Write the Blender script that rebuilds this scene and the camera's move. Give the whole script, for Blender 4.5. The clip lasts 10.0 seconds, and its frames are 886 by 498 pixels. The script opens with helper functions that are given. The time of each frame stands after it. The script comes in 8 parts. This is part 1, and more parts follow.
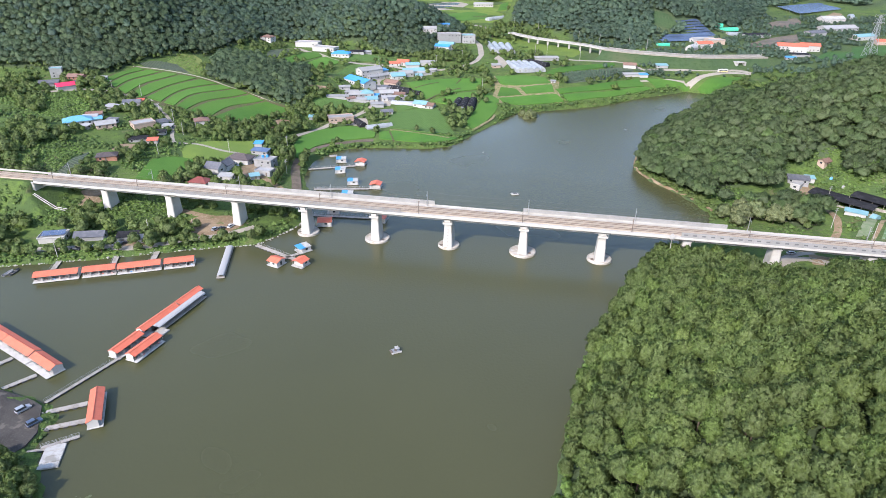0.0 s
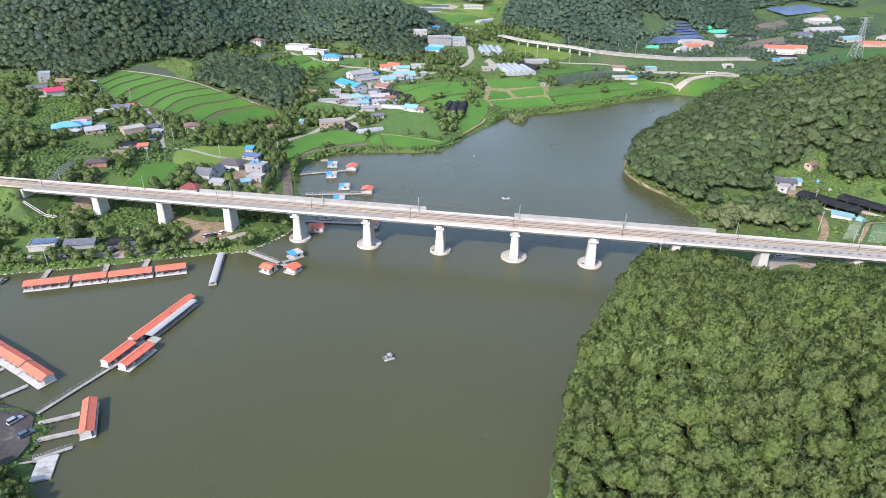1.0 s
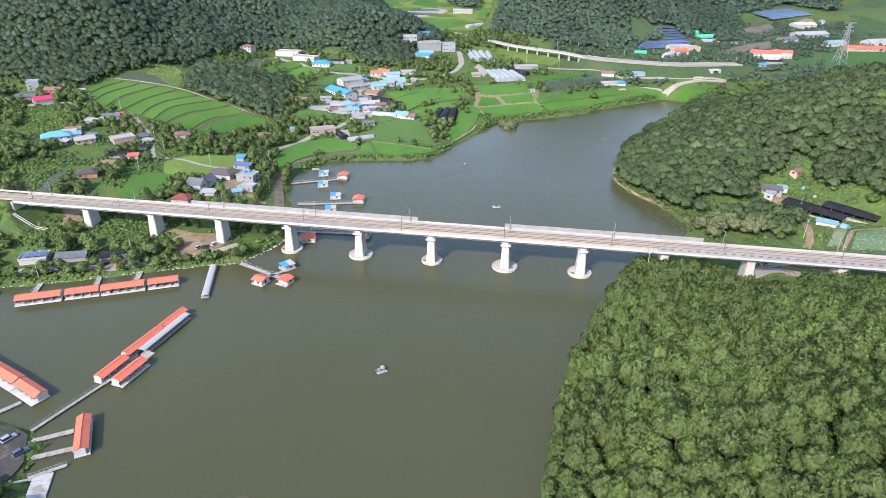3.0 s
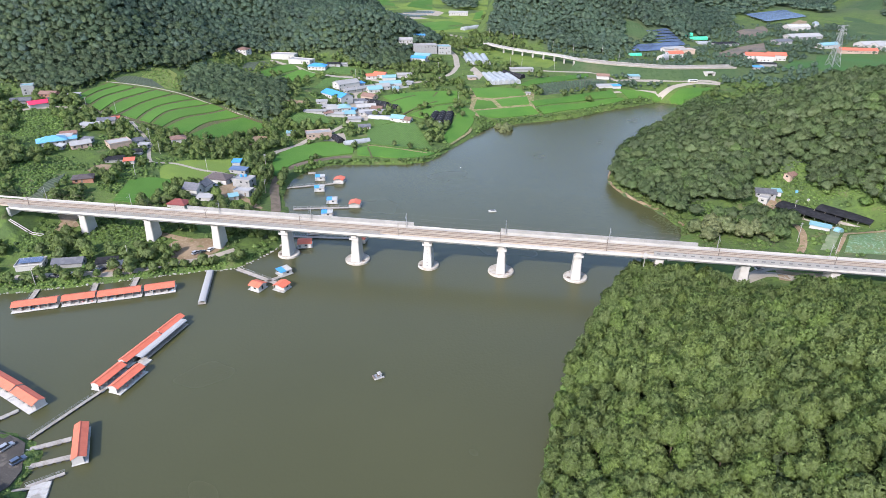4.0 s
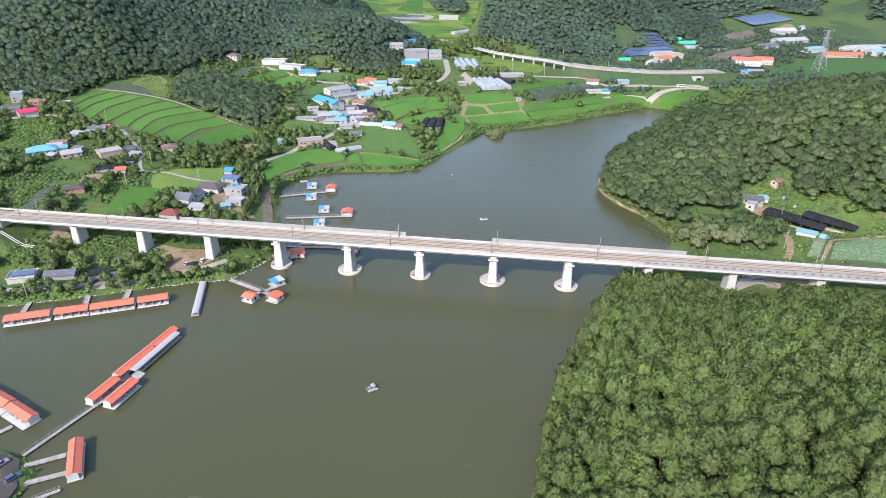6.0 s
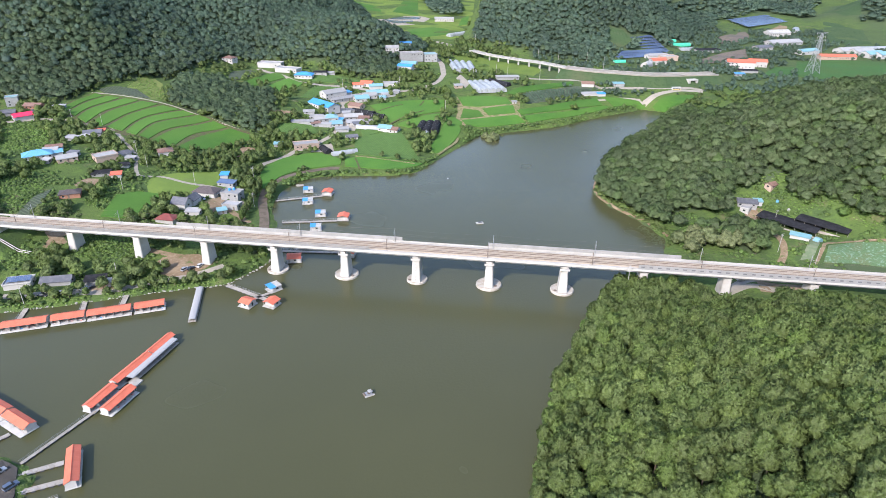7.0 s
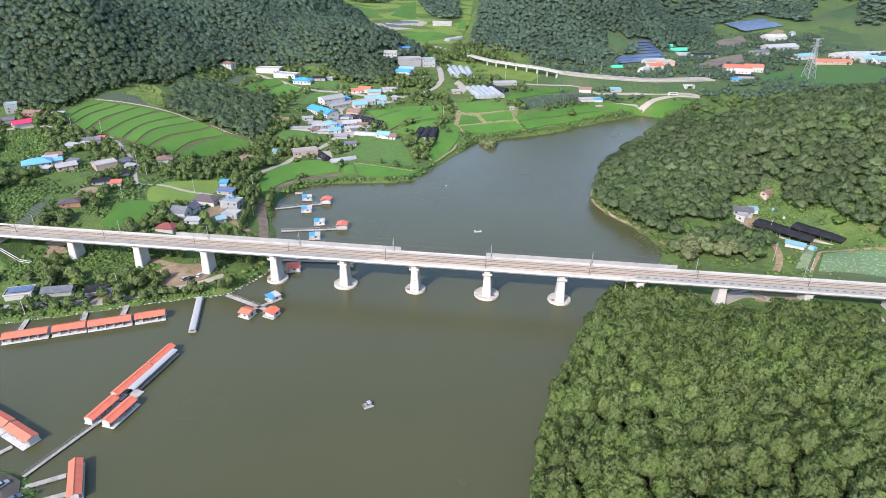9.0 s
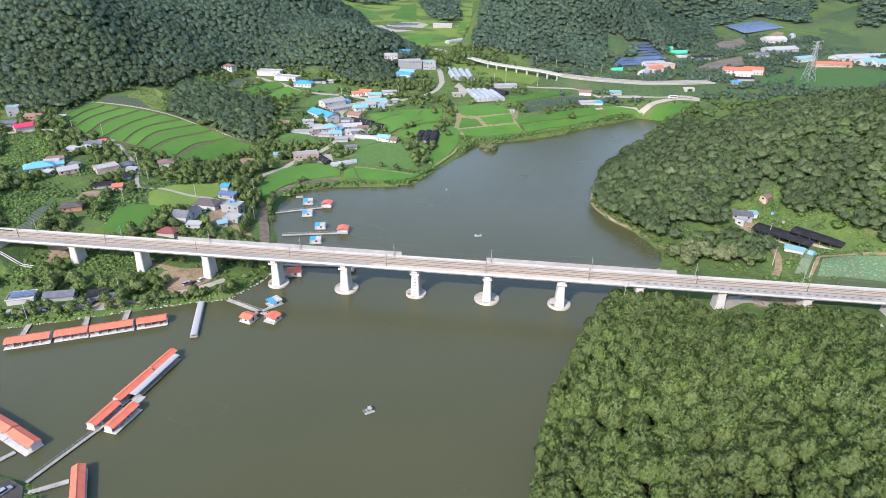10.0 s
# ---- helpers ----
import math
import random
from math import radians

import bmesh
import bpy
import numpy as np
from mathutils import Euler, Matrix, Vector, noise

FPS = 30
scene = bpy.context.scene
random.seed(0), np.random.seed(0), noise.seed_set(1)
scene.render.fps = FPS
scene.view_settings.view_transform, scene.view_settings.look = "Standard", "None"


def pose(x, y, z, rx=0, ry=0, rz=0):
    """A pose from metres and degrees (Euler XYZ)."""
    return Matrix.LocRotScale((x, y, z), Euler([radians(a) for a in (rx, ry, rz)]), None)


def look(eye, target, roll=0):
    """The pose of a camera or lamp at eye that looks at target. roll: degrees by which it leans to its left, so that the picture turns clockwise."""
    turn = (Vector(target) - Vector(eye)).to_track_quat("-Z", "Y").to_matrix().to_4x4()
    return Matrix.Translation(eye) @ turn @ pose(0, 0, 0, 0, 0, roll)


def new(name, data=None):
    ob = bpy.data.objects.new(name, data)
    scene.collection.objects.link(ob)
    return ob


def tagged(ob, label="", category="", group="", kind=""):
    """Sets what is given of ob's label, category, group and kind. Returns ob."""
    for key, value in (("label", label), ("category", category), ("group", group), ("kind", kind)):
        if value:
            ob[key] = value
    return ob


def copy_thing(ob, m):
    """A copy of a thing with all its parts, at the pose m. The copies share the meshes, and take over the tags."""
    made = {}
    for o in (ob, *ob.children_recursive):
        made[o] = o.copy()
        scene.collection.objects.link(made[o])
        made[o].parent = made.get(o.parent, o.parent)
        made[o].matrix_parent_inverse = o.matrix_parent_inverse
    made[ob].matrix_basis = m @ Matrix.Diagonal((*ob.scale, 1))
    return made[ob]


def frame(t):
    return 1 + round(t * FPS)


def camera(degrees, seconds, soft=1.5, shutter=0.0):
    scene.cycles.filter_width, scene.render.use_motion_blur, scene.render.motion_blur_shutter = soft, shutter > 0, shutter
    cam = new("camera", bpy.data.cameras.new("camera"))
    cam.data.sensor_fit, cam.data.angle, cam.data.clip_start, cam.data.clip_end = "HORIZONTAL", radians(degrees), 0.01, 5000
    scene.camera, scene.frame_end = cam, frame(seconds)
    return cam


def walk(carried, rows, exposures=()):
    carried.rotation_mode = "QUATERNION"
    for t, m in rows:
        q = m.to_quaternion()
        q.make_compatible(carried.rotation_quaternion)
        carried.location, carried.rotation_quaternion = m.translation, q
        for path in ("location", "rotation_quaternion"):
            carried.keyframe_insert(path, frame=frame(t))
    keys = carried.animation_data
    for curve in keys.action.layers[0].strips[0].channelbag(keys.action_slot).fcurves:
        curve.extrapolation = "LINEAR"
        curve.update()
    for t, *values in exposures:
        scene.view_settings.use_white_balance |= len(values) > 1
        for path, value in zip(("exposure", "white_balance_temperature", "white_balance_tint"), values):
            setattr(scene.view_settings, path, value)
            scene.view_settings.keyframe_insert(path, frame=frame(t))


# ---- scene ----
cam = camera(71.34, 10.0, soft=0.8)
# seconds, eye x y z, yaw, pitch, roll
ROWS = [
    (0, -0.00, -0.00, 133.67, -0.043, -27.123, 0.657),
    (0.5, -0.04, -0.03, 135.01, -0.539, -27.101, 0.665),
    (1, -0.09, -0.05, 136.34, -0.913, -27.079, 0.673),
    (1.5, -0.13, -0.08, 137.62, -1.164, -27.058, 0.681),
    (2, -0.18, -0.10, 138.91, -1.379, -27.037, 0.690),
    (2.5, -0.22, -0.13, 140.20, -1.618, -27.017, 0.698),
    (4, -0.36, -0.20, 143.98, -2.235, -26.959, 0.723),
    (4.5, -0.40, -0.23, 145.20, -2.449, -26.940, 0.731),
    (5, -0.45, -0.26, 146.45, -2.664, -26.922, 0.739),
    (5.5, -0.49, -0.28, 147.69, -2.875, -26.905, 0.747),
    (7, -0.63, -0.36, 151.36, -3.493, -26.855, 0.772),
    (7.5, -0.67, -0.38, 152.65, -3.635, -26.840, 0.780),
    (8, -0.72, -0.41, 153.91, -3.705, -26.825, 0.789),
    (8.5, -0.76, -0.43, 155.21, -3.700, -26.810, 0.797),
    (9, -0.81, -0.46, 156.47, -3.693, -26.796, 0.805),
    (9.5, -0.85, -0.49, 157.73, -3.681, -26.782, 0.813),
    (10, -0.90, -0.51, 159.03, -3.666, -26.769, 0.822),
]
walk(cam, [(t, pose(x, y, z, 90 + pitch, 0, yaw) @ pose(0, 0, 0, 0, 0, roll)) for t, x, y, z, yaw, pitch, roll in ROWS])

# ---- light ----
SUN_TO = Vector((-0.465, -0.655, 0.60)).normalized()
world = bpy.data.worlds.new("sky")
scene.world = world
world.use_nodes = True
wn = world.node_tree.nodes
sky = wn.new("ShaderNodeTexSky")
sky.sky_type, sky.sun_disc = "NISHITA", False
sky.sun_elevation = math.asin(SUN_TO.z)
sky.sun_rotation = math.atan2(SUN_TO.x, SUN_TO.y)
sky.air_density, sky.dust_density, sky.ozone_density = 1.0, 1.2, 1.5
world.node_tree.links.new(sky.outputs[0], wn["Background"].inputs[0])
wn["Background"].inputs[1].default_value = 0.15
sun = new("sun", bpy.data.lights.new("sun", "SUN"))
sun.data.energy, sun.data.angle, sun.data.color = 2.35, radians(0.6), (1.0, 0.95, 0.92)
sun.matrix_world = look(SUN_TO * 900, (0, 0, 0))
scene.view_settings.exposure = 1.5
scene.view_settings.use_white_balance = True
scene.view_settings.white_balance_temperature, scene.view_settings.white_balance_tint = 6420, 15


# ---- materials ----
def material(name, base, rough=0.8, metal=0.0, vary=(), bump=0.0, bump_scale=3.0, spec=0.4, island=0.0, per_object=0.0, coord="Position"):
    """A surface: base colour; vary = rows (scale per metre, colour, amount, lo, hi) of noise laid over it; fine relief."""
    mat = bpy.data.materials.new(name)
    mat.use_nodes = True
    nt = mat.node_tree
    n, link = nt.nodes, nt.links.new
    bsdf = n["Principled BSDF"]
    bsdf.inputs["Roughness"].default_value = rough
    bsdf.inputs["Metallic"].default_value = metal
    bsdf.inputs["Specular IOR Level"].default_value = spec
    geo = n.new("ShaderNodeNewGeometry")
    rgb = n.new("ShaderNodeRGB")
    rgb.outputs[0].default_value = (*(0.86 * c for c in base), 1)
    out = rgb.outputs[0]
    for scale, colour, amount, lo, hi in vary:
        tex = n.new("ShaderNodeTexNoise")
        tex.inputs["Scale"].default_value, tex.inputs["Detail"].default_value = scale, 4
        link(geo.outputs["Position"], tex.inputs["Vector"])
        ramp = n.new("ShaderNodeMapRange")
        ramp.inputs["From Min"].default_value, ramp.inputs["From Max"].default_value = lo, hi
        ramp.inputs["To Max"].default_value = amount
        link(tex.outputs["Fac"], ramp.inputs["Value"])
        mix = n.new("ShaderNodeMix")
        mix.data_type = "RGBA"
        link(ramp.outputs[0], mix.inputs["Factor"])
        link(out, mix.inputs["A"])
        mix.inputs["B"].default_value = (*(0.86 * c for c in colour), 1)
        out = mix.outputs["Result"]
    for amount, node, socket in ((island, geo, "Random Per Island"), (per_object, n.new("ShaderNodeObjectInfo"), "Random")):
        if amount:
            span = n.new("ShaderNodeMapRange")
            span.inputs["To Min"].default_value, span.inputs["To Max"].default_value = 1 - amount, 1 + amount
            link(node.outputs[socket], span.inputs["Value"])
            hsv = n.new("ShaderNodeHueSaturation")
            link(span.outputs[0], hsv.inputs["Value"])
            link(out, hsv.inputs["Color"])
            out = hsv.outputs["Color"]
    link(out, bsdf.inputs["Base Color"])
    if bump:
        tex = n.new("ShaderNodeTexNoise")
        tex.inputs["Scale"].default_value, tex.inputs["Detail"].default_value = bump_scale, 5
        link(geo.outputs["Position"], tex.inputs["Vector"])
        bmp = n.new("ShaderNodeBump")
        bmp.inputs["Strength"].default_value, bmp.inputs["Distance"].default_value = bump, 0.6 / bump_scale
        link(tex.outputs["Fac"], bmp.inputs["Height"])
        link(bmp.outputs[0], bsdf.inputs["Normal"])
    return mat


def leaf_material(name, tones, through_light=0.42, grain=1.0, wax=0.03):
    """Foliage: the hue changes from crown to crown, and from one leaf tuft to the next."""
    mat = bpy.data.materials.new(name)
    mat.use_nodes = True
    nt = mat.node_tree
    n, link = nt.nodes, nt.links.new
    geo = n.new("ShaderNodeNewGeometry")
    own, kin, add, frac = n.new("ShaderNodeAttribute"), n.new("ShaderNodeObjectInfo"), n.new("ShaderNodeMath"), n.new("ShaderNodeMath")
    own.attribute_name = "tree_tint"
    add.operation, frac.operation = "ADD", "FRACT"
    link(own.outputs["Fac"], add.inputs[0])
    link(kin.outputs["Random"], add.inputs[1])
    link(add.outputs[0], frac.inputs[0])
    ramp = n.new("ShaderNodeValToRGB")
    link(frac.outputs[0], ramp.inputs[0])
    els = ramp.color_ramp.elements
    while len(els) < len(tones):
        els.new(0.5)
    for i, (el, c) in enumerate(zip(els, tones)):
        el.position, el.color = i / (len(tones) - 1), (*c, 1)
    noise_tex = n.new("ShaderNodeTexNoise")
    noise_tex.inputs["Scale"].default_value, noise_tex.inputs["Detail"].default_value = 0.02, 3
    link(geo.outputs["Position"], noise_tex.inputs["Vector"])
    wide = n.new("ShaderNodeMapRange")
    wide.inputs["From Min"].default_value, wide.inputs["From Max"].default_value = 0.3, 0.7
    wide.inputs["To Min"].default_value, wide.inputs["To Max"].default_value = 0.8, 1.2
    link(noise_tex.outputs["Fac"], wide.inputs["Value"])
    span = n.new("ShaderNodeMapRange")
    span.inputs["To Min"].default_value, span.inputs["To Max"].default_value = 1 - 0.28 * grain, 1 + 0.28 * grain
    link(geo.outputs["Random Per Island"], span.inputs["Value"])
    mul = n.new("ShaderNodeMath")
    mul.operation = "MULTIPLY"
    link(span.outputs[0], mul.inputs[0])
    link(wide.outputs[0], mul.inputs[1])
    leaves = n.new("ShaderNodeTexNoise")
    leaves.inputs["Scale"].default_value, leaves.inputs["Detail"].default_value = 2.2, 3
    link(geo.outputs["Position"], leaves.inputs["Vector"])
    fleck = n.new("ShaderNodeMapRange")
    fleck.inputs["From Min"].default_value, fleck.inputs["From Max"].default_value = 0.3, 0.7
    fleck.inputs["To Min"].default_value, fleck.inputs["To Max"].default_value = 1 - 0.28 * grain, 1 + 0.3 * grain
    link(leaves.outputs["Fac"], fleck.inputs["Value"])
    both = n.new("ShaderNodeMath")
    both.operation = "MULTIPLY"
    link(mul.outputs[0], both.inputs[0])
    link(fleck.outputs[0], both.inputs[1])
    relief = n.new("ShaderNodeBump")
    relief.inputs["Strength"].default_value, relief.inputs["Distance"].default_value = 0.7, 0.25
    link(leaves.outputs["Fac"], relief.inputs["Height"])
    hsv = n.new("ShaderNodeHueSaturation")
    link(both.outputs[0], hsv.inputs["Value"])
    link(ramp.outputs[0], hsv.inputs["Color"])
    dif, tra, mix = n.new("ShaderNodeBsdfDiffuse"), n.new("ShaderNodeBsdfTranslucent"), n.new("ShaderNodeMixShader")
    link(hsv.outputs[0], dif.inputs[0])
    link(hsv.outputs[0], tra.inputs[0])
    link(relief.outputs[0], dif.inputs["Normal"])
    mix.inputs[0].default_value = through_light
    link(dif.outputs[0], mix.inputs[1])
    link(tra.outputs[0], mix.inputs[2])
    gloss, coat = n.new("ShaderNodeBsdfGlossy"), n.new("ShaderNodeMixShader")
    gloss.inputs["Roughness"].default_value = 0.62
    link(relief.outputs[0], gloss.inputs["Normal"])
    coat.inputs[0].default_value = wax
    link(mix.outputs[0], coat.inputs[1])
    link(gloss.outputs[0], coat.inputs[2])
    link(coat.outputs[0], n["Material Output"].inputs[0])
    return mat


M = {}
def with_litter(mat):
    """Leaf litter where the land lies under the woods; part of its tone over the far valley."""
    n, link = mat.node_tree.nodes, mat.node_tree.links.new
    bsdf = n["Principled BSDF"]
    was = bsdf.inputs["Base Color"].links[0].from_socket
    cover = n.new("ShaderNodeAttribute")
    cover.attribute_name = "floor_tone"
    mix = n.new("ShaderNodeMix")
    mix.data_type = "RGBA"
    link(cover.outputs["Fac"], mix.inputs["Factor"])
    link(was, mix.inputs["A"])
    mix.inputs["B"].default_value = (0.060, 0.085, 0.042, 1)
    link(mix.outputs["Result"], bsdf.inputs["Base Color"])
    return mat


M["grass"] = material("grass_and_weeds", (0.092, 0.140, 0.038), 0.95, vary=((0.035, (0.060, 0.098, 0.036), 0.8, 0.42, 0.6), (0.22, (0.110, 0.172, 0.040), 0.8, 0.5, 0.66), (0.6, (0.050, 0.075, 0.028), 0.7, 0.52, 0.68), (0.09, (0.19, 0.16, 0.095), 0.5, 0.62, 0.72)), bump=1.0, bump_scale=1.2, spec=0.1)
with_litter(M["grass"])
M["paddy"] = material("young_rice", (0.066, 0.160, 0.024), 0.9, vary=((0.05, (0.048, 0.130, 0.022), 0.8, 0.4, 0.62), (0.012, (0.080, 0.166, 0.030), 0.7, 0.45, 0.6), (0.9, (0.082, 0.180, 0.034), 0.5, 0.45, 0.7)), bump=0.6, bump_scale=4, spec=0.15, per_object=0.14)
M["crop"] = material("leafy_crop", (0.098, 0.195, 0.045), 0.9, vary=((0.3, (0.07, 0.145, 0.03), 0.7, 0.45, 0.62), (1.5, (0.13, 0.22, 0.06), 0.5, 0.5, 0.7)), bump=1.0, bump_scale=2, spec=0.15, per_object=0.12)
def furrows(mat, angle, rows_per_metre, dark):
    """Planted rows: soil shows between the plants."""
    n, link = mat.node_tree.nodes, mat.node_tree.links.new
    bsdf = n["Principled BSDF"]
    was = bsdf.inputs["Base Color"].links[0].from_socket
    geo, turn, wave, mix = n.new("ShaderNodeNewGeometry"), n.new("ShaderNodeMapping"), n.new("ShaderNodeTexWave"), n.new("ShaderNodeMix")
    turn.inputs["Rotation"].default_value = (0, 0, radians(angle))
    link(geo.outputs["Position"], turn.inputs["Vector"])
    link(turn.outputs[0], wave.inputs["Vector"])
    wave.inputs["Scale"].default_value, wave.inputs["Distortion"].default_value = rows_per_metre * 0.314, 0.6
    span = n.new("ShaderNodeMapRange")
    span.inputs["From Min"].default_value, span.inputs["From Max"].default_value, span.inputs["To Max"].default_value = 0.55, 0.9, 0.75
    link(wave.outputs["Fac"], span.inputs["Value"])
    mix.data_type = "RGBA"
    link(span.outputs[0], mix.inputs["Factor"])
    link(was, mix.inputs["A"])
    mix.inputs["B"].default_value = (*dark, 1)
    link(mix.outputs["Result"], bsdf.inputs["Base Color"])
    return mat


M["crop"] = furrows(M["crop"], 25, 0.55, (0.06, 0.085, 0.035))
M["meadow"] = material("mown_meadow", (0.150, 0.215, 0.046), 0.95, vary=((0.06, (0.112, 0.172, 0.040), 0.8, 0.42, 0.6), (0.5, (0.13, 0.19, 0.05), 0.6, 0.5, 0.66), (0.15, (0.15, 0.155, 0.07), 0.5, 0.6, 0.7)), bump=0.8, bump_scale=1.5, spec=0.1, per_object=0.1)
M["dry_meadow"] = material("yellowing_meadow", (0.165, 0.205, 0.062), 0.95, vary=((0.06, (0.115, 0.165, 0.05), 0.8, 0.42, 0.6), (0.4, (0.20, 0.21, 0.08), 0.6, 0.5, 0.66)), bump=0.8, bump_scale=1.5, spec=0.1)
M["mulch"] = material("dark_mulched_bed", (0.05, 0.065, 0.045), 0.7, vary=((0.4, (0.07, 0.1, 0.05), 0.8, 0.4, 0.6),), bump=0.5, spec=0.2, per_object=0.2)
M["mulch"] = furrows(M["mulch"], -60, 0.5, (0.10, 0.12, 0.075))
M["soil"] = material("bare_tan_soil", (0.27, 0.20, 0.13), 0.95, vary=((0.12, (0.19, 0.135, 0.08), 0.8, 0.42, 0.6), (0.8, (0.34, 0.27, 0.19), 0.6, 0.5, 0.66), (0.25, (0.09, 0.14, 0.04), 0.7, 0.58, 0.66)), bump=0.6, bump_scale=1.5, spec=0.1)
M["grey_soil"] = material("grey_brown_soil", (0.165, 0.135, 0.11), 0.95, vary=((0.05, (0.11, 0.105, 0.095), 0.8, 0.42, 0.6), (0.25, (0.08, 0.11, 0.045), 0.7, 0.56, 0.66), (0.8, (0.21, 0.17, 0.13), 0.6, 0.5, 0.66)), bump=0.6, bump_scale=1.5, spec=0.1)
M["far_field"] = material("dense_rice_field", (0.052, 0.122, 0.036), 0.92, vary=((0.03, (0.062, 0.112, 0.034), 0.8, 0.42, 0.6), (0.3, (0.044, 0.104, 0.030), 0.6, 0.5, 0.66)), bump=0.6, bump_scale=2, spec=0.1)
M["bund"] = material("field_bund", (0.090, 0.080, 0.050), 0.95, vary=((0.4, (0.08, 0.12, 0.03), 0.8, 0.45, 0.58), (1.8, (0.18, 0.155, 0.08), 0.6, 0.5, 0.7)), bump=0.8, bump_scale=2, spec=0.1)
M["road"] = material("concrete_lane", (0.335, 0.300, 0.245), 0.9, vary=((0.2, (0.255, 0.232, 0.190), 0.7, 0.42, 0.6), (1.6, (0.385, 0.36, 0.315), 0.5, 0.5, 0.7)), bump=0.2, spec=0.2)
M["asphalt"] = material("worn_asphalt", (0.062, 0.057, 0.051), 0.9, vary=((0.12, (0.040, 0.037, 0.033), 0.8, 0.45, 0.6), (0.35, (0.135, 0.120, 0.102), 0.8, 0.58, 0.66), (2.5, (0.101, 0.097, 0.090), 0.5, 0.5, 0.7)), bump=0.3, spec=0.2)
M["path"] = material("brown_earth_path", (0.16, 0.125, 0.10), 0.95, vary=((0.25, (0.1, 0.085, 0.06), 0.8, 0.42, 0.6), (1.2, (0.09, 0.12, 0.04), 0.6, 0.56, 0.68)), bump=0.5, spec=0.1)
M["concrete"] = material("pale_concrete", (0.409, 0.396, 0.363), 0.85, vary=((0.15, (0.330, 0.317, 0.284), 0.7, 0.45, 0.62), (1.4, (0.449, 0.436, 0.403), 0.5, 0.5, 0.7)), bump=0.15, spec=0.25)
M["white_concrete"] = material("whitewashed_concrete", (0.475, 0.460, 0.425), 0.8, vary=((0.3, (0.396, 0.376, 0.330), 0.6, 0.5, 0.66), (1.7, (0.363, 0.343, 0.290), 0.35, 0.58, 0.7)), bump=0.12, spec=0.25)
M["stained_concrete"] = material("waterline_concrete", (0.44, 0.415, 0.37), 0.85, vary=((0.5, (0.32, 0.28, 0.22), 0.7, 0.45, 0.62),), bump=0.2, spec=0.25)
M["ballast"] = material("rusty_ballast", (0.40, 0.335, 0.255), 0.95, vary=((0.5, (0.32, 0.255, 0.185), 0.7, 0.42, 0.6), (6.0, (0.45, 0.39, 0.31), 0.6, 0.5, 0.66)), bump=0.8, bump_scale=8, spec=0.1)
M["rail"] = material("rail_steel", (0.20, 0.155, 0.125), 0.5, 0.6, vary=((2.0, (0.20, 0.14, 0.105), 0.6, 0.45, 0.6),))
M["grey_steel"] = material("galvanised_steel", (0.390, 0.398, 0.398), 0.5, 0.5, vary=((0.8, (0.315, 0.315, 0.307), 0.6, 0.45, 0.62),))
M["dark_steel"] = material("weathered_brown_steel", (0.16, 0.13, 0.11), 0.7, 0.3, vary=((1.0, (0.24, 0.18, 0.14), 0.6, 0.45, 0.62),))
M["panel"] = material("light_grey_noise_panel", (0.300, 0.300, 0.290), 0.6, vary=((0.25, (0.245, 0.245, 0.235), 0.7, 0.45, 0.62), (3, (0.33, 0.33, 0.32), 0.5, 0.5, 0.7)), per_object=0.05, spec=0.4)
M["yellow_paint"] = material("yellow_bus_paint", (0.62, 0.46, 0.06), 0.35, spec=0.5)
M["water_weed"] = material("floating_weed_leaves", (0.070, 0.088, 0.030), 0.7, vary=((0.2, (0.055, 0.06, 0.026), 0.8, 0.45, 0.6),), island=0.2)
M["window"] = material("dark_window", (0.03, 0.035, 0.04), 0.15, spec=0.6)
M["orange"] = material("orange_roof_sheet", (0.60, 0.150, 0.085), 0.6, vary=((0.4, (0.52, 0.125, 0.07), 0.7, 0.45, 0.62), (2.0, (0.64, 0.20, 0.125), 0.5, 0.52, 0.7)), spec=0.35, per_object=0.06)
M["red"] = material("brick_red_roof_sheet", (0.21, 0.055, 0.045), 0.6, vary=((0.6, (0.16, 0.045, 0.04), 0.6, 0.45, 0.62),), spec=0.4)
M["blue"] = material("bright_blue_roof_sheet", (0.05, 0.28, 0.60), 0.5, vary=((0.4, (0.045, 0.24, 0.53), 0.6, 0.45, 0.62), (2, (0.13, 0.36, 0.64), 0.4, 0.55, 0.7)), spec=0.4)
M["cyan"] = material("faded_turquoise_roof_sheet", (0.165, 0.335, 0.365), 0.55, vary=((0.5, (0.215, 0.370, 0.390), 0.7, 0.45, 0.62), (1.5, (0.225, 0.315, 0.315), 0.5, 0.56, 0.68)), spec=0.35)
M["sky_blue"] = material("light_blue_roof_sheet", (0.13, 0.35, 0.49), 0.5, vary=((0.4, (0.10, 0.34, 0.50), 0.6, 0.45, 0.62), (1.4, (0.22, 0.46, 0.58), 0.5, 0.55, 0.7)), spec=0.4)
M["magenta"] = material("crimson_roof_sheet", (0.72, 0.04, 0.10), 0.5, vary=((0.5, (0.6, 0.035, 0.08), 0.6, 0.45, 0.62),))
M["slate"] = material("dark_grey_roof", (0.10, 0.105, 0.12), 0.7, vary=((0.5, (0.15, 0.15, 0.16), 0.7, 0.45, 0.62),), bump=0.2, per_object=0.2)
M["brown"] = material("brown_tile_roof", (0.21, 0.125, 0.095), 0.75, vary=((0.6, (0.15, 0.09, 0.07), 0.7, 0.45, 0.62), (2, (0.29, 0.19, 0.15), 0.5, 0.52, 0.7)), bump=0.3, per_object=0.15)
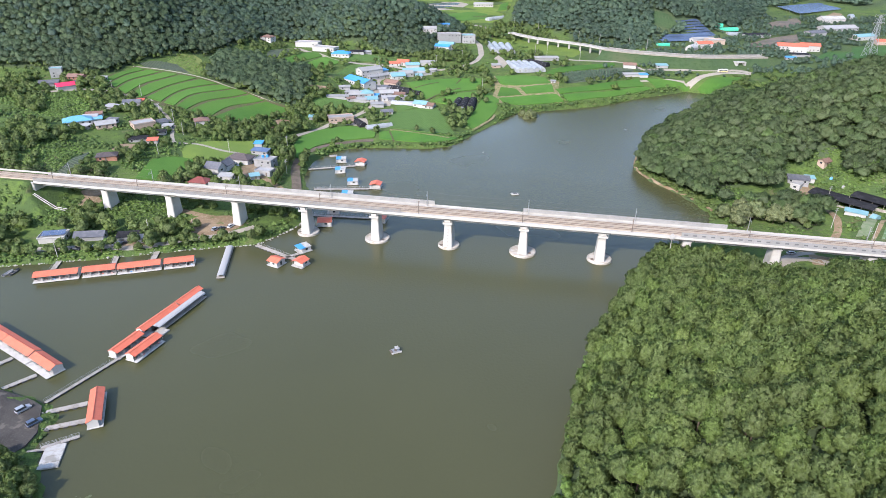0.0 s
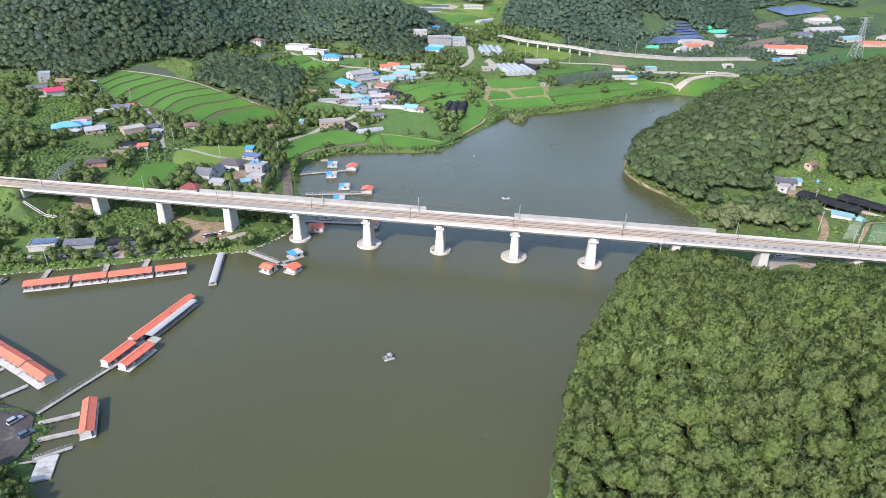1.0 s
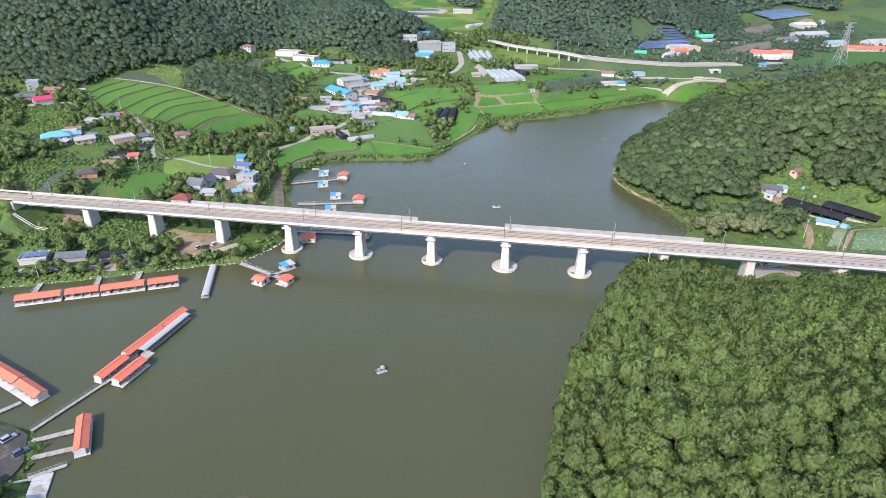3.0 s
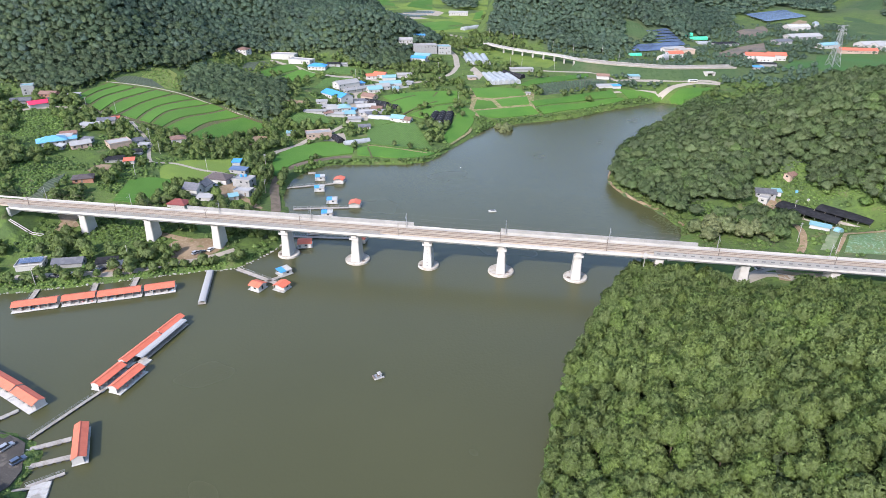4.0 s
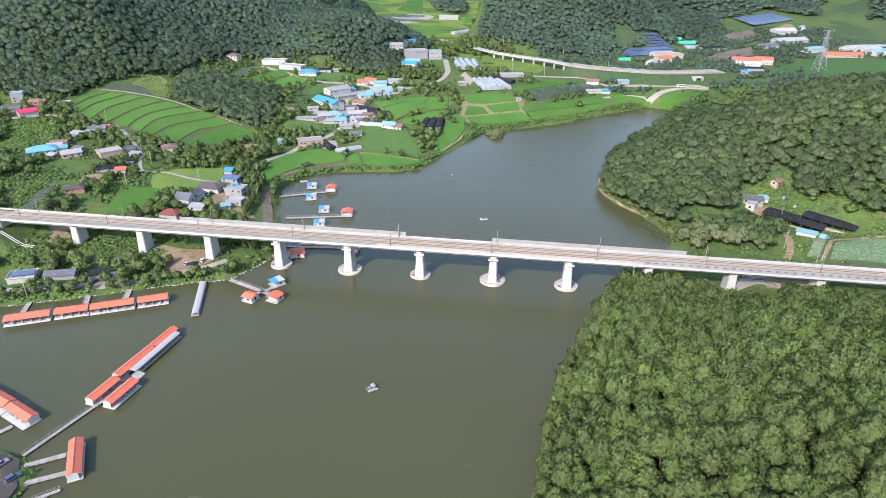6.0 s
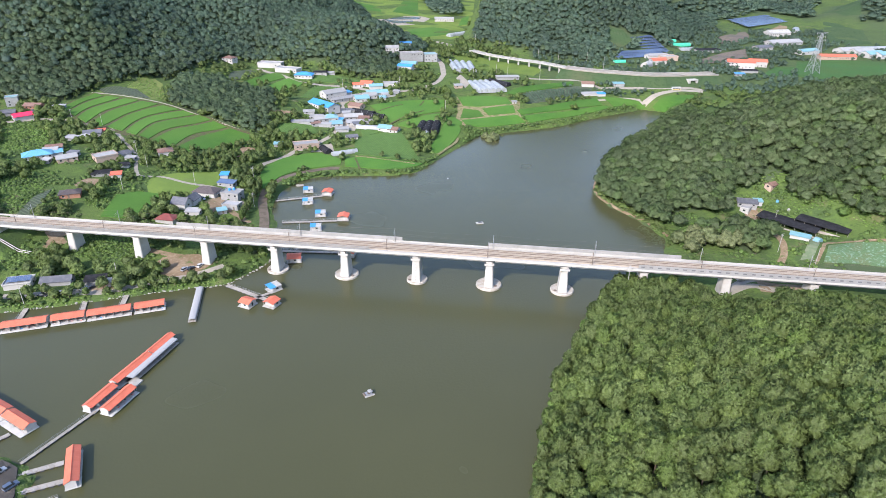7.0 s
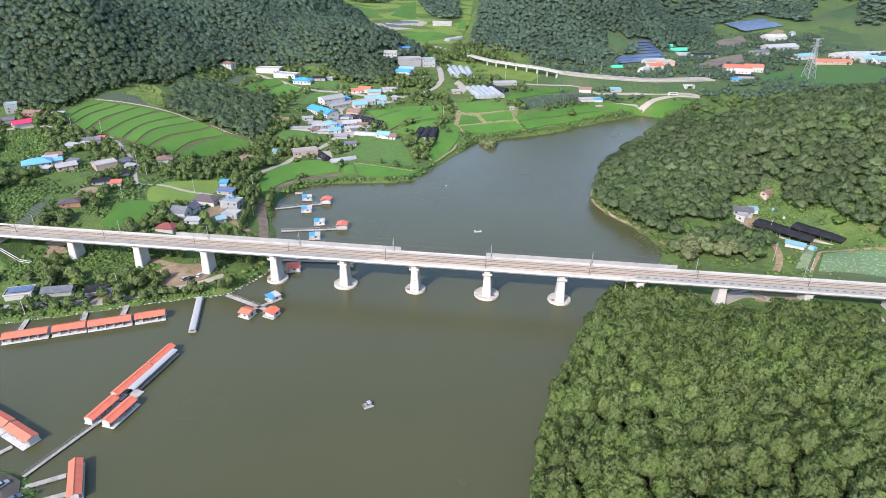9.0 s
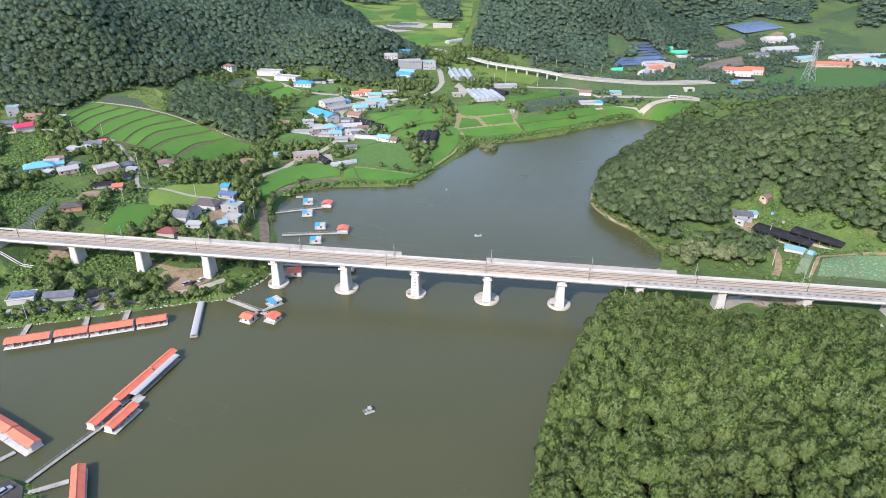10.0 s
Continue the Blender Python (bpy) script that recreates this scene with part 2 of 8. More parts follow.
M["dark_brown"] = material("dark_brown_tile_roof", (0.085, 0.068, 0.066), 0.75, vary=((0.6, (0.06, 0.05, 0.05), 0.7, 0.45, 0.62), (2, (0.13, 0.11, 0.10), 0.5, 0.52, 0.7)), bump=0.3, per_object=0.15)
M["pale_roof"] = material("pale_grey_roof", (0.310, 0.310, 0.300), 0.65, vary=((0.3, (0.277, 0.271, 0.257), 0.7, 0.45, 0.62),), per_object=0.15)
M["green_net"] = material("green_tarpaulin", (0.05, 0.42, 0.25), 0.7, vary=((0.6, (0.08, 0.5, 0.33), 0.6, 0.45, 0.62),))
M["black_net"] = material("black_shade_net", (0.020, 0.021, 0.023), 0.95, spec=0.1, vary=((0.5, (0.04, 0.04, 0.045), 0.7, 0.45, 0.62),), bump=0.4, bump_scale=2)
M["white_wall"] = material("white_painted_wall", (0.44, 0.43, 0.405), 0.8, vary=((0.5, (0.396, 0.383, 0.350), 0.6, 0.5, 0.66),), per_object=0.08)
M["tan_wall"] = material("tan_plaster_wall", (0.413, 0.315, 0.247), 0.85, vary=((0.6, (0.338, 0.247, 0.188), 0.6, 0.48, 0.64),), per_object=0.12)
M["grey_wall"] = material("grey_plaster_wall", (0.315, 0.315, 0.307), 0.85, vary=((0.6, (0.247, 0.247, 0.240), 0.6, 0.48, 0.64),), per_object=0.15)
M["brick_wall"] = material("brown_brick_wall", (0.34, 0.17, 0.11), 0.9, vary=((1.5, (0.26, 0.13, 0.085), 0.7, 0.45, 0.62),), per_object=0.12)
M["wood"] = material("weathered_deck_boards", (0.34, 0.31, 0.27), 0.85, vary=((0.6, (0.24, 0.21, 0.17), 0.7, 0.45, 0.62), (4, (0.44, 0.41, 0.37), 0.5, 0.5, 0.7)), per_object=0.1)
M["canopy"] = material("weathered_white_canopy", (0.36, 0.36, 0.352), 0.6, vary=((0.5, (0.36, 0.355, 0.34), 0.7, 0.5, 0.64), (3.0, (0.30, 0.29, 0.27), 0.5, 0.6, 0.7)))
M["barrier_pane"] = material("smoky_barrier_pane", (0.13, 0.135, 0.14), 0.3, spec=0.5)
M["float"] = material("dark_float_drums", (0.05, 0.055, 0.06), 0.6)
M["white_plastic"] = material("white_weathered_plastic", (0.43, 0.42, 0.392), 0.5, vary=((0.8, (0.309, 0.303, 0.281), 0.6, 0.5, 0.66), (0.35, (0.24, 0.225, 0.19), 0.8, 0.52, 0.64), (3.0, (0.20, 0.18, 0.15), 0.6, 0.6, 0.7)))
M["pale_deck"] = material("pale_painted_deck", (0.52, 0.51, 0.48), 0.7, vary=((0.5, (0.40, 0.39, 0.36), 0.7, 0.5, 0.66), (2.5, (0.34, 0.32, 0.29), 0.5, 0.58, 0.7)))
M["film"] = material("greenhouse_film", (0.33, 0.35, 0.36), 0.35, vary=((0.3, (0.25, 0.27, 0.28), 0.7, 0.42, 0.6), (2, (0.40, 0.42, 0.43), 0.5, 0.5, 0.7)), spec=0.5, per_object=0.15)
M["solar"] = material("solar_panel_glass", (0.085, 0.125, 0.21), 0.25, vary=((0.3, (0.11, 0.155, 0.24), 0.6, 0.45, 0.6),), spec=0.6)
M["rock"] = material("bank_stones", (0.338, 0.323, 0.292), 0.9, vary=((0.6, (0.225, 0.210, 0.188), 0.8, 0.45, 0.6),), bump=0.4, per_object=0.2, island=0.2)
M["car_white"] = material("white_car_paint", (0.562, 0.562, 0.555), 0.25, spec=0.6)
M["car_silver"] = material("silver_car_paint", (0.42, 0.44, 0.47), 0.3, 0.4, spec=0.6)
M["car_dark"] = material("dark_car_paint", (0.025, 0.028, 0.035), 0.25, spec=0.6)
M["car_blue"] = material("blue_grey_car_paint", (0.10, 0.14, 0.21), 0.3, 0.3, spec=0.6)
M["rubber"] = material("black_rubber", (0.02, 0.02, 0.02), 0.8)
M["bark"] = material("grey_brown_bark", (0.13, 0.10, 0.075), 0.95, vary=((2, (0.08, 0.06, 0.045), 0.7, 0.45, 0.6),), bump=0.6, bump_scale=6)
M["leaf"] = leaf_material("broadleaf_foliage", ((0.095, 0.135, 0.039), (0.107, 0.153, 0.043), (0.115, 0.158, 0.050), (0.103, 0.154, 0.041), (0.113, 0.154, 0.050), (0.099, 0.140, 0.043), (0.109, 0.166, 0.040), (0.121, 0.169, 0.044), (0.102, 0.144, 0.043)), grain=1.0, wax=0.02)
M["leaf_mid"] = leaf_material("hill_wood_foliage", ((0.067, 0.101, 0.036), (0.088, 0.128, 0.047), (0.103, 0.139, 0.056), (0.078, 0.120, 0.042), (0.097, 0.131, 0.059), (0.071, 0.106, 0.040), (0.093, 0.149, 0.042)), wax=0.025)
# Bluer and greyer from grove to far wood: haze put into the leaf colour.
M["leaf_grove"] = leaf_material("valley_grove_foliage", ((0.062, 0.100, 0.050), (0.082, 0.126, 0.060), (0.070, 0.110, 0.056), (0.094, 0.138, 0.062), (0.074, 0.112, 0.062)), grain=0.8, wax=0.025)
M["leaf_haze"] = leaf_material("hazed_far_foliage", ((0.064, 0.108, 0.068), (0.082, 0.132, 0.082), (0.070, 0.116, 0.079), (0.092, 0.142, 0.084), (0.072, 0.112, 0.084)), grain=0.7, wax=0.025)
M["leaf_light"] = leaf_material("pale_willow_foliage", ((0.165, 0.195, 0.082), (0.190, 0.212, 0.092), (0.140, 0.178, 0.070)))
M["leaf_shrub"] = leaf_material("shrub_foliage", ((0.078, 0.128, 0.036), (0.114, 0.196, 0.042), (0.090, 0.150, 0.040), (0.138, 0.212, 0.050)))


M["leaf_creeper"] = leaf_material("creeper_leaves", ((0.115, 0.196, 0.041), (0.152, 0.244, 0.051), (0.136, 0.230, 0.046), (0.103, 0.172, 0.044)), grain=0.7)
M["far_meadow"] = material("hillside_meadow", (0.056, 0.096, 0.042), 0.95, vary=((0.01, (0.070, 0.106, 0.044), 0.8, 0.45, 0.6), (0.05, (0.05, 0.085, 0.04), 0.7, 0.5, 0.66), (0.3, (0.04, 0.075, 0.03), 0.7, 0.52, 0.62), (0.02, (0.10, 0.11, 0.06), 0.6, 0.6, 0.72)), bump=0.8, bump_scale=0.6, spec=0.1)
M["dry_bund"] = material("dry_tan_bund", (0.24, 0.20, 0.11), 0.95, vary=((0.4, (0.11, 0.15, 0.045), 0.9, 0.48, 0.58), (1.8, (0.30, 0.26, 0.16), 0.6, 0.5, 0.7)), bump=0.6, bump_scale=2, spec=0.1)
M["lotus"] = material("lotus_leaves", (0.095, 0.165, 0.070), 0.7, vary=((0.15, (0.12, 0.15, 0.065), 0.8, 0.5, 0.6), (0.8, (0.20, 0.29, 0.21), 0.8, 0.54, 0.60), (1.6, (0.06, 0.12, 0.04), 0.8, 0.56, 0.62)), bump=1.0, bump_scale=1.5)
M["seed_bed"] = material("dry_mown_weeds", (0.17, 0.20, 0.12), 0.95, vary=((0.4, (0.12, 0.17, 0.08), 0.8, 0.45, 0.6),), bump=0.6, bump_scale=1.0)


def water_material():
    mat = bpy.data.materials.new("turbid_green_water")
    mat.use_nodes = True
    nt = mat.node_tree
    n, link = nt.nodes, nt.links.new
    bsdf = n["Principled BSDF"]
    geo = n.new("ShaderNodeNewGeometry")
    tex = n.new("ShaderNodeTexNoise")
    tex.inputs["Scale"].default_value, tex.inputs["Detail"].default_value = 0.012, 3
    link(geo.outputs["Position"], tex.inputs["Vector"])
    mix = n.new("ShaderNodeMix")
    mix.data_type = "RGBA"
    mix.inputs["A"].default_value, mix.inputs["B"].default_value = (0.048, 0.050, 0.021, 1), (0.063, 0.064, 0.028, 1)
    link(tex.outputs["Fac"], mix.inputs["Factor"])
    link(mix.outputs["Result"], bsdf.inputs["Base Color"])
    rough = n.new("ShaderNodeTexNoise")
    rough.inputs["Scale"].default_value = 0.02
    link(geo.outputs["Position"], rough.inputs["Vector"])
    span = n.new("ShaderNodeMapRange")
    span.inputs["To Min"].default_value, span.inputs["To Max"].default_value = 0.19, 0.32
    link(rough.outputs["Fac"], span.inputs["Value"])
    link(span.outputs[0], bsdf.inputs["Roughness"])
    bsdf.inputs["IOR"].default_value, bsdf.inputs["Specular IOR Level"].default_value = 1.33, 0.58
    waves = n.new("ShaderNodeTexNoise")
    waves.inputs["Scale"].default_value, waves.inputs["Detail"].default_value = 0.9, 3
    link(geo.outputs["Position"], waves.inputs["Vector"])
    bmp = n.new("ShaderNodeBump")
    bmp.inputs["Strength"].default_value, bmp.inputs["Distance"].default_value = 0.55, 0.14
    link(waves.outputs["Fac"], bmp.inputs["Height"])
    link(bmp.outputs[0], bsdf.inputs["Normal"])
    return mat


M["water"] = water_material()


# ---- building blocks ----
def mesh_ob(name, bm, mat, parent=None):
    data = bpy.data.meshes.new(name)
    bmesh.ops.recalc_face_normals(bm, faces=bm.faces)
    bm.to_mesh(data)
    bm.free()
    data.materials.append(mat)
    ob = new(name, data)
    if parent:
        ob.parent = parent
    return ob


def part(name, bm, mat, parent, label=""):
    """One mesh under a thing or a part."""
    return tagged(mesh_ob(name, bm, M[mat], parent), label)


def thing(name, x, y, z, yaw, label, category, group="", kind=""):
    ob = new(name)
    ob.matrix_basis = pose(x, y, z, 0, 0, yaw)
    return tagged(ob, label, category, group, kind)


def box(bm, x0, x1, y0, y1, z0, z1, taper=0.0):
    """A box; taper draws its top in, in metres a side."""
    low = [bm.verts.new(p) for p in ((x0, y0, z0), (x1, y0, z0), (x1, y1, z0), (x0, y1, z0))]
    t = taper
    top = [bm.verts.new(p) for p in ((x0 + t, y0 + t, z1), (x1 - t, y0 + t, z1), (x1 - t, y1 - t, z1), (x0 + t, y1 - t, z1))]
    bm.faces.new(low[::-1]), bm.faces.new(top)
    for i in range(4):
        bm.faces.new((low[i], low[(i + 1) % 4], top[(i + 1) % 4], top[i]))
    return bm


def bar(bm, a, b, r, sides=5, r2=None):
    """A rod from a to b."""
    a, b = Vector(a), Vector(b)
    turn = (b - a).to_track_quat("Z", "Y").to_matrix()
    rings = []
    for p, rad in ((a, r), (b, r if r2 is None else r2)):
        rings.append([bm.verts.new(p + turn @ Vector((rad * math.cos(k * math.tau / sides), rad * math.sin(k * math.tau / sides), 0))) for k in range(sides)])
    for k in range(sides):
        bm.faces.new((rings[0][k], rings[0][(k + 1) % sides], rings[1][(k + 1) % sides], rings[1][k]))
    bm.faces.new(rings[0][::-1]), bm.faces.new(rings[1])
    return bm


def extrude_profile(bm, profile, x0, x1):
    """A closed (y, z) outline drawn out along x."""
    a = [bm.verts.new((x0, y, z)) for y, z in profile]
    b = [bm.verts.new((x1, y, z)) for y, z in profile]
    k = len(profile)
    for i in range(k):
        bm.faces.new((a[i], a[(i + 1) % k], b[(i + 1) % k], b[i]))
    bm.faces.new(a[::-1]), bm.faces.new(b)
    return bm


def B():
    return bmesh.new()


# ---- the land and the lake ----
# shoreline of the reservoir, round by the near bank, the wooded spur, the far bank and the village bank
SHORE = [
    (20, 70), (26, 100), (33, 126), (40, 146), (45, 164), (53, 180), (62, 197), (71, 217), (79, 231), (96, 254), (116, 270), (136, 288), (144, 306), (137, 332),
    (126, 354), (122, 378), (143, 426), (164, 458), (180, 477), (196, 496), (217, 526), (232, 546), (246, 570), (252, 588), (233, 598), (183, 571), (134, 537), (78, 517), (62, 514),
    (40, 478), (20, 444), (6, 420), (-9, 414), (-48, 414), (-65, 411), (-75, 403), (-83, 388), (-86, 369), (-83, 347), (-76, 330),
    (-80, 308), (-71, 293), (-74, 283), (-89, 263), (-108, 259), (-132, 253), (-150, 248), (-172, 243), (-198, 238),
]
SHORE_NEAR = [(-260, 226), (-330, 190), (-240, 175), (-170, 166), (-143, 158), (-124, 151), (-116, 144), (-117, 133), (-107, 119), (-98, 106), (-80, 80), (-40, 66)]
# hills: centre x y, height, two radii, turn in degrees
HILLS = [
    (142, 82, 52, 132, 158, 0), (345, 325, 34, 150, 80, 0),
    (-400, 740, 85, 230, 220, 0), (-250, 960, 92, 255, 230, 0), (-80, 790, 38, 130, 100, 0), (-120, 548, 8, 75, 62, 20),
    (232, 1010, 118, 225, 270, 0), (420, 1290, 100, 280, 220, 0), (720, 1520, 120, 360, 280, 0), (930, 1050, 85, 230, 220, 0),
    (200, 1950, 190, 800, 420, 0), (-450, 1500, 150, 420, 400, 0), (-760, 900, 130, 330, 420, 0), (1300, 1700, 200, 500, 500, 0), (-700, 420, 70, 300, 260, 0), (760, 420, 60, 280, 330, 0),
    (420, 80, 70, 260, 240, 0), (190, 228, 8, 80, 42, 0),
]
# the round hill with steep flanks, and the hollows in its side where the farm lies: centre x y, height, radius east-west, to the south, to the north, power
KNOLLS = [(318, 413, 58, 201, 178, 40, 1.7), (233, 333, -21, 62, 54, 54, 2), (243, 297, -7, 34, 28, 28, 2)]
# the open floor of the side valley, where no hill stands
SIDE_VALLEY = [(-5, 860), (70, 860), (80, 920), (105, 1035), (138, 1270), (150, 1420), (-200, 1420), (-200, 1300), (-150, 1180), (-60, 1060), (-20, 930)]
LAKE = np.array(SHORE + SHORE_NEAR, float)


def outline_distance(x, y, outline):
    """Metres from a closed outline: positive outside, negative inside."""
    x, y = np.asarray(x, float), np.asarray(y, float)
    best, inside = np.full(x.shape, 1e9), np.zeros(x.shape, bool)
    for (ax, ay), (bx, by) in zip(outline, np.roll(outline, -1, 0)):
        ux, uy = bx - ax, by - ay
        k = np.clip(((x - ax) * ux + (y - ay) * uy) / (ux * ux + uy * uy), 0, 1)
        best = np.minimum(best, (x - ax - k * ux) ** 2 + (y - ay - k * uy) ** 2)
        cross = (ay > y) != (by > y)
        inside ^= cross & (x < ax + (y - ay) / (uy if uy else 1e-9) * ux)
    return np.where(inside, -1, 1) * np.sqrt(best)


def shore_distance(x, y):
    """Metres from the shoreline: positive on land, negative in the lake."""
    return outline_distance(x, y, LAKE)


def open_valley(x, y):
    """1 on the floor of the side valley, 0 away from it."""
    return np.clip(1 - outline_distance(x, y, SIDE_VALLEY) / 34, 0, 1) ** 2


def hill_foot(x):
    """How far north the wood of the round hill reaches."""
    return np.interp(x, (180, 200, 221, 234, 252, 272, 300, 330), (472, 494, 523, 541, 554, 566, 586, 605))


def dome(x, y, knoll):
    """1 at a knoll's top, 0 at its foot."""
    cx, cy, h, sx, south, north, power = knoll
    return np.clip(1 - ((x - cx) / sx) ** 2 - ((y - cy) / np.where(y < cy, south, north)) ** 2, 0, 1)


def ground(x, y):
    """Height of the land over the water."""
    x, y = np.asarray(x, float), np.asarray(y, float)
    d = shore_distance(x, y)
    hills = 0.0
    for cx, cy, h, sx, sy, turn in HILLS:
        c, s = math.cos(radians(turn)), math.sin(radians(turn))
        u, v = (c * (x - cx) + s * (y - cy)) / sx, (c * (y - cy) - s * (x - cx)) / sy
        hills = hills + h * np.clip(1 - u * u - v * v, 0, 1) ** 2
    for knoll in KNOLLS:
        hills = hills + knoll[2] * dome(x, y, knoll) ** knoll[6]
    hills = hills * (1 - open_valley(x, y))
    back = np.maximum(np.clip((-x - 205) / 60, 0, 1) * np.clip((y - 600) / 60, 0, 1), np.clip((y - 740) / 80, 0, 1) * np.clip((-x - 95) / 60, 0, 1))
    folds = back * (8 * np.sin(x / 34 + 1.1 * np.sin(y / 57)) + 4 * np.sin((x + y) / 23))
    valley = folds + (17 - 7 * np.clip((-x - 90) / 90, 0, 1)) * np.clip((y - 455) / 215, 0, 1) + 0.03 * np.clip(y - 670, 0, 900)
    west = 0.085 * np.clip(-x - 85, 0, 200) * np.clip((y - 268) / 75, 0, 1)
    rough = 0.9 * np.sin(x / 17 + 1.3 * np.sin(y / 23)) * np.sin(y / 19 + 0.7)
    land = 1.1 + (hills + valley + west + rough) * (1 - np.exp(-np.clip(d, 0, None) / 11)) + 0.8 * (1 - np.exp(-np.clip(d, 0, None) / 4))
    bank = np.clip(d / 2.0, 0, 1)
    return np.where(d > 0, land * bank - 0.4 * (1 - bank), np.maximum(-3.0, -0.4 + d * 0.3))



def axis_lines(lo, hi, step, far_lo, far_hi):
    """Even lines in the middle, ever wider ones towards the horizon."""
    mid = list(np.arange(lo, hi + 0.1, step))
    left, right, s = [], [], step
    while (left[-1] if left else lo) > far_lo:
        s *= 1.16
        left.append((left[-1] if left else lo) - s)
    s = step
    while (right[-1] if right else hi) < far_hi:
        s *= 1.16
        right.append((right[-1] if right else hi) + s)
    return np.array(left[::-1] + mid + right)


def grid_mesh(name, X, Y, Z, mat):
    ny, nx = X.shape
    data = bpy.data.meshes.new(name)
    i = np.arange(ny * nx).reshape(ny, nx)
    quads = np.stack([i[:-1, :-1], i[:-1, 1:], i[1:, 1:], i[1:, :-1]], -1).reshape(-1, 4)
    raw_mesh(data, np.stack([X, Y, Z], -1).reshape(-1, 3), quads)
    data.materials.append(mat)
    data.shade_smooth()
    return new(name, data)


def raw_mesh(data, verts, faces):
    k = faces.shape[1]
    data.vertices.add(len(verts))
    data.vertices.foreach_set("co", np.ascontiguousarray(verts, dtype=np.float32).ravel())
    data.loops.add(faces.size)
    data.loops.foreach_set("vertex_index", np.ascontiguousarray(faces, dtype=np.int32).ravel())
    data.polygons.add(len(faces))
    data.polygons.foreach_set("loop_start", np.arange(len(faces), dtype=np.int32) * k)
    data.update(calc_edges=True)


# edges of the woods where they run out on flatter land, and a meadow kept open
WOODS = [
    [(-420, 545), (-350, 548), (-304, 528), (-292, 545), (-278, 580), (-266, 592), (-258, 612), (-250, 632), (-236, 622), (-222, 655), (-205, 690), (-192, 724), (-120, 715), (-100, 760), (-420, 800)],
    [(-222, 604), (-220, 643), (-182, 640), (-172, 620), (-146, 606), (-122, 575), (-112, 530), (-115, 496), (-130, 484), (-150, 503), (-178, 524), (-206, 550), (-214, 570)],
    [(-81, 724), (-44, 733), (-12, 733), (-8, 708), (-17, 664), (-40, 658), (-66, 678), (-86, 704)],
    [(87, 862), (131, 810), (165, 770), (227, 742), (262, 792), (262, 830), (300, 846), (384, 896), (470, 975), (515, 1060), (545, 1078), (592, 1118), (655, 1180), (680, 1100), (700, 1090), (780, 1230), (850, 1300), (600, 1450), (200, 1300)],
    [(75, 1090), (92, 1110), (100, 1200), (110, 1390), (45, 1390), (28, 1300), (40, 1180), (55, 1110)],
    [(-150, 1420), (-130, 1330), (-80, 1310), (-30, 1320), (-15, 1420)],
]


def wooded(x, y):
    total = np.zeros(x.shape)
    for cx, cy, h, sx, sy, turn in HILLS[2:]:
        total += h * np.clip(1 - ((x - cx) / sx) ** 2 - ((y - cy) / sy) ** 2, 0, 1) ** 2 * (0.0 if h < 20 else 1.0)
    total *= open_valley(x, y) < 0.12
    for poly in WOODS:
        px = np.array(poly, float)
        inn = np.zeros(x.shape, bool)
        for (ax, ay), (bx, by) in zip(px, np.roll(px, -1, 0)):
            inn ^= ((ay > y) != (by > y)) & (x < ax + (y - ay) / ((by - ay) or 1e-9) * (bx - ax))
        total[inn] += 20
    return total


def under_trees(x, y):
    """Where woods stand on the land."""
    d = shore_distance(x, y)
    spur = (x > 15) & (y < 252 - 0.183 * x) & (y > 30) & (x < 420)
    hill = dome(x, y, KNOLLS[0]) + 0.2 * ((d < 15) & (y > 318) & (y < 435) & (x > 100) & (x < 245)) + 0.2 * ((d < 40) & (y > 400) & (x > 118) & (x < 262)) > 0.03
    hill &= y < hill_foot(x)
    farm = (x > 145) & (x < 195) & (y > 300) & (y < 331) | (x > 185) & (x < 290) & (y > 270) & (y < 355 - 0.35 * (x - 215))
    return (d > 0.5) & (spur | (hill & ~farm) | (wooded(x, y) > 5))


gx, gy = axis_lines(-340, 420, 4.0, -4500, 4500), axis_lines(60, 720, 4.0, -4000, 4800)
GX, GY = np.meshgrid(gx, gy)
land = grid_mesh("ground", GX, GY, ground(GX, GY), M["grass"])
cover = land.data.attributes.new("floor_tone", "FLOAT", "POINT")
# Open valley floor in the far east takes 0.55 of this darker tone.
cover.data.foreach_set("value", np.maximum(under_trees(GX, GY), 0.55 * ((GX > 150) & (GY > 630) & (GY < 1000))).astype(np.float32).ravel())
tagged(land, "green weedy valley floor and hillsides round the lake", "ground", kind="structure")
bm = B()
box(bm, -420, 300, 20, 640, -2.0, 0.0)
tagged(mesh_ob("water", bm, M["water"]), "calm turbid olive-green reservoir water", "water", kind="structure")


def resample(points, n):
    p = np.array(points, float)
    if len(p) > 2:
        t = np.linspace(0, len(p) - 1, 8 * len(p))
        i = np.clip(t.astype(int), 0, len(p) - 2)
        f = (t - i)[:, None]
        p0, p1, p2, p3 = p[np.clip(i - 1, 0, None)], p[i], p[i + 1], p[np.clip(i + 2, None, len(p) - 1)]
        p = 0.5 * (2 * p1 + (p2 - p0) * f + (2 * p0 - 5 * p1 + 4 * p2 - p3) * f ** 2 + (3 * p1 - p0 - 3 * p2 + p3) * f ** 3)
    s = np.r_[0, np.cumsum(np.hypot(*np.diff(p, axis=0).T))]
    k = np.linspace(0, s[-1], n)
    return np.stack([np.interp(k, s, p[:, 0]), np.interp(k, s, p[:, 1])], 1)


CLEAR = []  # outlines kept free of wild growth
TALL_CLEAR = []  # kept free of trees only


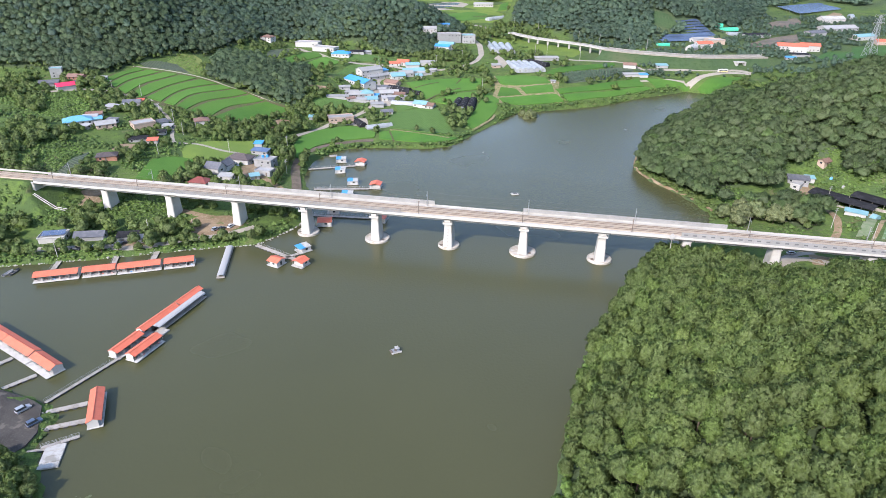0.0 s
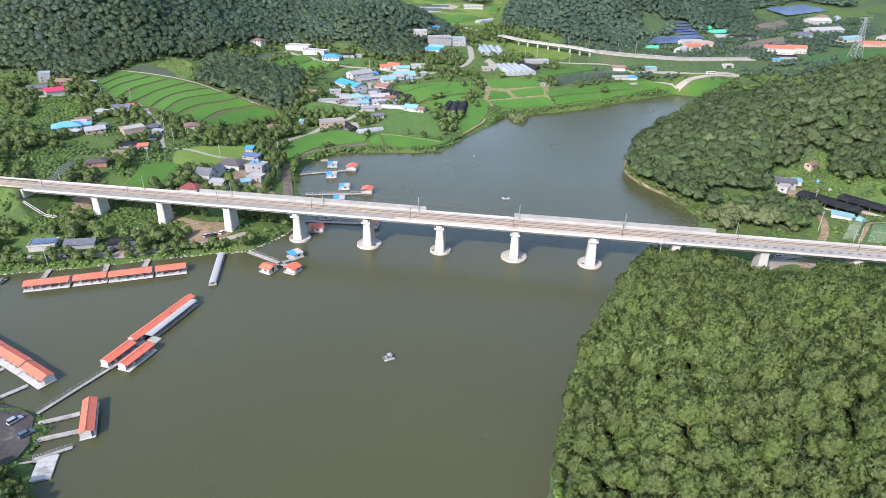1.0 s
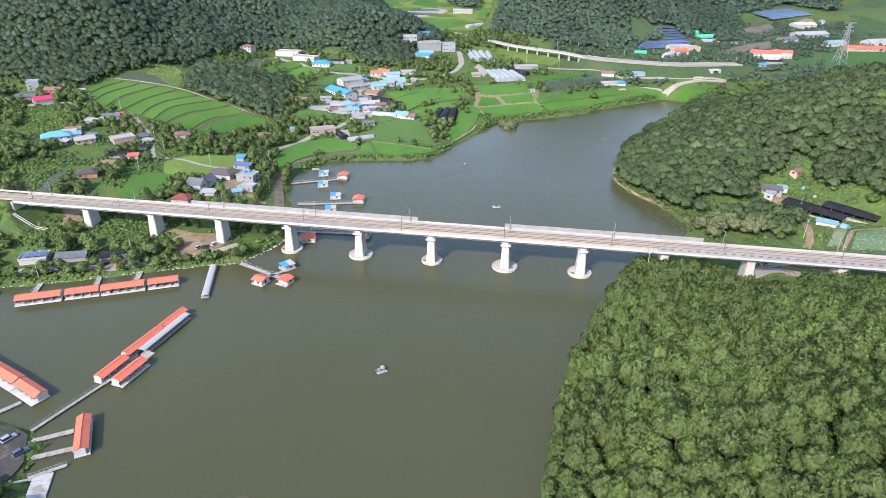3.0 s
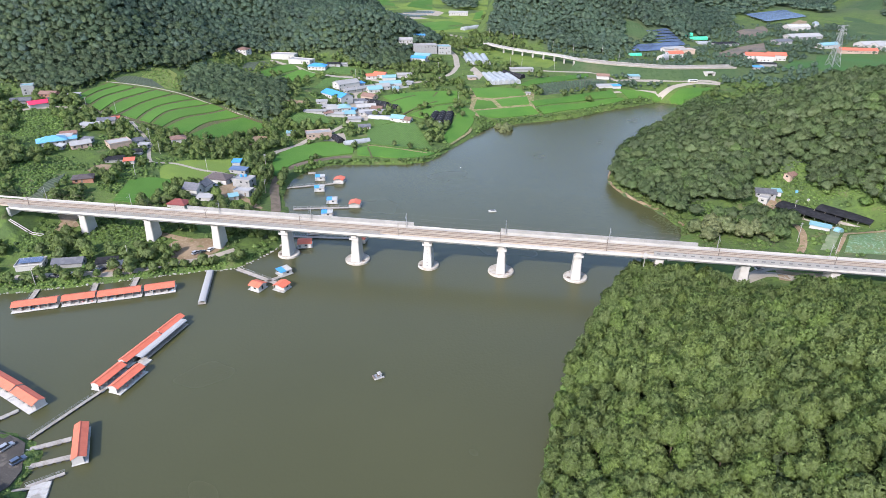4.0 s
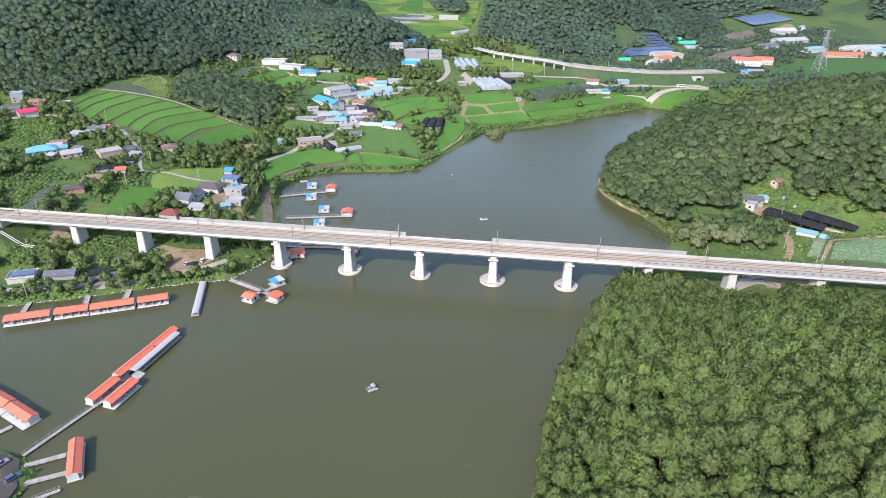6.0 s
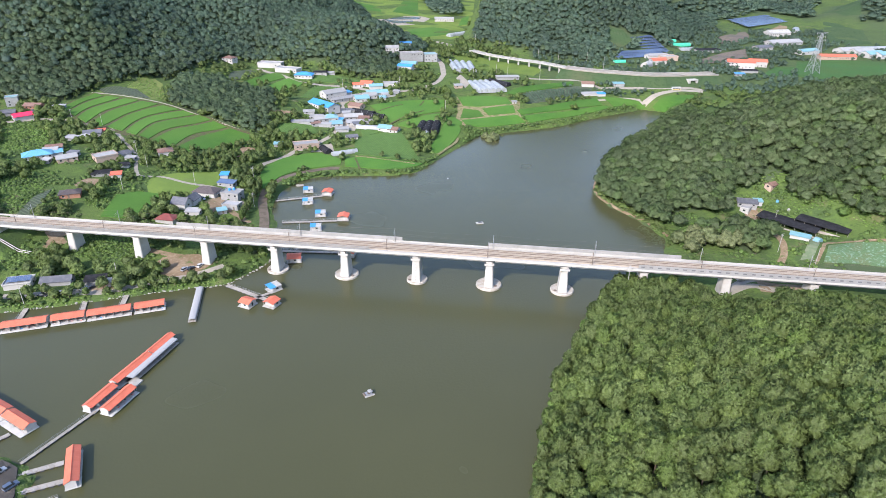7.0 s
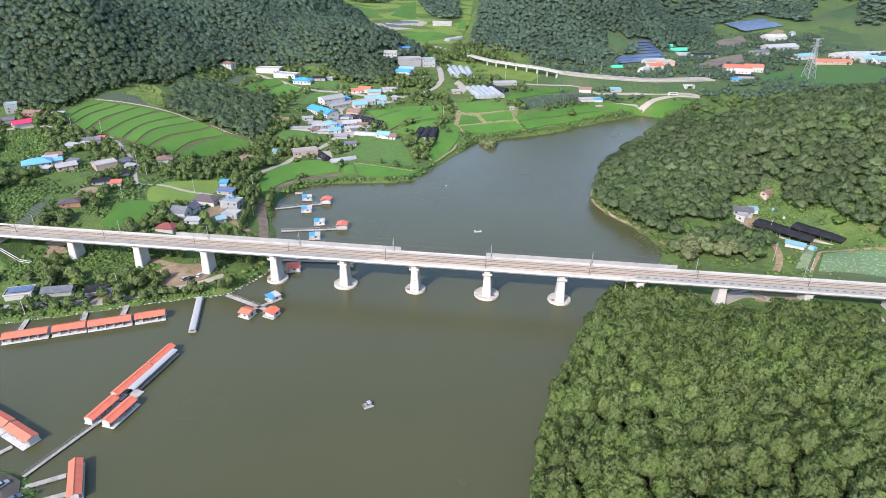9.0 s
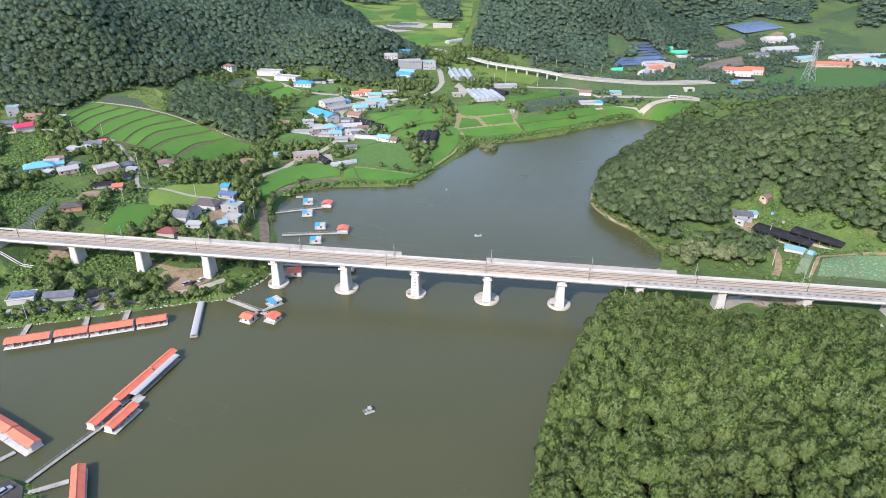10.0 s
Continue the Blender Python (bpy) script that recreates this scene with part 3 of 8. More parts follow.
def sheet(name, side_a, side_b, lift, mat, label="", category="", step=4.0, keep_clear=True, kind="structure", depth=0.9, inset=0.0):
    """Ground cover between two edge lines, laid on the land, with a skirt down into it."""
    a0, b0 = np.array(side_a, float), np.array(side_b, float)
    length = max(np.hypot(*np.diff(a0, axis=0).T).sum(), np.hypot(*np.diff(b0, axis=0).T).sum())
    n = max(3, int(length / step) + 1)
    a, b = resample(side_a, n), resample(side_b, n)
    m = max(2, int(np.hypot(*(b - a).T).mean() / step) + 1)
    f = np.linspace(inset, 1 - inset, m)[None, :, None]
    xy = a[:, None] * (1 - f) + b[:, None] * f
    if keep_clear:
        CLEAR.append(np.r_[a, b[::-1]])
    z = np.maximum(ground(xy[..., 0], xy[..., 1]), 0.3) + lift
    rim = np.full((n + 2, m + 2, 3), 0.0)
    rim[1:-1, 1:-1, :2], rim[1:-1, 1:-1, 2] = xy, z
    rim[0], rim[-1] = rim[1], rim[-2]
    rim[:, 0], rim[:, -1] = rim[:, 1], rim[:, -2]
    rim[0, :, 2] -= depth
    rim[-1, :, 2] -= depth
    rim[1:-1, 0, 2] -= depth
    rim[1:-1, -1, 2] -= depth
    ob = grid_mesh(name, rim[..., 0], rim[..., 1], rim[..., 2], M[mat])
    ob.data.shade_flat()
    return tagged(ob, label, category, kind=kind)


def lane(name, centre, width, mat, label, category="road", lift=0.12, step=3.0):
    p = resample(centre, 60)
    d = np.gradient(p, axis=0)
    side = np.stack([-d[:, 1], d[:, 0]], 1) / np.hypot(*d.T)[:, None] * width / 2
    lane_view = np.r_[p + side, (p - side - (0, 5))[::-1]]
    TALL_CLEAR.append(lane_view)
    TALL_CLEAR.append(np.r_[p - side, (p + side - (0, 5))[::-1]])
    return sheet(name, p + side, p - side, lift, mat, label, category, step=step)


# ---- fields, west of the village ----
sheet("paddy_field", [(-277, 566), (-283, 547), (-284, 520)], [(-268, 563), (-276, 544), (-276, 512)], 0.55, "paddy", "bright green rice terrace with dark earth bunds", "paddy", inset=0.04)
sheet("paddy_field", [(-266, 563), (-274, 542), (-274, 510)], [(-253, 559), (-264, 533), (-266, 503)], 0.55, "paddy", "bright green rice terrace with dark earth bunds", "paddy", inset=0.04)
sheet("paddy_field", [(-250, 558), (-262, 531), (-264, 502)], [(-235, 554), (-250, 523), (-253, 492)], 0.55, "paddy", "bright green rice terrace with dark earth bunds", "paddy", inset=0.04)
sheet("paddy_field", [(-233, 553), (-247, 521), (-251, 490)], [(-216, 547), (-232, 518), (-238, 486)], 0.55, "paddy", "bright green rice terrace with dark earth bunds", "paddy", inset=0.04)
sheet("paddy_field", [(-213, 545), (-230, 518), (-235, 485)], [(-196, 539), (-217, 513), (-219, 476)], 0.55, "paddy", "bright green rice terrace with dark earth bunds", "paddy", inset=0.04)
sheet("paddy_field", [(-193, 538), (-215, 512), (-217, 475)], [(-180, 529), (-203, 504), (-207, 471)], 0.55, "paddy", "bright green rice terrace with dark earth bunds", "paddy", inset=0.04)
sheet("paddy_field", [(-178, 527), (-201, 502), (-205, 470)], [(-163, 513), (-188, 490), (-196, 465)], 0.55, "paddy", "bright green rice terrace with dark earth bunds", "paddy", inset=0.04)
sheet("paddy_field", [(-161, 511), (-185, 489), (-194, 463)], [(-147, 501), (-168, 484), (-174, 452)], 0.55, "paddy", "bright green rice terrace with dark earth bunds", "paddy", inset=0.04)
sheet("paddy_field", [(-145, 500), (-163, 482), (-172, 451)], [(-126, 489), (-125, 468), (-162, 443)], 0.55, "paddy", "bright green rice terrace with dark earth bunds", "paddy", inset=0.04)
sheet("terrace_bank", [(-279, 568), (-287, 524), (-264, 495), (-231, 475)], [(-233, 557), (-205, 545), (-176, 527), (-148, 505)], 0.12, "bund", "brown and green earth bunds between rice terraces", "field bank")
sheet("terrace_bank", [(-231, 475), (-217, 470), (-199, 460), (-174, 446)], [(-148, 505), (-138, 500), (-128, 495), (-123, 490)], 0.14, "bund", "brown and green earth bunds between rice terraces", "field bank")
sheet("nursery_bed", [(-277, 574), (-265, 585), (-248, 586)], [(-270, 569), (-254, 568), (-227, 560)], 0.5, "mulch", "dark grey-green nursery bed behind the terraces", "field")
sheet("paddy_field", [(-176, 356), (-167, 363), (-153, 363)], [(-174, 328), (-162, 327), (-150, 328)], 0.45, "paddy", "bright green flooded rice paddy with low bunds", "paddy")
sheet("vegetable_plot", [(-218, 348), (-216, 355), (-215, 362)], [(-219, 325), (-215, 326), (-209, 328)], 0.3, "mulch", "dark vegetable plot in narrow rows", "field")
sheet("soil_plot", [(-206, 368), (-205, 380), (-195, 380)], [(-200, 362), (-193, 366), (-192, 375)], 0.15, "soil", "bare brown vegetable plot", "field")
sheet("soil_plot", [(-133, 449), (-127, 462), (-118, 463)], [(-129, 439), (-119, 441), (-114, 452)], 0.15, "soil", "bare brown vegetable plot", "field")
sheet("meadow", [(-168, 381), (-158, 398), (-130, 408)], [(-160, 362), (-141, 365), (-125, 389)], 0.05, "meadow", "bright grassy meadow by the houses", "meadow", keep_clear=True)

# ---- fields round the bay ----
sheet("paddy_field", [(-99, 388), (-102, 404), (-101, 427), (-92, 449), (-70, 458), (-50, 442)], [(-93, 382), (-92, 396), (-87, 410), (-76, 423), (-62, 429), (-50, 432)], 0.5, "paddy", "bright green flooded rice paddy with low bunds", "paddy")
sheet("paddy_field", [(-48, 444), (-26, 447), (10, 434)], [(-46, 428), (-17, 421), (3, 425)], 0.5, "paddy", "bright green flooded rice paddy with low bunds", "paddy")
sheet("cabbage_field", [(-44, 490), (-28, 500), (-7, 506)], [(-41, 455), (-13, 446), (9, 441)], 0.5, "crop", "pale green leafy crop in rows", "field")
sheet("cabbage_field", [(-40, 507), (-29, 512), (-16, 514)], [(-37, 494), (-24, 504), (-4, 510)], 0.5, "crop", "dusty green leafy crop in rows", "field")
sheet("paddy_field", [(-35, 570), (-2, 584), (34, 586)], [(-15, 525), (8, 543), (33, 558)], 0.5, "paddy", "bright green flooded rice paddy with low bunds", "paddy")
sheet("paddy_field", [(-10, 521), (10, 539), (32, 551)], [(1, 513), (10, 518), (31, 537)], 0.5, "paddy", "bright green flooded rice paddy with low bunds", "paddy")
sheet("paddy_field", [(35, 551), (27, 505), (16, 466)], [(47, 529), (41, 497), (23, 454)], 0.5, "paddy", "bright green flooded rice paddy with low bunds", "paddy")
sheet("paddy_field", [(48, 596), (72, 601), (95, 593)], [(51, 571), (68, 567), (98, 575)], 0.5, "paddy", "bright green flooded rice paddy with low bunds", "paddy")
sheet("paddy_field", [(68, 561), (98, 570)], [(72, 545), (97, 549)], 0.5, "paddy", "bright green flooded rice paddy with low bunds", "paddy")
sheet("paddy_field", [(51, 564), (64, 558)], [(46, 538), (68, 543)], 0.5, "paddy", "bright green flooded rice paddy with low bunds", "paddy")
sheet("paddy_field", [(47, 534), (72, 540), (98, 545)], [(50, 522), (71, 523), (104, 533)], 0.5, "paddy", "bright green flooded rice paddy with low bunds", "paddy")
sheet("paddy_field", [(99, 556), (139, 576), (184, 598)], [(102, 546), (142, 564), (187, 584)], 0.5, "paddy", "bright green flooded rice paddy with low bunds", "paddy")
sheet("paddy_field", [(102, 543), (141, 559), (189, 584)], [(108, 534), (145, 552), (196, 584)], 0.5, "paddy", "bright green flooded rice paddy with low bunds", "paddy")
sheet("paddy_field", [(191, 600), (210, 601), (230, 603)], [(199, 586), (217, 594), (236, 598)], 0.5, "paddy", "bright green flooded rice paddy with low bunds", "paddy")
sheet("paddy_field", [(246, 598), (261, 607), (290, 604)], [(241, 595), (256, 585), (276, 586)], 0.5, "paddy", "bright green flooded rice paddy with low bunds", "paddy")
sheet("paddy_field", [(97, 607), (122, 630), (172, 647)], [(101, 600), (128, 616), (172, 639)], 0.5, "paddy", "bright green flooded rice paddy with low bunds", "paddy")
sheet("paddy_field", [(-168, 632), (-145, 674), (-131, 666)], [(-157, 624), (-137, 644), (-126, 656)], 0.5, "paddy", "bright green flooded rice paddy with low bunds", "paddy")
sheet("paddy_field", [(-142, 620), (-129, 645), (-122, 654)], [(-120, 605), (-108, 625), (-104, 638)], 0.5, "paddy", "bright green flooded rice paddy with low bunds", "paddy")
sheet("dark_field", [(-184, 656), (-185, 680), (-170, 693)], [(-176, 642), (-164, 663), (-162, 682)], 0.4, "mulch", "dark shaded seed bed", "field")
sheet("dark_field", [(-100, 580), (-94, 622), (-78, 629)], [(-88, 584), (-79, 606), (-64, 626)], 0.4, "crop", "blue-green vegetable field", "field")
sheet("dark_field", [(-102, 655), (-83, 673), (-46, 646)], [(-98, 643), (-77, 643), (-45, 634)], 0.4, "crop", "green vegetable field below the wood", "field")
sheet("dark_field", [(-121, 532), (-107, 533), (-97, 534)], [(-108, 524), (-101, 529), (-93, 535)], 0.3, "soil", "bare brown plot by the sheds", "field")
sheet("bean_field", [(-108, 510), (-95, 516), (-82, 520)], [(-110, 490), (-96, 492), (-74, 499)], 0.4, "crop", "green bean rows behind the long house", "field")
sheet("orchard_floor", [(108, 601), (169, 632), (188, 625)], [(112, 576), (154, 592), (180, 608)], 0.2, "mulch", "dark orchard ground under netted rows", "orchard")
sheet("bund_land", [(47, 598), (45, 559), (39, 519)], [(107, 583), (101, 548), (105, 532)], 0.2, "dry_bund", "pale tan bunds between the paddies", "field bank")
sheet("fallow_slope", [(248, 774), (252, 800), (257, 818)], [(266, 772), (284, 796), (277, 816)], 0.3, "far_meadow", "green fallow slope beside the solar panels", "meadow")
sheet("grass_slope", [(840, 1300), (692, 1050), (592, 878)], [(925, 1337), (724, 1000), (625, 822)], 0.3, "far_meadow", "pale green open hillside meadow", "meadow")
sheet("meadow", [(-258, 589), (-255, 607), (-250, 625)], [(-229, 562), (-219, 566), (-234, 611)], 0.1, "dry_meadow", "yellow-green open meadow above the terraces", "meadow", keep_clear=False)
sheet("meadow", [(-215, 321), (-207, 324), (-197, 324)], [(-209, 315), (-202, 316), (-193, 319)], 0.1, "meadow", "weedy slope beside the railway", "meadow", keep_clear=False)
sheet("far_field", [(424, 666), (496, 647), (556, 688)], [(472, 746), (511, 750), (589, 740)], 0.4, "far_field", "wide green rice field behind the wooded hill", "field")
sheet("far_field", [(386, 668), (420, 666)], [(428, 715), (450, 712)], 0.4, "far_field", "green field beside the halls", "field")
sheet("lotus_field", [(224, 284), (237, 284), (254, 275)], [(214, 271), (229, 267), (245, 260)], 0.4, "lotus", "blue-green lotus leaves in a small pond field", "field")
lane("farm_track", [(210, 271), (219, 281), (226, 288), (238, 286), (254, 277)], 1.8, "soil", "reddish earth path round the lotus field", "track")
sheet("seed_bed", [(223, 297), (204, 275)], [(226, 293), (209, 273)], 0.3, "seed_bed", "mown grey-green strip by the greenhouse", "field")

lane("field_bund", [(-15, 522), (-7, 533), (0, 541), (14, 555)], 1.6, "bund", "low dark bund across the rice field", "field bank", 0.72)
lane("field_bund", [(-27, 553), (-15, 564), (-5, 572)], 1.2, "bund", "low dark bund across the rice field", "field bank", 0.72)
lane("field_bund", [(11, 570), (15, 583)], 1.4, "bund", "low dark bund across the rice field", "field bank", 0.72)
lane("field_bund", [(-40, 449), (-17, 441), (4, 433)], 1.6, "dry_bund", "dry tan bund below the vegetable field", "field bank", 0.72)
lane("field_bund", [(-40, 444), (-35, 421)], 1.2, "bund", "low dark bund between two paddies", "field bank", 0.72)
lane("field_bund", [(22, 454), (31, 470), (38, 483), (41, 493)], 2.0, "dry_bund", "dry tan bank path above the lake", "field bank", 0.72)

# ---- the side valley ----
sheet("meadow", [(-8, 872), (-14, 966), (-60, 1090), (-150, 1210), (-190, 1400)], [(68, 868), (77, 925), (100, 1030), (118, 1160), (146, 1400)], 0.15, "meadow", "green meadows on the floor of the side valley", "meadow", keep_clear=False)
sheet("valley_field", [(-172, 1306), (-110, 1290), (-50, 1210)], [(-137, 1182), (-90, 1150), (-40, 1112)], 0.4, "paddy", "bright green flooded rice paddy with low bunds", "paddy")
sheet("valley_field", [(-24, 1140), (20, 1104)], [(-5, 1290), (24, 1335)], 0.4, "paddy", "bright green flooded rice paddy with low bunds", "paddy")
sheet("valley_field", [(0, 968), (37, 978), (62, 962)], [(8, 915), (30, 903), (58, 918)], 0.4, "paddy", "bright green flooded rice paddy with low bunds", "paddy")
sheet("valley_field", [(80, 1000), (92, 1085)], [(95, 1012), (106, 1110)], 0.4, "paddy", "bright green flooded rice paddy with low bunds", "paddy")
sheet("pool_surround", [(-52, 1066), (-23, 1004), (16, 1014), (36, 1062)], [(-49, 1082), (-25, 1102), (17, 1092), (38, 1072)], 0.3, "road", "pale concrete surround of the settling pools", "pool")
sheet("settling_pool", [(-38, 1062), (-20, 1020), (10, 1026)], [(-36, 1070), (-22, 1050), (10, 1050)], 0.5, "water", "grey settling pool in a concrete rim", "pool")
sheet("settling_pool", [(-32, 1077), (-18, 1060), (20, 1062)], [(-28, 1090), (0, 1087), (24, 1076)], 0.5, "water", "grey settling pool in a concrete rim", "pool")
TALL_CLEAR.append(np.array([(-8, 862), (70, 866), (80, 930), (102, 1030), (-45, 1062), (-14, 966)], float))
lane("valley_road", [(-40, 1000), (-14, 962), (4, 905), (17, 878), (40, 862), (60, 832), (80, 812)], 8, "road", "pale concrete road up the side valley", "road")

sheet("meadow", [(56, 771), (78, 783), (121, 738), (151, 699)], [(63, 729), (75, 705), (92, 685), (136, 672)], 0.08, "meadow", "green grassy slope below the far viaduct", "meadow", keep_clear=False)

# ---- lanes and yards ----
lane("lane", [(-97, 352), (-119, 376), (-127, 382), (-144, 384), (-161, 390), (-174, 389), (-179, 395), (-186, 412), (-189, 424), (-206, 451), (-222, 472), (-233, 484)], 2.4, "road", "pale concrete farm lane between the houses", "road")
lane("lane", [(-235, 486), (-252, 489), (-264, 494), (-276, 492), (-289, 488), (-309, 480)], 4, "road", "pale concrete lane past the terraces", "road")
lane("lakeside_path", [(-82, 317), (-86, 339), (-92, 364), (-93, 389), (-87, 405), (-74, 418), (-60, 425), (-50, 425)], 5.5, "path", "brown earth path along the lake bank", "path")
lane("lane", [(-107, 413), (-107, 420), (-103, 434), (-92, 453), (-86, 464), (-78, 469), (-70, 483), (-61, 500), (-59, 521)], 4, "road", "pale concrete lane through the fields", "road")
lane("lane", [(-59, 521), (-57, 550), (-62, 572), (-57, 587), (-51, 597), (-44, 612)], 6, "road", "concrete village street", "road")
lane("lane", [(-162, 697), (-128, 661), (-114, 646), (-90, 634), (-56, 629), (-22, 613), (0, 614), (18, 628), (31, 648), (39, 678)], 5, "road", "pale concrete lane under the wood", "road")
lane("lane", [(39, 678), (39, 729), (34, 756), (30, 776)], 6, "road", "concrete valley road", "road")
lane("lane", [(232, 600), (240, 604), (254, 613), (278, 621), (298, 613)], 6, "road", "pale concrete road by the lake head", "road")
lane("lane", [(196, 625), (226, 626), (256, 628), (289, 627), (299, 616)], 6, "road", "pale road along the embankment", "road")
lane("lane", [(127, 661), (156, 656), (185, 648), (196, 625)], 4, "road", "pale farm lane beside the fields", "road")
lane("lane", [(185, 593), (207, 600), (232, 605)], 3, "road", "pale farm lane between paddies", "road")
lane("lane", [(-187, 252), (-173, 253), (-159, 255), (-144, 255), (-130, 261), (-117, 267), (-104, 272), (-94, 279)], 4, "road", "pale concrete lakeside lane with parked cars", "road")
sheet("dirt_yard", [(-128, 274), (-127, 287), (-110, 291)], [(-117, 269), (-106, 273), (-98, 283)], 0.15, "soil", "bare tan yard under the bridge", "yard")
sheet("dirt_yard", [(-197, 312), (-193, 315), (-185, 313)], [(-192, 306), (-187, 307), (-182, 309)], 0.15, "soil", "bare tan earth below the bridge", "yard")
sheet("dirt_yard", [(-191, 297), (-191, 308), (-185, 307)], [(-187, 296), (-183, 300), (-179, 300)], 0.15, "soil", "bare tan earth below the bridge", "yard")
sheet("dirt_yard", [(-153, 261), (-150, 256)], [(-139, 265), (-138, 258)], 0.15, "soil", "tan parking yard on the bank", "yard")
lane("farm_track", [(-138, 295), (-124, 290), (-112, 287), (-102, 283)], 3.5, "soil", "tan dirt track under the bridge", "track")
sheet("courtyard", [(-127, 354), (-123, 362), (-118, 368)], [(-118, 338), (-114, 347), (-112, 356)], 0.15, "soil", "tan earth courtyard between houses", "yard")
lane("farm_track", [(-93, 331), (-101, 339), (-112, 350), (-122, 362)], 3.5, "soil", "tan earth drive between houses", "track")
sheet("yard", [(-63, 510), (-70, 522), (-61, 556)], [(-45, 507), (-43, 520), (-47, 535)], 0.15, "road", "pale concrete village yard", "yard")
sheet("yard", [(-75, 462), (-72, 474)], [(-57, 459), (-61, 480)], 0.15, "road", "pale concrete yard beside the long house", "yard")
sheet("yard", [(51, 661), (57, 678)], [(58, 627), (64, 642)], 0.15, "road", "pale yard between greenhouses", "yard")
lane("farm_track", [(193, 274), (199, 282), (203, 294), (204, 311), (207, 326)], 3.5, "soil", "reddish earth track by the sheds", "track")
sheet("yard", [(199, 327), (207, 336)], [(206, 322), (214, 334)], 0.15, "soil", "reddish bare yard by the shed", "yard")
sheet("dirt_field", [(451, 914), (438, 880), (428, 855)], [(516, 964), (500, 920), (477, 881)], 0.3, "grey_soil", "grey-brown ploughed ground by the solar field", "field")
sheet("dirt_field", [(352, 752), (400, 790), (446, 822)], [(344, 728), (384, 744), (421, 766)], 0.3, "grey_soil", "bare brown field by the halls", "field")
sheet("dirt_field", [(563, 977), (600, 1019)], [(571, 951), (607, 1007)], 0.3, "soil", "bare orange-brown ground", "field")
lane("service_road", [(145, 237), (158, 242), (164, 238), (169, 231), (179, 224), (209, 218)], 5, "road", "grey road below the bridge end", "road")
sheet("bare_ground", [(165, 248), (172, 241), (183, 239)], [(160, 235), (166, 232), (178, 230)], 0.1, "soil", "tan bare earth beneath the bridge end", "yard")
lane("service_lane", [(146, 238), (153, 244), (160, 248), (168, 249)], 4.5, "road", "grey lane turning under the bridge", "road")
sheet("car_park", [(-143, 156), (-133, 153), (-124, 148)], [(-126, 131), (-120, 129), (-119, 137)], 0.15, "asphalt", "worn grey car park with pale patches", "car park")
sheet("car_park_gap", [(-151, 158), (-143, 156)], [(-135, 129), (-126, 131)], 0.13, "asphalt", "worn grey car park with pale patches", "car park")
lane("bare_bank", [(146, 308), (139, 331), (128, 353), (123.5, 378), (131, 402)], 1.2, "soil", "narrow tan bare bank below the wooded hill", "bank", 0.05)
lane("terrace_path", [(-280, 567), (-261, 568), (-229, 558), (-195, 542), (-170, 521), (-148, 505), (-124, 492)], 1.6, "road", "pale concrete kerb path along the terrace top", "path")
TALL_CLEAR.append(np.array([(-298, 459), (-268, 462), (-244, 427), (-248, 392), (-259, 389)], float))
TALL_CLEAR.append(np.array([(-250, 370), (-232, 373), (-211, 355), (-209, 320), (-223, 320)], float))
TALL_CLEAR.append(np.array([(-186, 372), (-170, 386), (-164, 363), (-166, 327), (-177, 330)], float))
TALL_CLEAR.append(np.array([(-177, 306), (-162, 309), (-144, 296), (-142, 284), (-160, 284), (-172, 292)], float))
TALL_CLEAR.append(np.array([(-178, 303), (-168, 308), (-148, 308), (-138, 288), (-146, 278), (-166, 281), (-176, 288)], float))
TALL_CLEAR.append(np.array([(147, 329), (162, 331), (176, 322), (192, 322), (189, 305), (174, 306), (158, 310)], float))
# open land of the farm east of the lake
TALL_CLEAR.append(np.array([(200, 345), (217, 352), (231, 355), (234, 343), (227, 332), (240, 321), (247, 312), (250, 296), (258, 290), (240, 262), (195, 262), (193, 282), (200, 300), (184, 306), (178, 314), (190, 326)], float))
sheet("meadow", [(208, 342), (220, 350), (234, 353)], [(213, 332), (226, 326), (238, 326)], 0.1, "grass", "bright grassy clearing above the netted sheds", "meadow", keep_clear=False)
TALL_CLEAR.append(np.array([(86, 763), (172, 711), (202, 644), (138, 624), (103, 661)], float))

# ---- railway bridge ----
AXIS_X, AXIS_Y, AXIS_TURN = 0.0, 265.3, -10.4
AX, NX = Vector((math.cos(radians(AXIS_TURN)), math.sin(radians(AXIS_TURN)), 0)), Vector((-math.sin(radians(AXIS_TURN)), math.cos(radians(AXIS_TURN)), 0))
WEST_END, EAST_END = -214.0, 345.0


def on_axis(s, off, z=0.0):
    return Vector((AXIS_X, AXIS_Y, z)) + AX * s + NX * off


for s0, s1, o0, o1 in ((138, 345, -20, -8), (165, 345, 8, 34), (-420, 98, -9, 8), (98, 136, -3.5, 8), (136, 345, -9, 8)):
    TALL_CLEAR.append(np.array([on_axis(s0, o0)[:2], on_axis(s1, o0)[:2], on_axis(s1, o1)[:2], on_axis(s0, o1)[:2]]))
bridge = thing("railway_bridge", AXIS_X, AXIS_Y, 0, AXIS_TURN, "long pale concrete railway bridge with two rusty tracks over the lake", "bridge")
bm = B()
extrude_profile(bm, [(-5.75, 16.35), (-5.75, 17.35), (-5.5, 17.35), (-5.5, 17.2), (5.5, 17.2), (5.5, 17.35), (5.75, 17.35), (5.75, 16.35), (4.6, 16.35), (3.4, 16.1), (-3.4, 16.1), (-4.6, 16.35)], WEST_END, EAST_END)
part("deck", bm, "white_concrete", bridge, "whitewashed concrete deck slab")
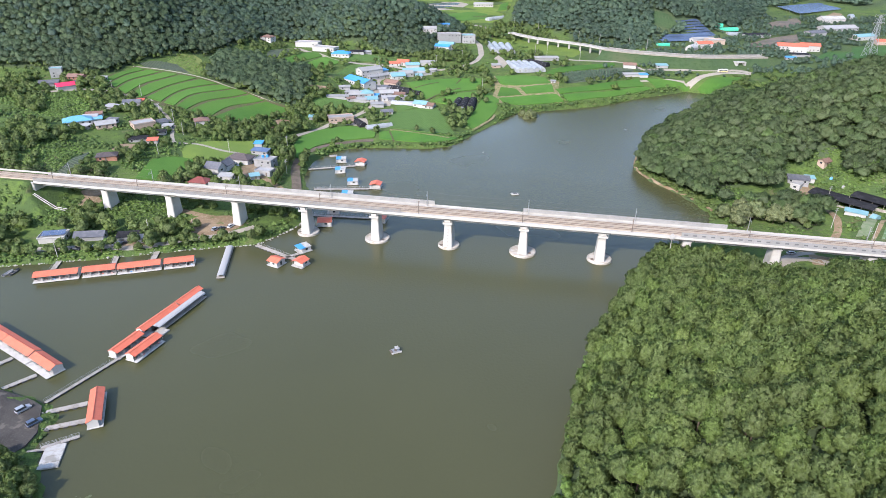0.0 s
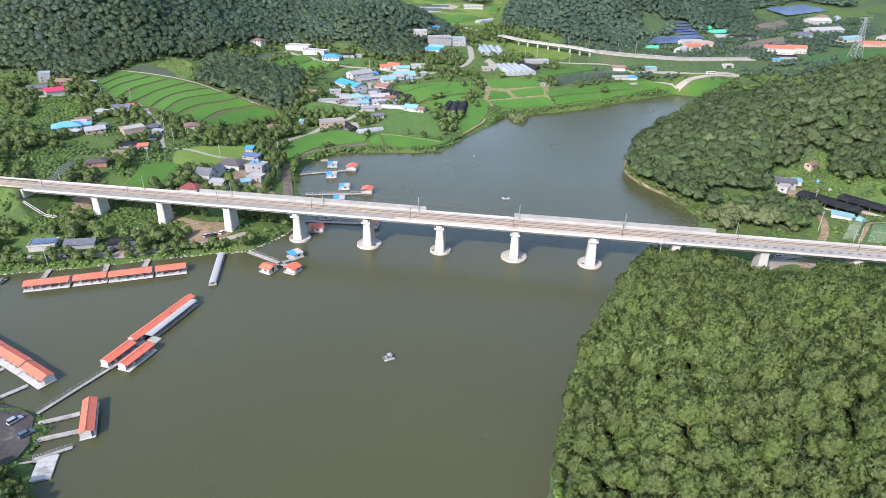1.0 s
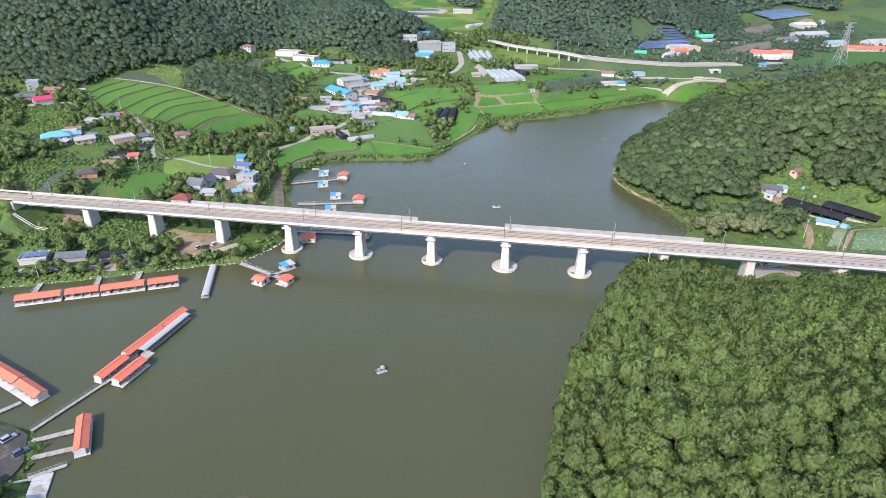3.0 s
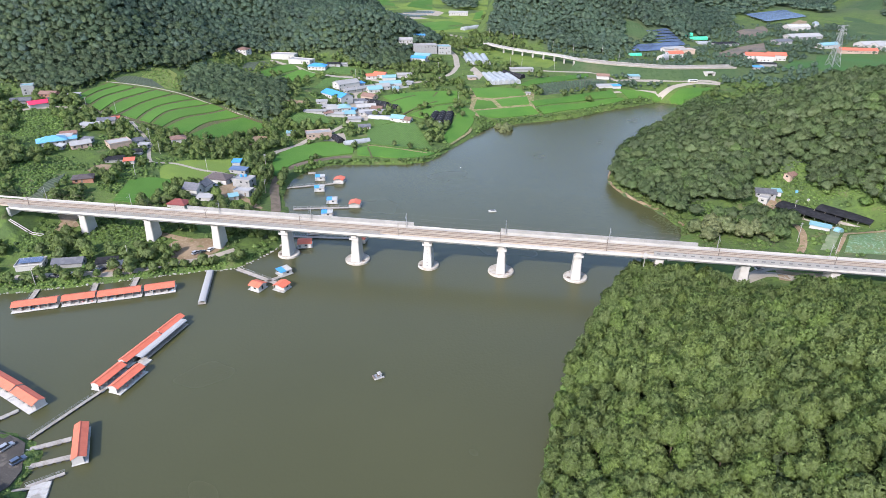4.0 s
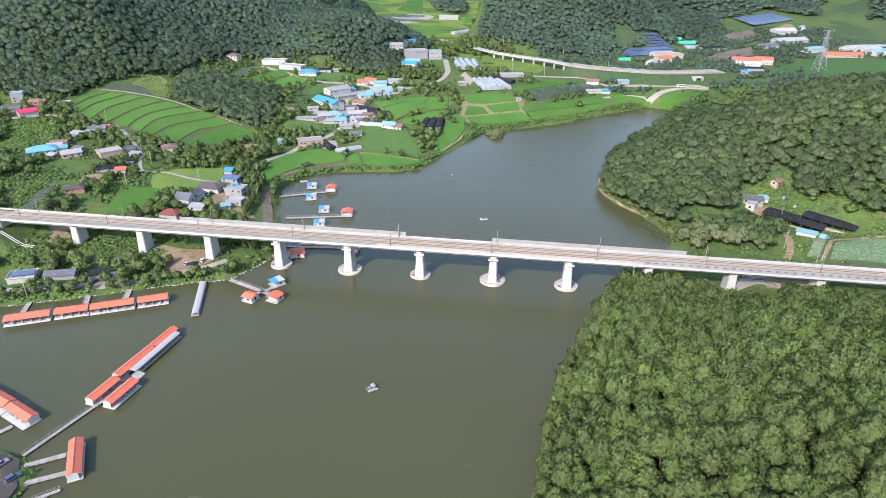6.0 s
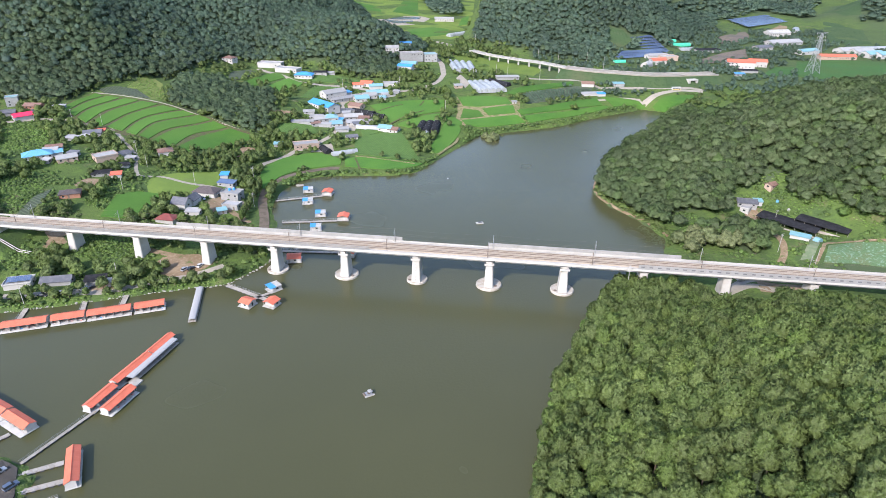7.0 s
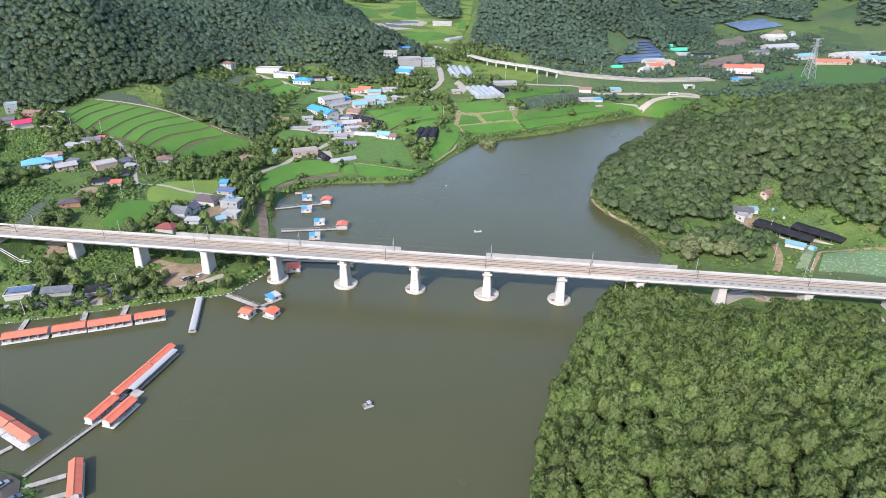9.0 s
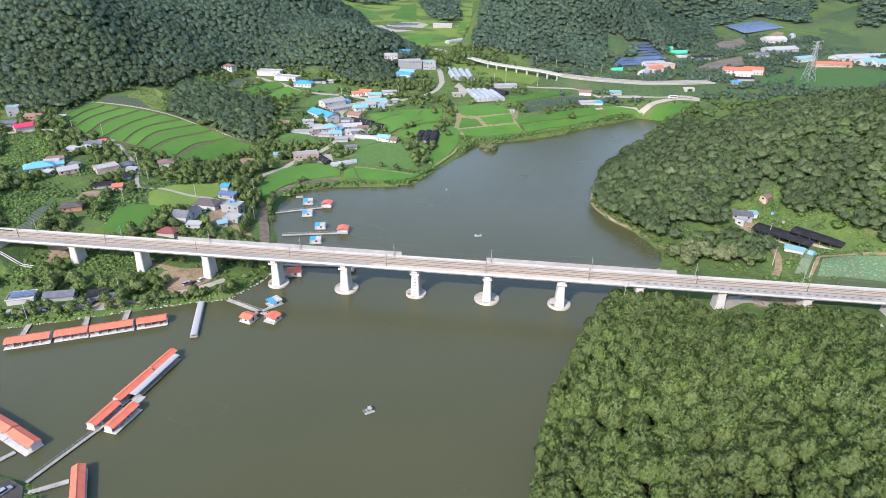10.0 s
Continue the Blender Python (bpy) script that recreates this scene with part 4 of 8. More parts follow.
for i in range(15):
    a = -211.5 + 36 * i
    bm = B()
    for y in (-2.6, 0, 2.6):
        extrude_profile(bm, [(y - 0.65, 14.45), (y + 0.65, 14.45), (y + 0.65, 14.75), (y + 0.25, 15.0), (y + 0.25, 15.8), (y + 0.8, 16.1), (y - 0.8, 16.1), (y - 0.25, 15.8), (y - 0.25, 15.0), (y - 0.65, 14.75)], a + 0.25, a + 35.75)
    for k in range(5):
        box(bm, a + 0.6 + 8.3 * k, a + 0.9 + 8.3 * k, -2.3, 2.3, 14.9, 16.0)
    part("girder_span", bm, "concrete", bridge)
bm = B()
extrude_profile(bm, [(-4.15, 17.2), (-3.7, 17.62), (3.7, 17.62), (4.15, 17.2)], -420, EAST_END)
part("ballast_bed", bm, "ballast", bridge, "rust-brown track ballast")
for y in (-2.85, -1.35, 1.35, 2.85):
    bm = B()
    extrude_profile(bm, [(y - 0.06, 17.62), (y - 0.06, 17.8), (y + 0.06, 17.8), (y + 0.06, 17.62)], -420, EAST_END)
    part("rail", bm, "rail", bridge, "brown steel rail")
for y in (-4.75, 4.75):
    bm = B()
    extrude_profile(bm, [(y - 0.4, 17.2), (y - 0.4, 17.5), (y + 0.4, 17.5), (y + 0.4, 17.2)], WEST_END, EAST_END)
    part("cable_trough", bm, "concrete", bridge)
for y, a, b, h in ((-5.62, WEST_END, -17, 0.12), (5.62, WEST_END - 60, EAST_END, 0.95)):
    bm = B()
    extrude_profile(bm, [(y - 0.12, 17.33), (y - 0.1, 17.35 + h), (y + 0.1, 17.35 + h), (y + 0.12, 17.33)], a, b)
    part("parapet", bm, "white_concrete" if y < 0 else "concrete", bridge)


def strip_of_panels(name, build, s0, s1, step, off, z, mat, label):
    bm = B()
    build(bm)
    first = part(name, bm, mat, bridge, label)
    for k in range(int((s1 - s0) / step)):
        ob = first if k == 0 else new(name, first.data)
        if k:
            ob.parent = bridge
            tagged(ob, label)
        ob.location = (s0 + step * k, off, z)


def rail_fence(bm):
    """A welded fence panel: uprights and rails cut from one lattice, front and back."""
    xs = [0.0, 0.12] + [v for k in range(16) for v in (0.20 + 0.176 * k, 0.27 + 0.176 * k)] + [3.0]
    zs = [v for z in (0.08, 0.72, 1.36, 1.98) for v in (z - 0.05, z + 0.05)]
    v = {(i, j, s): bm.verts.new((x, 0.03 * s, z)) for i, x in enumerate(xs) for j, z in enumerate(zs) for s in (-1, 1)}
    for i in range(len(xs) - 1):
        for j in range(len(zs) - 1):
            if i % 2 == 0 or j % 2 == 0:
                bm.faces.new([v[i, j, -1], v[i + 1, j, -1], v[i + 1, j + 1, -1], v[i, j + 1, -1]])
                bm.faces.new([v[i, j, 1], v[i, j + 1, 1], v[i + 1, j + 1, 1], v[i + 1, j, 1]])
    n, m = len(xs) - 1, len(zs) - 1
    for i in range(n):
        bm.faces.new([v[i, m, -1], v[i + 1, m, -1], v[i + 1, m, 1], v[i, m, 1]])
        bm.faces.new([v[i, 0, 1], v[i + 1, 0, 1], v[i + 1, 0, -1], v[i, 0, -1]])


def tall_panel(bm):
    for k in range(4):
        box(bm, 0.06, 2.94, -0.05, 0.05, 0.05 + 0.5 * k, 0.52 + 0.5 * k)
    box(bm, -0.06, 0.06, -0.1, 0.1, 0, 2.15)


def window_panel(bm):
    for k, (a, b) in enumerate(((0.04, 0.62), (1.72, 2.35))):
        box(bm, 0.05, 3.65, -0.06, 0.06, a, b)
    box(bm, 0.05, 1.05, -0.06, 0.06, 0.62, 1.72)
    box(bm, 2.65, 3.65, -0.06, 0.06, 0.62, 1.72)
    box(bm, 1.05, 2.65, -0.06, 0.06, 0.62, 0.95)
    box(bm, 1.05, 2.65, -0.06, 0.06, 1.6, 1.72)
    box(bm, -0.05, 0.05, -0.12, 0.12, 0, 2.4)


strip_of_panels("railing_panel", rail_fence, WEST_END, -17, 3.0, -5.62, 17.45, "panel", "pale grey barred screen panel")
strip_of_panels("screen_panel", tall_panel, -122, -4, 3.0, 5.62, 18.2, "panel", "light grey noise screen panel")
strip_of_panels("screen_panel", tall_panel, 37, 128, 3.0, 5.62, 18.2, "panel", "light grey noise screen panel")
strip_of_panels("window_panel", window_panel, 106, 330, 3.7, -5.62, 17.3, "panel", "pale noise barrier panel with a dark opening")
strip_of_panels("barrier_pane", lambda bm: box(bm, 1.05, 2.65, -0.015, 0.015, 0.95, 1.6), 106, 330, 3.7, -5.62, 17.3, "barrier_pane", "smoky grey barrier pane")
strip_of_panels("drain_bracket", lambda bm: box(bm, 0, 0.4, -0.14, 0, -0.3, 0.2, 0.03), WEST_END, -30, 2.2, -5.75, 16.7, "white_concrete", "white concrete bracket")
strip_of_panels("drain_bracket", lambda bm: box(bm, 0, 0.4, -0.14, 0, -0.3, 0.2, 0.03), 108, 330, 3.7, -5.75, 16.7, "white_concrete", "white concrete bracket")


def tapered_shaft(bm, lx, ly, tx, ty, z0, z1):
    """Pier shaft with chamfered corners, narrower at the top."""
    rings = []
    for a, b, z in ((lx, ly, z0), (tx, ty, z1)):
        c = 0.35
        rings.append([bm.verts.new((x, y, z)) for x, y in ((-a + c, -b), (a - c, -b), (a, -b + c), (a, b - c), (a - c, b), (-a + c, b), (-a, b - c), (-a, -b + c))])
    for k in range(8):
        bm.faces.new((rings[0][k], rings[0][(k + 1) % 8], rings[1][(k + 1) % 8], rings[1][k]))
    bm.faces.new(rings[0][::-1]), bm.faces.new(rings[1])


PIERS = [-176, -140, -104, -68, -32.5, 3, 38.3, 73.5, 109.5, 146.5, 184, 221, 258, 295]
for k, s in enumerate(PIERS):
    base = max(float(ground(*on_axis(s, 0)[:2])), -2.5)
    lake = 3 <= k <= 7
    bm = B()
    if lake:
        tapered_shaft(bm, 2.25, 3.9, 1.6, 3.1, 0.5, 13.6)
    else:
        tapered_shaft(bm, 2.2, 3.6 + 0.05 * (14 - base), 1.75, 3.4, base - 1.5, 14.3)
    pier = part("pier", bm, "white_concrete", bridge, "white tapered concrete bridge pier")
    pier.location = (s, 0, 0)
    bm = B()
    if lake:
        box(bm, -1.75, 1.75, -3.3, 3.3, 13.6, 14.4)
        box(bm, -1.2, 1.2, -4.3, -2.6, 14.0, 15.2, 0.06)
        box(bm, -2.3, 2.3, -4.5, -4.0, 13.0, 13.9)
        for x in (-2.2, 2.1):
            box(bm, x, x + 0.1, -4.5, -4.4, 13.9, 14.9)
    else:
        box(bm, -1.9, 1.9, -3.6, 3.6, 14.15, 14.45)
    part("cap", bm, "white_concrete", pier)
    if lake:
        reach = (5.4, 6.0, 5.1, 6.2, 5.6)[k - 3]
        bm = B()
        bmesh.ops.create_cone(bm, cap_ends=True, segments=40, radius1=reach + 0.1, radius2=reach, depth=3.4, matrix=Matrix.Translation((0, 0, -0.8)))
        ring = bmesh.ops.create_cone(bm, cap_ends=False, segments=40, radius1=reach, radius2=reach - 0.3, depth=0.25, matrix=Matrix.Translation((0, 0, 1.02)))
        part("caisson", bm, "stained_concrete", pier, "round stained concrete pier base in the water")
        # Dark round disc on the base top, on alternating sides.
        hatch = B()
        bmesh.ops.create_cone(hatch, cap_ends=True, segments=12, radius1=0.75, radius2=0.75, depth=0.12, matrix=Matrix.Translation((-3.3 if k % 2 else 3.4, -2.0, 1.02)))
        part("hatch", hatch, "dark_steel", pier, "dark round disc on top of the pier base")
        for r in range(6 if k == 5 else 0):
            part("rung", box(B(), -0.35, 0.35, -4.35 + 0.11 * r, -3.85 + 0.11 * r, 2.2 + 1.6 * r, 2.34 + 1.6 * r), "grey_steel", pier)
    bm = B()
    for y in (-2.6, 0, 2.6):
        box(bm, -0.9, 0.9, y - 0.4, y + 0.4, 14.3, 14.46)
    part("bearing", bm, "dark_steel", pier)

bm = B()
extrude_profile(bm, [(-6.0, 4.0), (-6.0, 16.3), (6.0, 16.3), (6.0, 4.0)], WEST_END - 6, WEST_END + 0.2)
part("abutment", bm, "white_concrete", bridge, "white concrete abutment")
bm = B()
v = [bm.verts.new(p) for p in ((WEST_END, -6.3, 9.5), (WEST_END - 4, -6.3, 9.5), (WEST_END - 14, -6.3, 17.1), (WEST_END, -6.3, 17.1))]
w = [bm.verts.new((a.co.x, -5.6, a.co.z)) for a in v]
bm.faces.new(v), bm.faces.new(w[::-1])
for i in range(4):
    bm.faces.new((v[i], v[(i + 1) % 4], w[(i + 1) % 4], w[i]))
part("wing_wall", bm, "white_concrete", bridge)
bank_s = np.concatenate([np.arange(-620, -300, 20.0), np.arange(-300, WEST_END - 3, 3.0), [WEST_END - 1.2, WEST_END - 1.0], np.arange(WEST_END + 1, WEST_END + 16, 2.0)])
bank_o = np.concatenate([np.arange(-24, 24.1, 1.5), [-6.5, 6.5]])
bank_o.sort()
SS, OO = np.meshgrid(bank_s, bank_o, indexing="ij")
crest = np.where(SS < WEST_END - 1.1, 17.15, 12.4 - 0.62 * (SS - WEST_END))
rough_bank = 0.35 * np.sin(SS * 0.9 + np.sin(OO * 0.7) * 2) * np.sin(OO * 0.8 + SS * 0.31) * np.clip((np.abs(OO) - 7) / 3, 0, 1)
BZ = np.minimum(crest, 17.15 - 1.0 * np.maximum(np.abs(OO) - 6.5, 0)) + rough_bank
bank = grid_mesh("embankment", AXIS_X + AX.x * SS + NX.x * OO, AXIS_Y + AX.y * SS + NX.y * OO, BZ, M["grass"])
tagged(bank, "weedy green railway embankment at the bridge end", "embankment", kind="structure")
for y0, y1 in ((-8.2, -8.8), (-9.3, -10.4)):
    bm = B()
    p = [on_axis(WEST_END + 1 + 2.2 * k, y0 + (y1 - y0) * k / 8) for k in range(9)]
    for k, (a, b) in enumerate(zip(p, p[1:])):
        za, zb = max(11.8 - 1.3 * k, float(ground(a.x, a.y)) + 0.4), max(11.8 - 1.3 * (k + 1), float(ground(b.x, b.y)) + 0.4)
        bar(bm, (a.x, a.y, za), (b.x, b.y, zb), 0.3, 4)
    tagged(mesh_ob("drain_channel", bm, M["concrete"]), "pale concrete drain channel down the bank", "drain", kind="structure")

# masts and wires of the overhead line
def mast(name, height, mat, arm, label):
    ob = thing(name, 0, 0, 0, AXIS_TURN, label, "catenary mast", "masts along the railway bridge")
    bm = B()
    box(bm, -0.28, 0.28, -0.28, 0.28, 0, 0.35)
    part("foot", bm, "concrete", ob)
    bm = B()
    bar(bm, (0, 0, 0.3), (0, 0, height), 0.17, 6, 0.13)
    part("post", bm, mat, ob)
    bm = B()
    side = -1 if arm > 0 else 1
    bar(bm, (0, 0, height - 1.9), (0, side * 2.7, height - 1.1), 0.05, 4)
    bar(bm, (0, 0, height - 0.7), (0, side * 2.7, height - 1.1), 0.04, 4)
    bar(bm, (0, side * 1.2, height - 1.6), (0, side * 2.9, height - 2.0), 0.04, 4)
    part("bracket_arm", bm, mat, ob)
    bm = B()
    bar(bm, (-1.1, 0, 0.4), (0, 0, 2.6), 0.03, 3)
    part("stay", bm, "dark_steel", ob)
    return ob


far_mast = mast("catenary_mast", 7.6, "grey_steel", 1, "pale grey steel overhead line mast on the bridge edge")
near_mast = mast("catenary_mast", 6.6, "dark_steel", -1, "thin brown steel overhead line mast on the bridge edge")
for first, off, s0 in ((far_mast, 4.95, -200.4), (near_mast, -4.95, -202.4)):
    for k in range(-2, 11):
        p = on_axis(s0 + 47.95 * k, off, 17.3)
        m = pose(*p, 0, 0, AXIS_TURN)
        if k == -2:
            first.matrix_basis = m
        else:
            copy_thing(first, m)
for off, z, sag in ((2.2, 22.6, 0.0), (2.2, 23.8, 0.7), (-2.2, 22.6, 0.0), (-2.2, 23.6, 0.7), (4.95, 24.8, 0.8)):
    bm = B()
    for k in range(-2, 10):
        for j in range(4):
            f0, f1 = j / 4, (j + 1) / 4
            a, b = (on_axis(-200.4 + 47.95 * (k + f), off, z - sag * 4 * f * (1 - f)) for f in (f0, f1))
            bar(bm, a, b, 0.018, 3)
    tagged(mesh_ob("overhead_wire", bm, M["dark_steel"]), "thin grey overhead wire strung between masts", "wire", "wires of the overhead line")
tagged(part("signal_cabinet", box(B(), 0, 1.5, -0.9, 0, 0, 2.0), "white_plastic", bridge), "white signal box on the bridge edge").location = (101.5, -5.9, 16.6)
bm = B()
bar(bm, (102.2, -6.4, 11.5), (102.2, -6.4, 19.5), 0.16, 6)
part("downpipe", bm, "white_plastic", bridge)

# ---- floating fishing docks ----
def gangway(x0, y0, x1, y1, width=1.6, rails=1, z=0.55, label="floating grey plank walkway on dark floats"):
    d = math.hypot(x1 - x0, y1 - y0)
    ob = thing("gangway", x0, y0, 0, math.degrees(math.atan2(y1 - y0, x1 - x0)), label, "walkway")
    n = max(2, int(d / 2.4))
    for k in range(n):
        bm = box(B(), d * k / n + 0.03, d * (k + 1) / n - 0.03, -width / 2, width / 2, z - 0.14, z)
        part("deck_board", bm, "wood", ob)
    for k in range(n):
        bm = box(B(), d * (k + 0.2) / n, d * (k + 0.7) / n, -width / 2 - 0.15, width / 2 + 0.15, -0.3, z - 0.14, 0.05)
        part("float", bm, "float", ob)
    for side in (1, -1)[:rails]:
        bm = B()
        for zz in (0.5, 0.95):
            bar(bm, (0, side * width / 2, z + zz), (d, side * width / 2, z + zz), 0.035, 4)
        for k in range(int(d / 2) + 1):
            bar(bm, (min(d, 2 * k), side * width / 2, z), (min(d, 2 * k), side * width / 2, z + 1), 0.035, 4)
        part("handrail", bm, "grey_steel", ob)
    return ob


def cabin_row(x, y, yaw, length, depth, roof="orange", bays=5, eave=2.2, rise=0.95, open_front=True, porch=0.0, label="", back_open=False, name="floating_cabin_row"):
    """A row of fishing cabins on a floating deck: the open front is the side y = 0."""
    ob = thing(name, x, y, 0, yaw, label, "fishing cabin", "fishing cabins on the lake")
    z = 0.5
    bm = box(B(), -0.3, length + 0.3, -0.9 - porch, depth + 0.3, 0.28, z)
    part("deck", bm, "pale_deck", ob, "pale floating deck")
    n = max(2, int(length / 3))
    for k in range(n):
        part("float", box(B(), length * (k + 0.1) / n, length * (k + 0.9) / n, -0.7 - porch, depth + 0.1, -0.4, 0.28, 0.05), "float", ob)
    part("back_wall", box(B(), 0, length, depth - 0.1, depth, z, z + eave), "white_wall", ob)
    inner = depth * 0.52
    bm = B()
    for k in range(bays):
        a, b = length * k / bays, length * (k + 1) / bays
        w = (b - a) * 0.32
        box(bm, a, b - w, inner, inner + 0.08, z, z + eave)
        box(bm, b - w, b, inner, inner + 0.08, z + 1.9, z + eave)
    part("room_wall", bm, "white_wall", ob)
    for k in range(bays):
        a, b = length * k / bays, length * (k + 1) / bays
        part("window", box(B(), a + 0.3, a + (b - a) * 0.5, inner - 0.04, inner + 0.02, z + 0.8, z + 1.7), "window", ob)
        # Dark pane set in the opening, standing for the unlit room behind.
        part("doorway", box(B(), b - (b - a) * 0.32, b, inner + 0.02, inner + 0.06, z, z + 1.9), "window", ob)
    for k in range(bays + 1):
        a = length * k / bays
        t = 0.08 if k < bays else -0.08
        end = k in (0, bays)
        part("end_wall" if end else "divider", box(B(), min(a, a + t), max(a, a + t), 0.0 if not end else depth * 0.18, depth - 0.1, z, z + (eave if end else eave - 0.02)), "white_wall", ob)
    bm = B()
    for k in range(bays + 1):
        a = min(max(length * k / bays, 0.06), length - 0.06)
        bar(bm, (a, -0.25, z), (a, -0.25, z + eave), 0.05, 4)
    bar(bm, (0, -0.25, z + 0.9), (length, -0.25, z + 0.9), 0.03, 4)
    part("porch_posts", bm, "white_plastic", ob)
    mid, o = depth * 0.5, 0.2
    for s, (ya, yb) in (("near", (-0.35, mid)), ("far", (depth + o, mid))):
        bm = B()
        ribs = max(6, int(length / 0.5) // 2 * 2)
        rows = []
        for k in range(ribs + 1):
            xa = -0.2 + (length + 0.4) * k / ribs
            t = 0.06 if k % 2 else 0.078
            rows.append([bm.verts.new(q) for q in ((xa, ya, z + eave), (xa, yb, z + eave + rise), (xa, yb, z + eave + rise + t), (xa, ya, z + eave + t))])
        for a, b in zip(rows, rows[1:]):
            for i in range(4):
                bm.faces.new((a[i], a[(i + 1) % 4], b[(i + 1) % 4], b[i]))
        bm.faces.new(rows[0]), bm.faces.new(rows[-1][::-1])
        part("roof_slope", bm, roof, ob)
    bm = B()
    extrude_profile(bm, [(mid - 0.22, z + eave + rise + 0.05), (mid, z + eave + rise + 0.2), (mid + 0.22, z + eave + rise + 0.05)], -0.2, length + 0.2)
    part("ridge_cap", bm, roof, ob)
    bm = B()
    for a in (0.02, length - 0.1):
        v = [bm.verts.new((a, yy, zz)) for yy, zz in ((0, z + eave), (depth, z + eave), (mid, z + eave + rise - 0.03))]
        w = [bm.verts.new((a + 0.08, q.co.y, q.co.z)) for q in v]
        bm.faces.new(v), bm.faces.new(w[::-1])
        for i in range(3):
            bm.faces.new((v[i], v[(i + 1) % 3], w[(i + 1) % 3], w[i]))
    part("gable", bm, "white_wall", ob)
    return ob


ORANGE_ROW = "white floating fishing cabins under a long orange sheet roof"
cabin_row(-172.6, 225.0, 15.0, 17.0, 5.4, bays=5, label=ORANGE_ROW)
cabin_row(-154.4, 230.0, 15.0, 12.8, 5.4, bays=4, label=ORANGE_ROW)
cabin_row(-140.8, 233.3, 15.6, 17.2, 5.4, bays=5, label=ORANGE_ROW)
cabin_row(-122.6, 238.4, 15.6, 12.2, 5.4, bays=4, label=ORANGE_ROW)
gangway(-170.6, 234.5, -172.6, 245.5, 2.2)
gangway(-146.0, 238.6, -149.2, 249.8, 2.2)
gangway(-130.8, 243.0, -132.6, 255.0, 2.4)

cabin_row(-112.6, 173.6, 70.5, 12.4, 3.9, bays=4, label=ORANGE_ROW)
cabin_row(-109.2, 187.0, 69.8, 18.4, 3.6, bays=6, label=ORANGE_ROW)
cabin_row(-102.8, 205.2, 70.5, 13.2, 3.4, bays=4, label=ORANGE_ROW)
cabin_row(-105.8, 171.9, 70.2, 13.0, 4.0, bays=4, label="white floating fishing cabins with an open porch under an orange roof")


def arched_canopy(x, y, yaw, length, width, h, mat, label, ribs=10, posts=True, name="canopy", category="canopy", deck=True):
    ob = thing(name, x, y, 0, yaw, label, category)
    if deck:
        part("deck", box(B(), -0.3, length + 0.3, -width / 2 - 0.2, width / 2 + 0.2, 0.25, 0.5), "wood", ob)
        for k in range(max(2, int(length / 3))):
            part("float", box(B(), 3 * k + 0.2, 3 * k + 2.4, -width / 2, width / 2, -0.4, 0.25, 0.05), "float", ob)
    prof = [(width / 2 * math.cos(a), h + 0.45 * math.sin(a)) for a in np.linspace(math.pi, 0, 9)]
    full = prof + [(yy, zz - 0.07) for yy, zz in prof[::-1]]
    n = max(2, int(length / 3))
    for k in range(n):
        part("roof_sheet", extrude_profile(B(), full, length * k / n + 0.01, length * (k + 1) / n - 0.01), mat, ob)
    for k in range(ribs + 1):
        for side in (-1, 1):
            xx = min(max(length * k / ribs, 0.1), length - 0.1)
            part("post", bar(B(), (xx, side * (width / 2 - 0.08), 0.5), (xx, side * (width / 2 - 0.08), h), 0.045, 4), "white_plastic", ob)
    return ob


arched_canopy(-106.3, 190.2, 71.8, 26.5, 3.5, 2.4, "canopy", "floating fishing deck under a long grey arched roof")
arched_canopy(-95.6, 230.8, 99.5, 28.5, 3.0, 1.3, "canopy", "low grey arched floating tunnel at the bank", ribs=12)
part_dock = thing("dock_platform", -106.6, 186.6, 0, 70.5, "pale worn concrete float between the cabins", "dock")
part("slab", box(B(), 0, 6.0, -3.0, 0.6, -0.3, 0.55), "concrete", part_dock)
gangway(-112.0, 174.6, -124.8, 150.6, 1.3, 2, label="long narrow white and orange floating footbridge")

cabin_row(-170.9, 189.3, -31.7, 16.4, 4.4, bays=5, porch=0.9, label=ORANGE_ROW)
cabin_row(-156.4, 180.3, -31.7, 16.8, 4.4, bays=5, porch=0.9, label=ORANGE_ROW)
cabin_row(-141.2, 170.9, -33.0, 13.0, 4.2, bays=4, porch=0.9, label=ORANGE_ROW)
gangway(-149.2, 173.2, -158.0, 162.5, 1.8)
gangway(-135.6, 164.2, -145.0, 154.5, 1.8)
cabin_row(-102.0, 140.8, 112.5, 16.0, 3.8, bays=5, porch=-0.55, label="single row of fishing cabins with an orange roof on the lake")
gangway(-111.4, 150.6, -122.8, 145.9, 2.0, 1)
gangway(-107.6, 143.0, -119.0, 139.0, 2.0, 1)
gangway(-106.3, 136.4, -115.0, 131.4, 1.1, 2, label="narrow rusty floating footbridge")
raft = thing("work_raft", -114.0, 132.4, 0, -75, "square white weathered work raft by the bank", "raft")
for k in range(4):
    part("deck_plate", box(B(), 0.05 + 2.35 * k, 2.3 + 2.35 * k, 0.0, 5.4, 0.05, 0.5, 0.04), "white_plastic", raft)
for k in range(5):
    part("float", box(B(), 0.2 + 1.9 * k, 1.5 + 1.9 * k, -0.1, 5.5, -0.4, 0.05), "float", raft)
gangway(-118.4, 130.0, -113.5, 131.0, 0.9, 0)


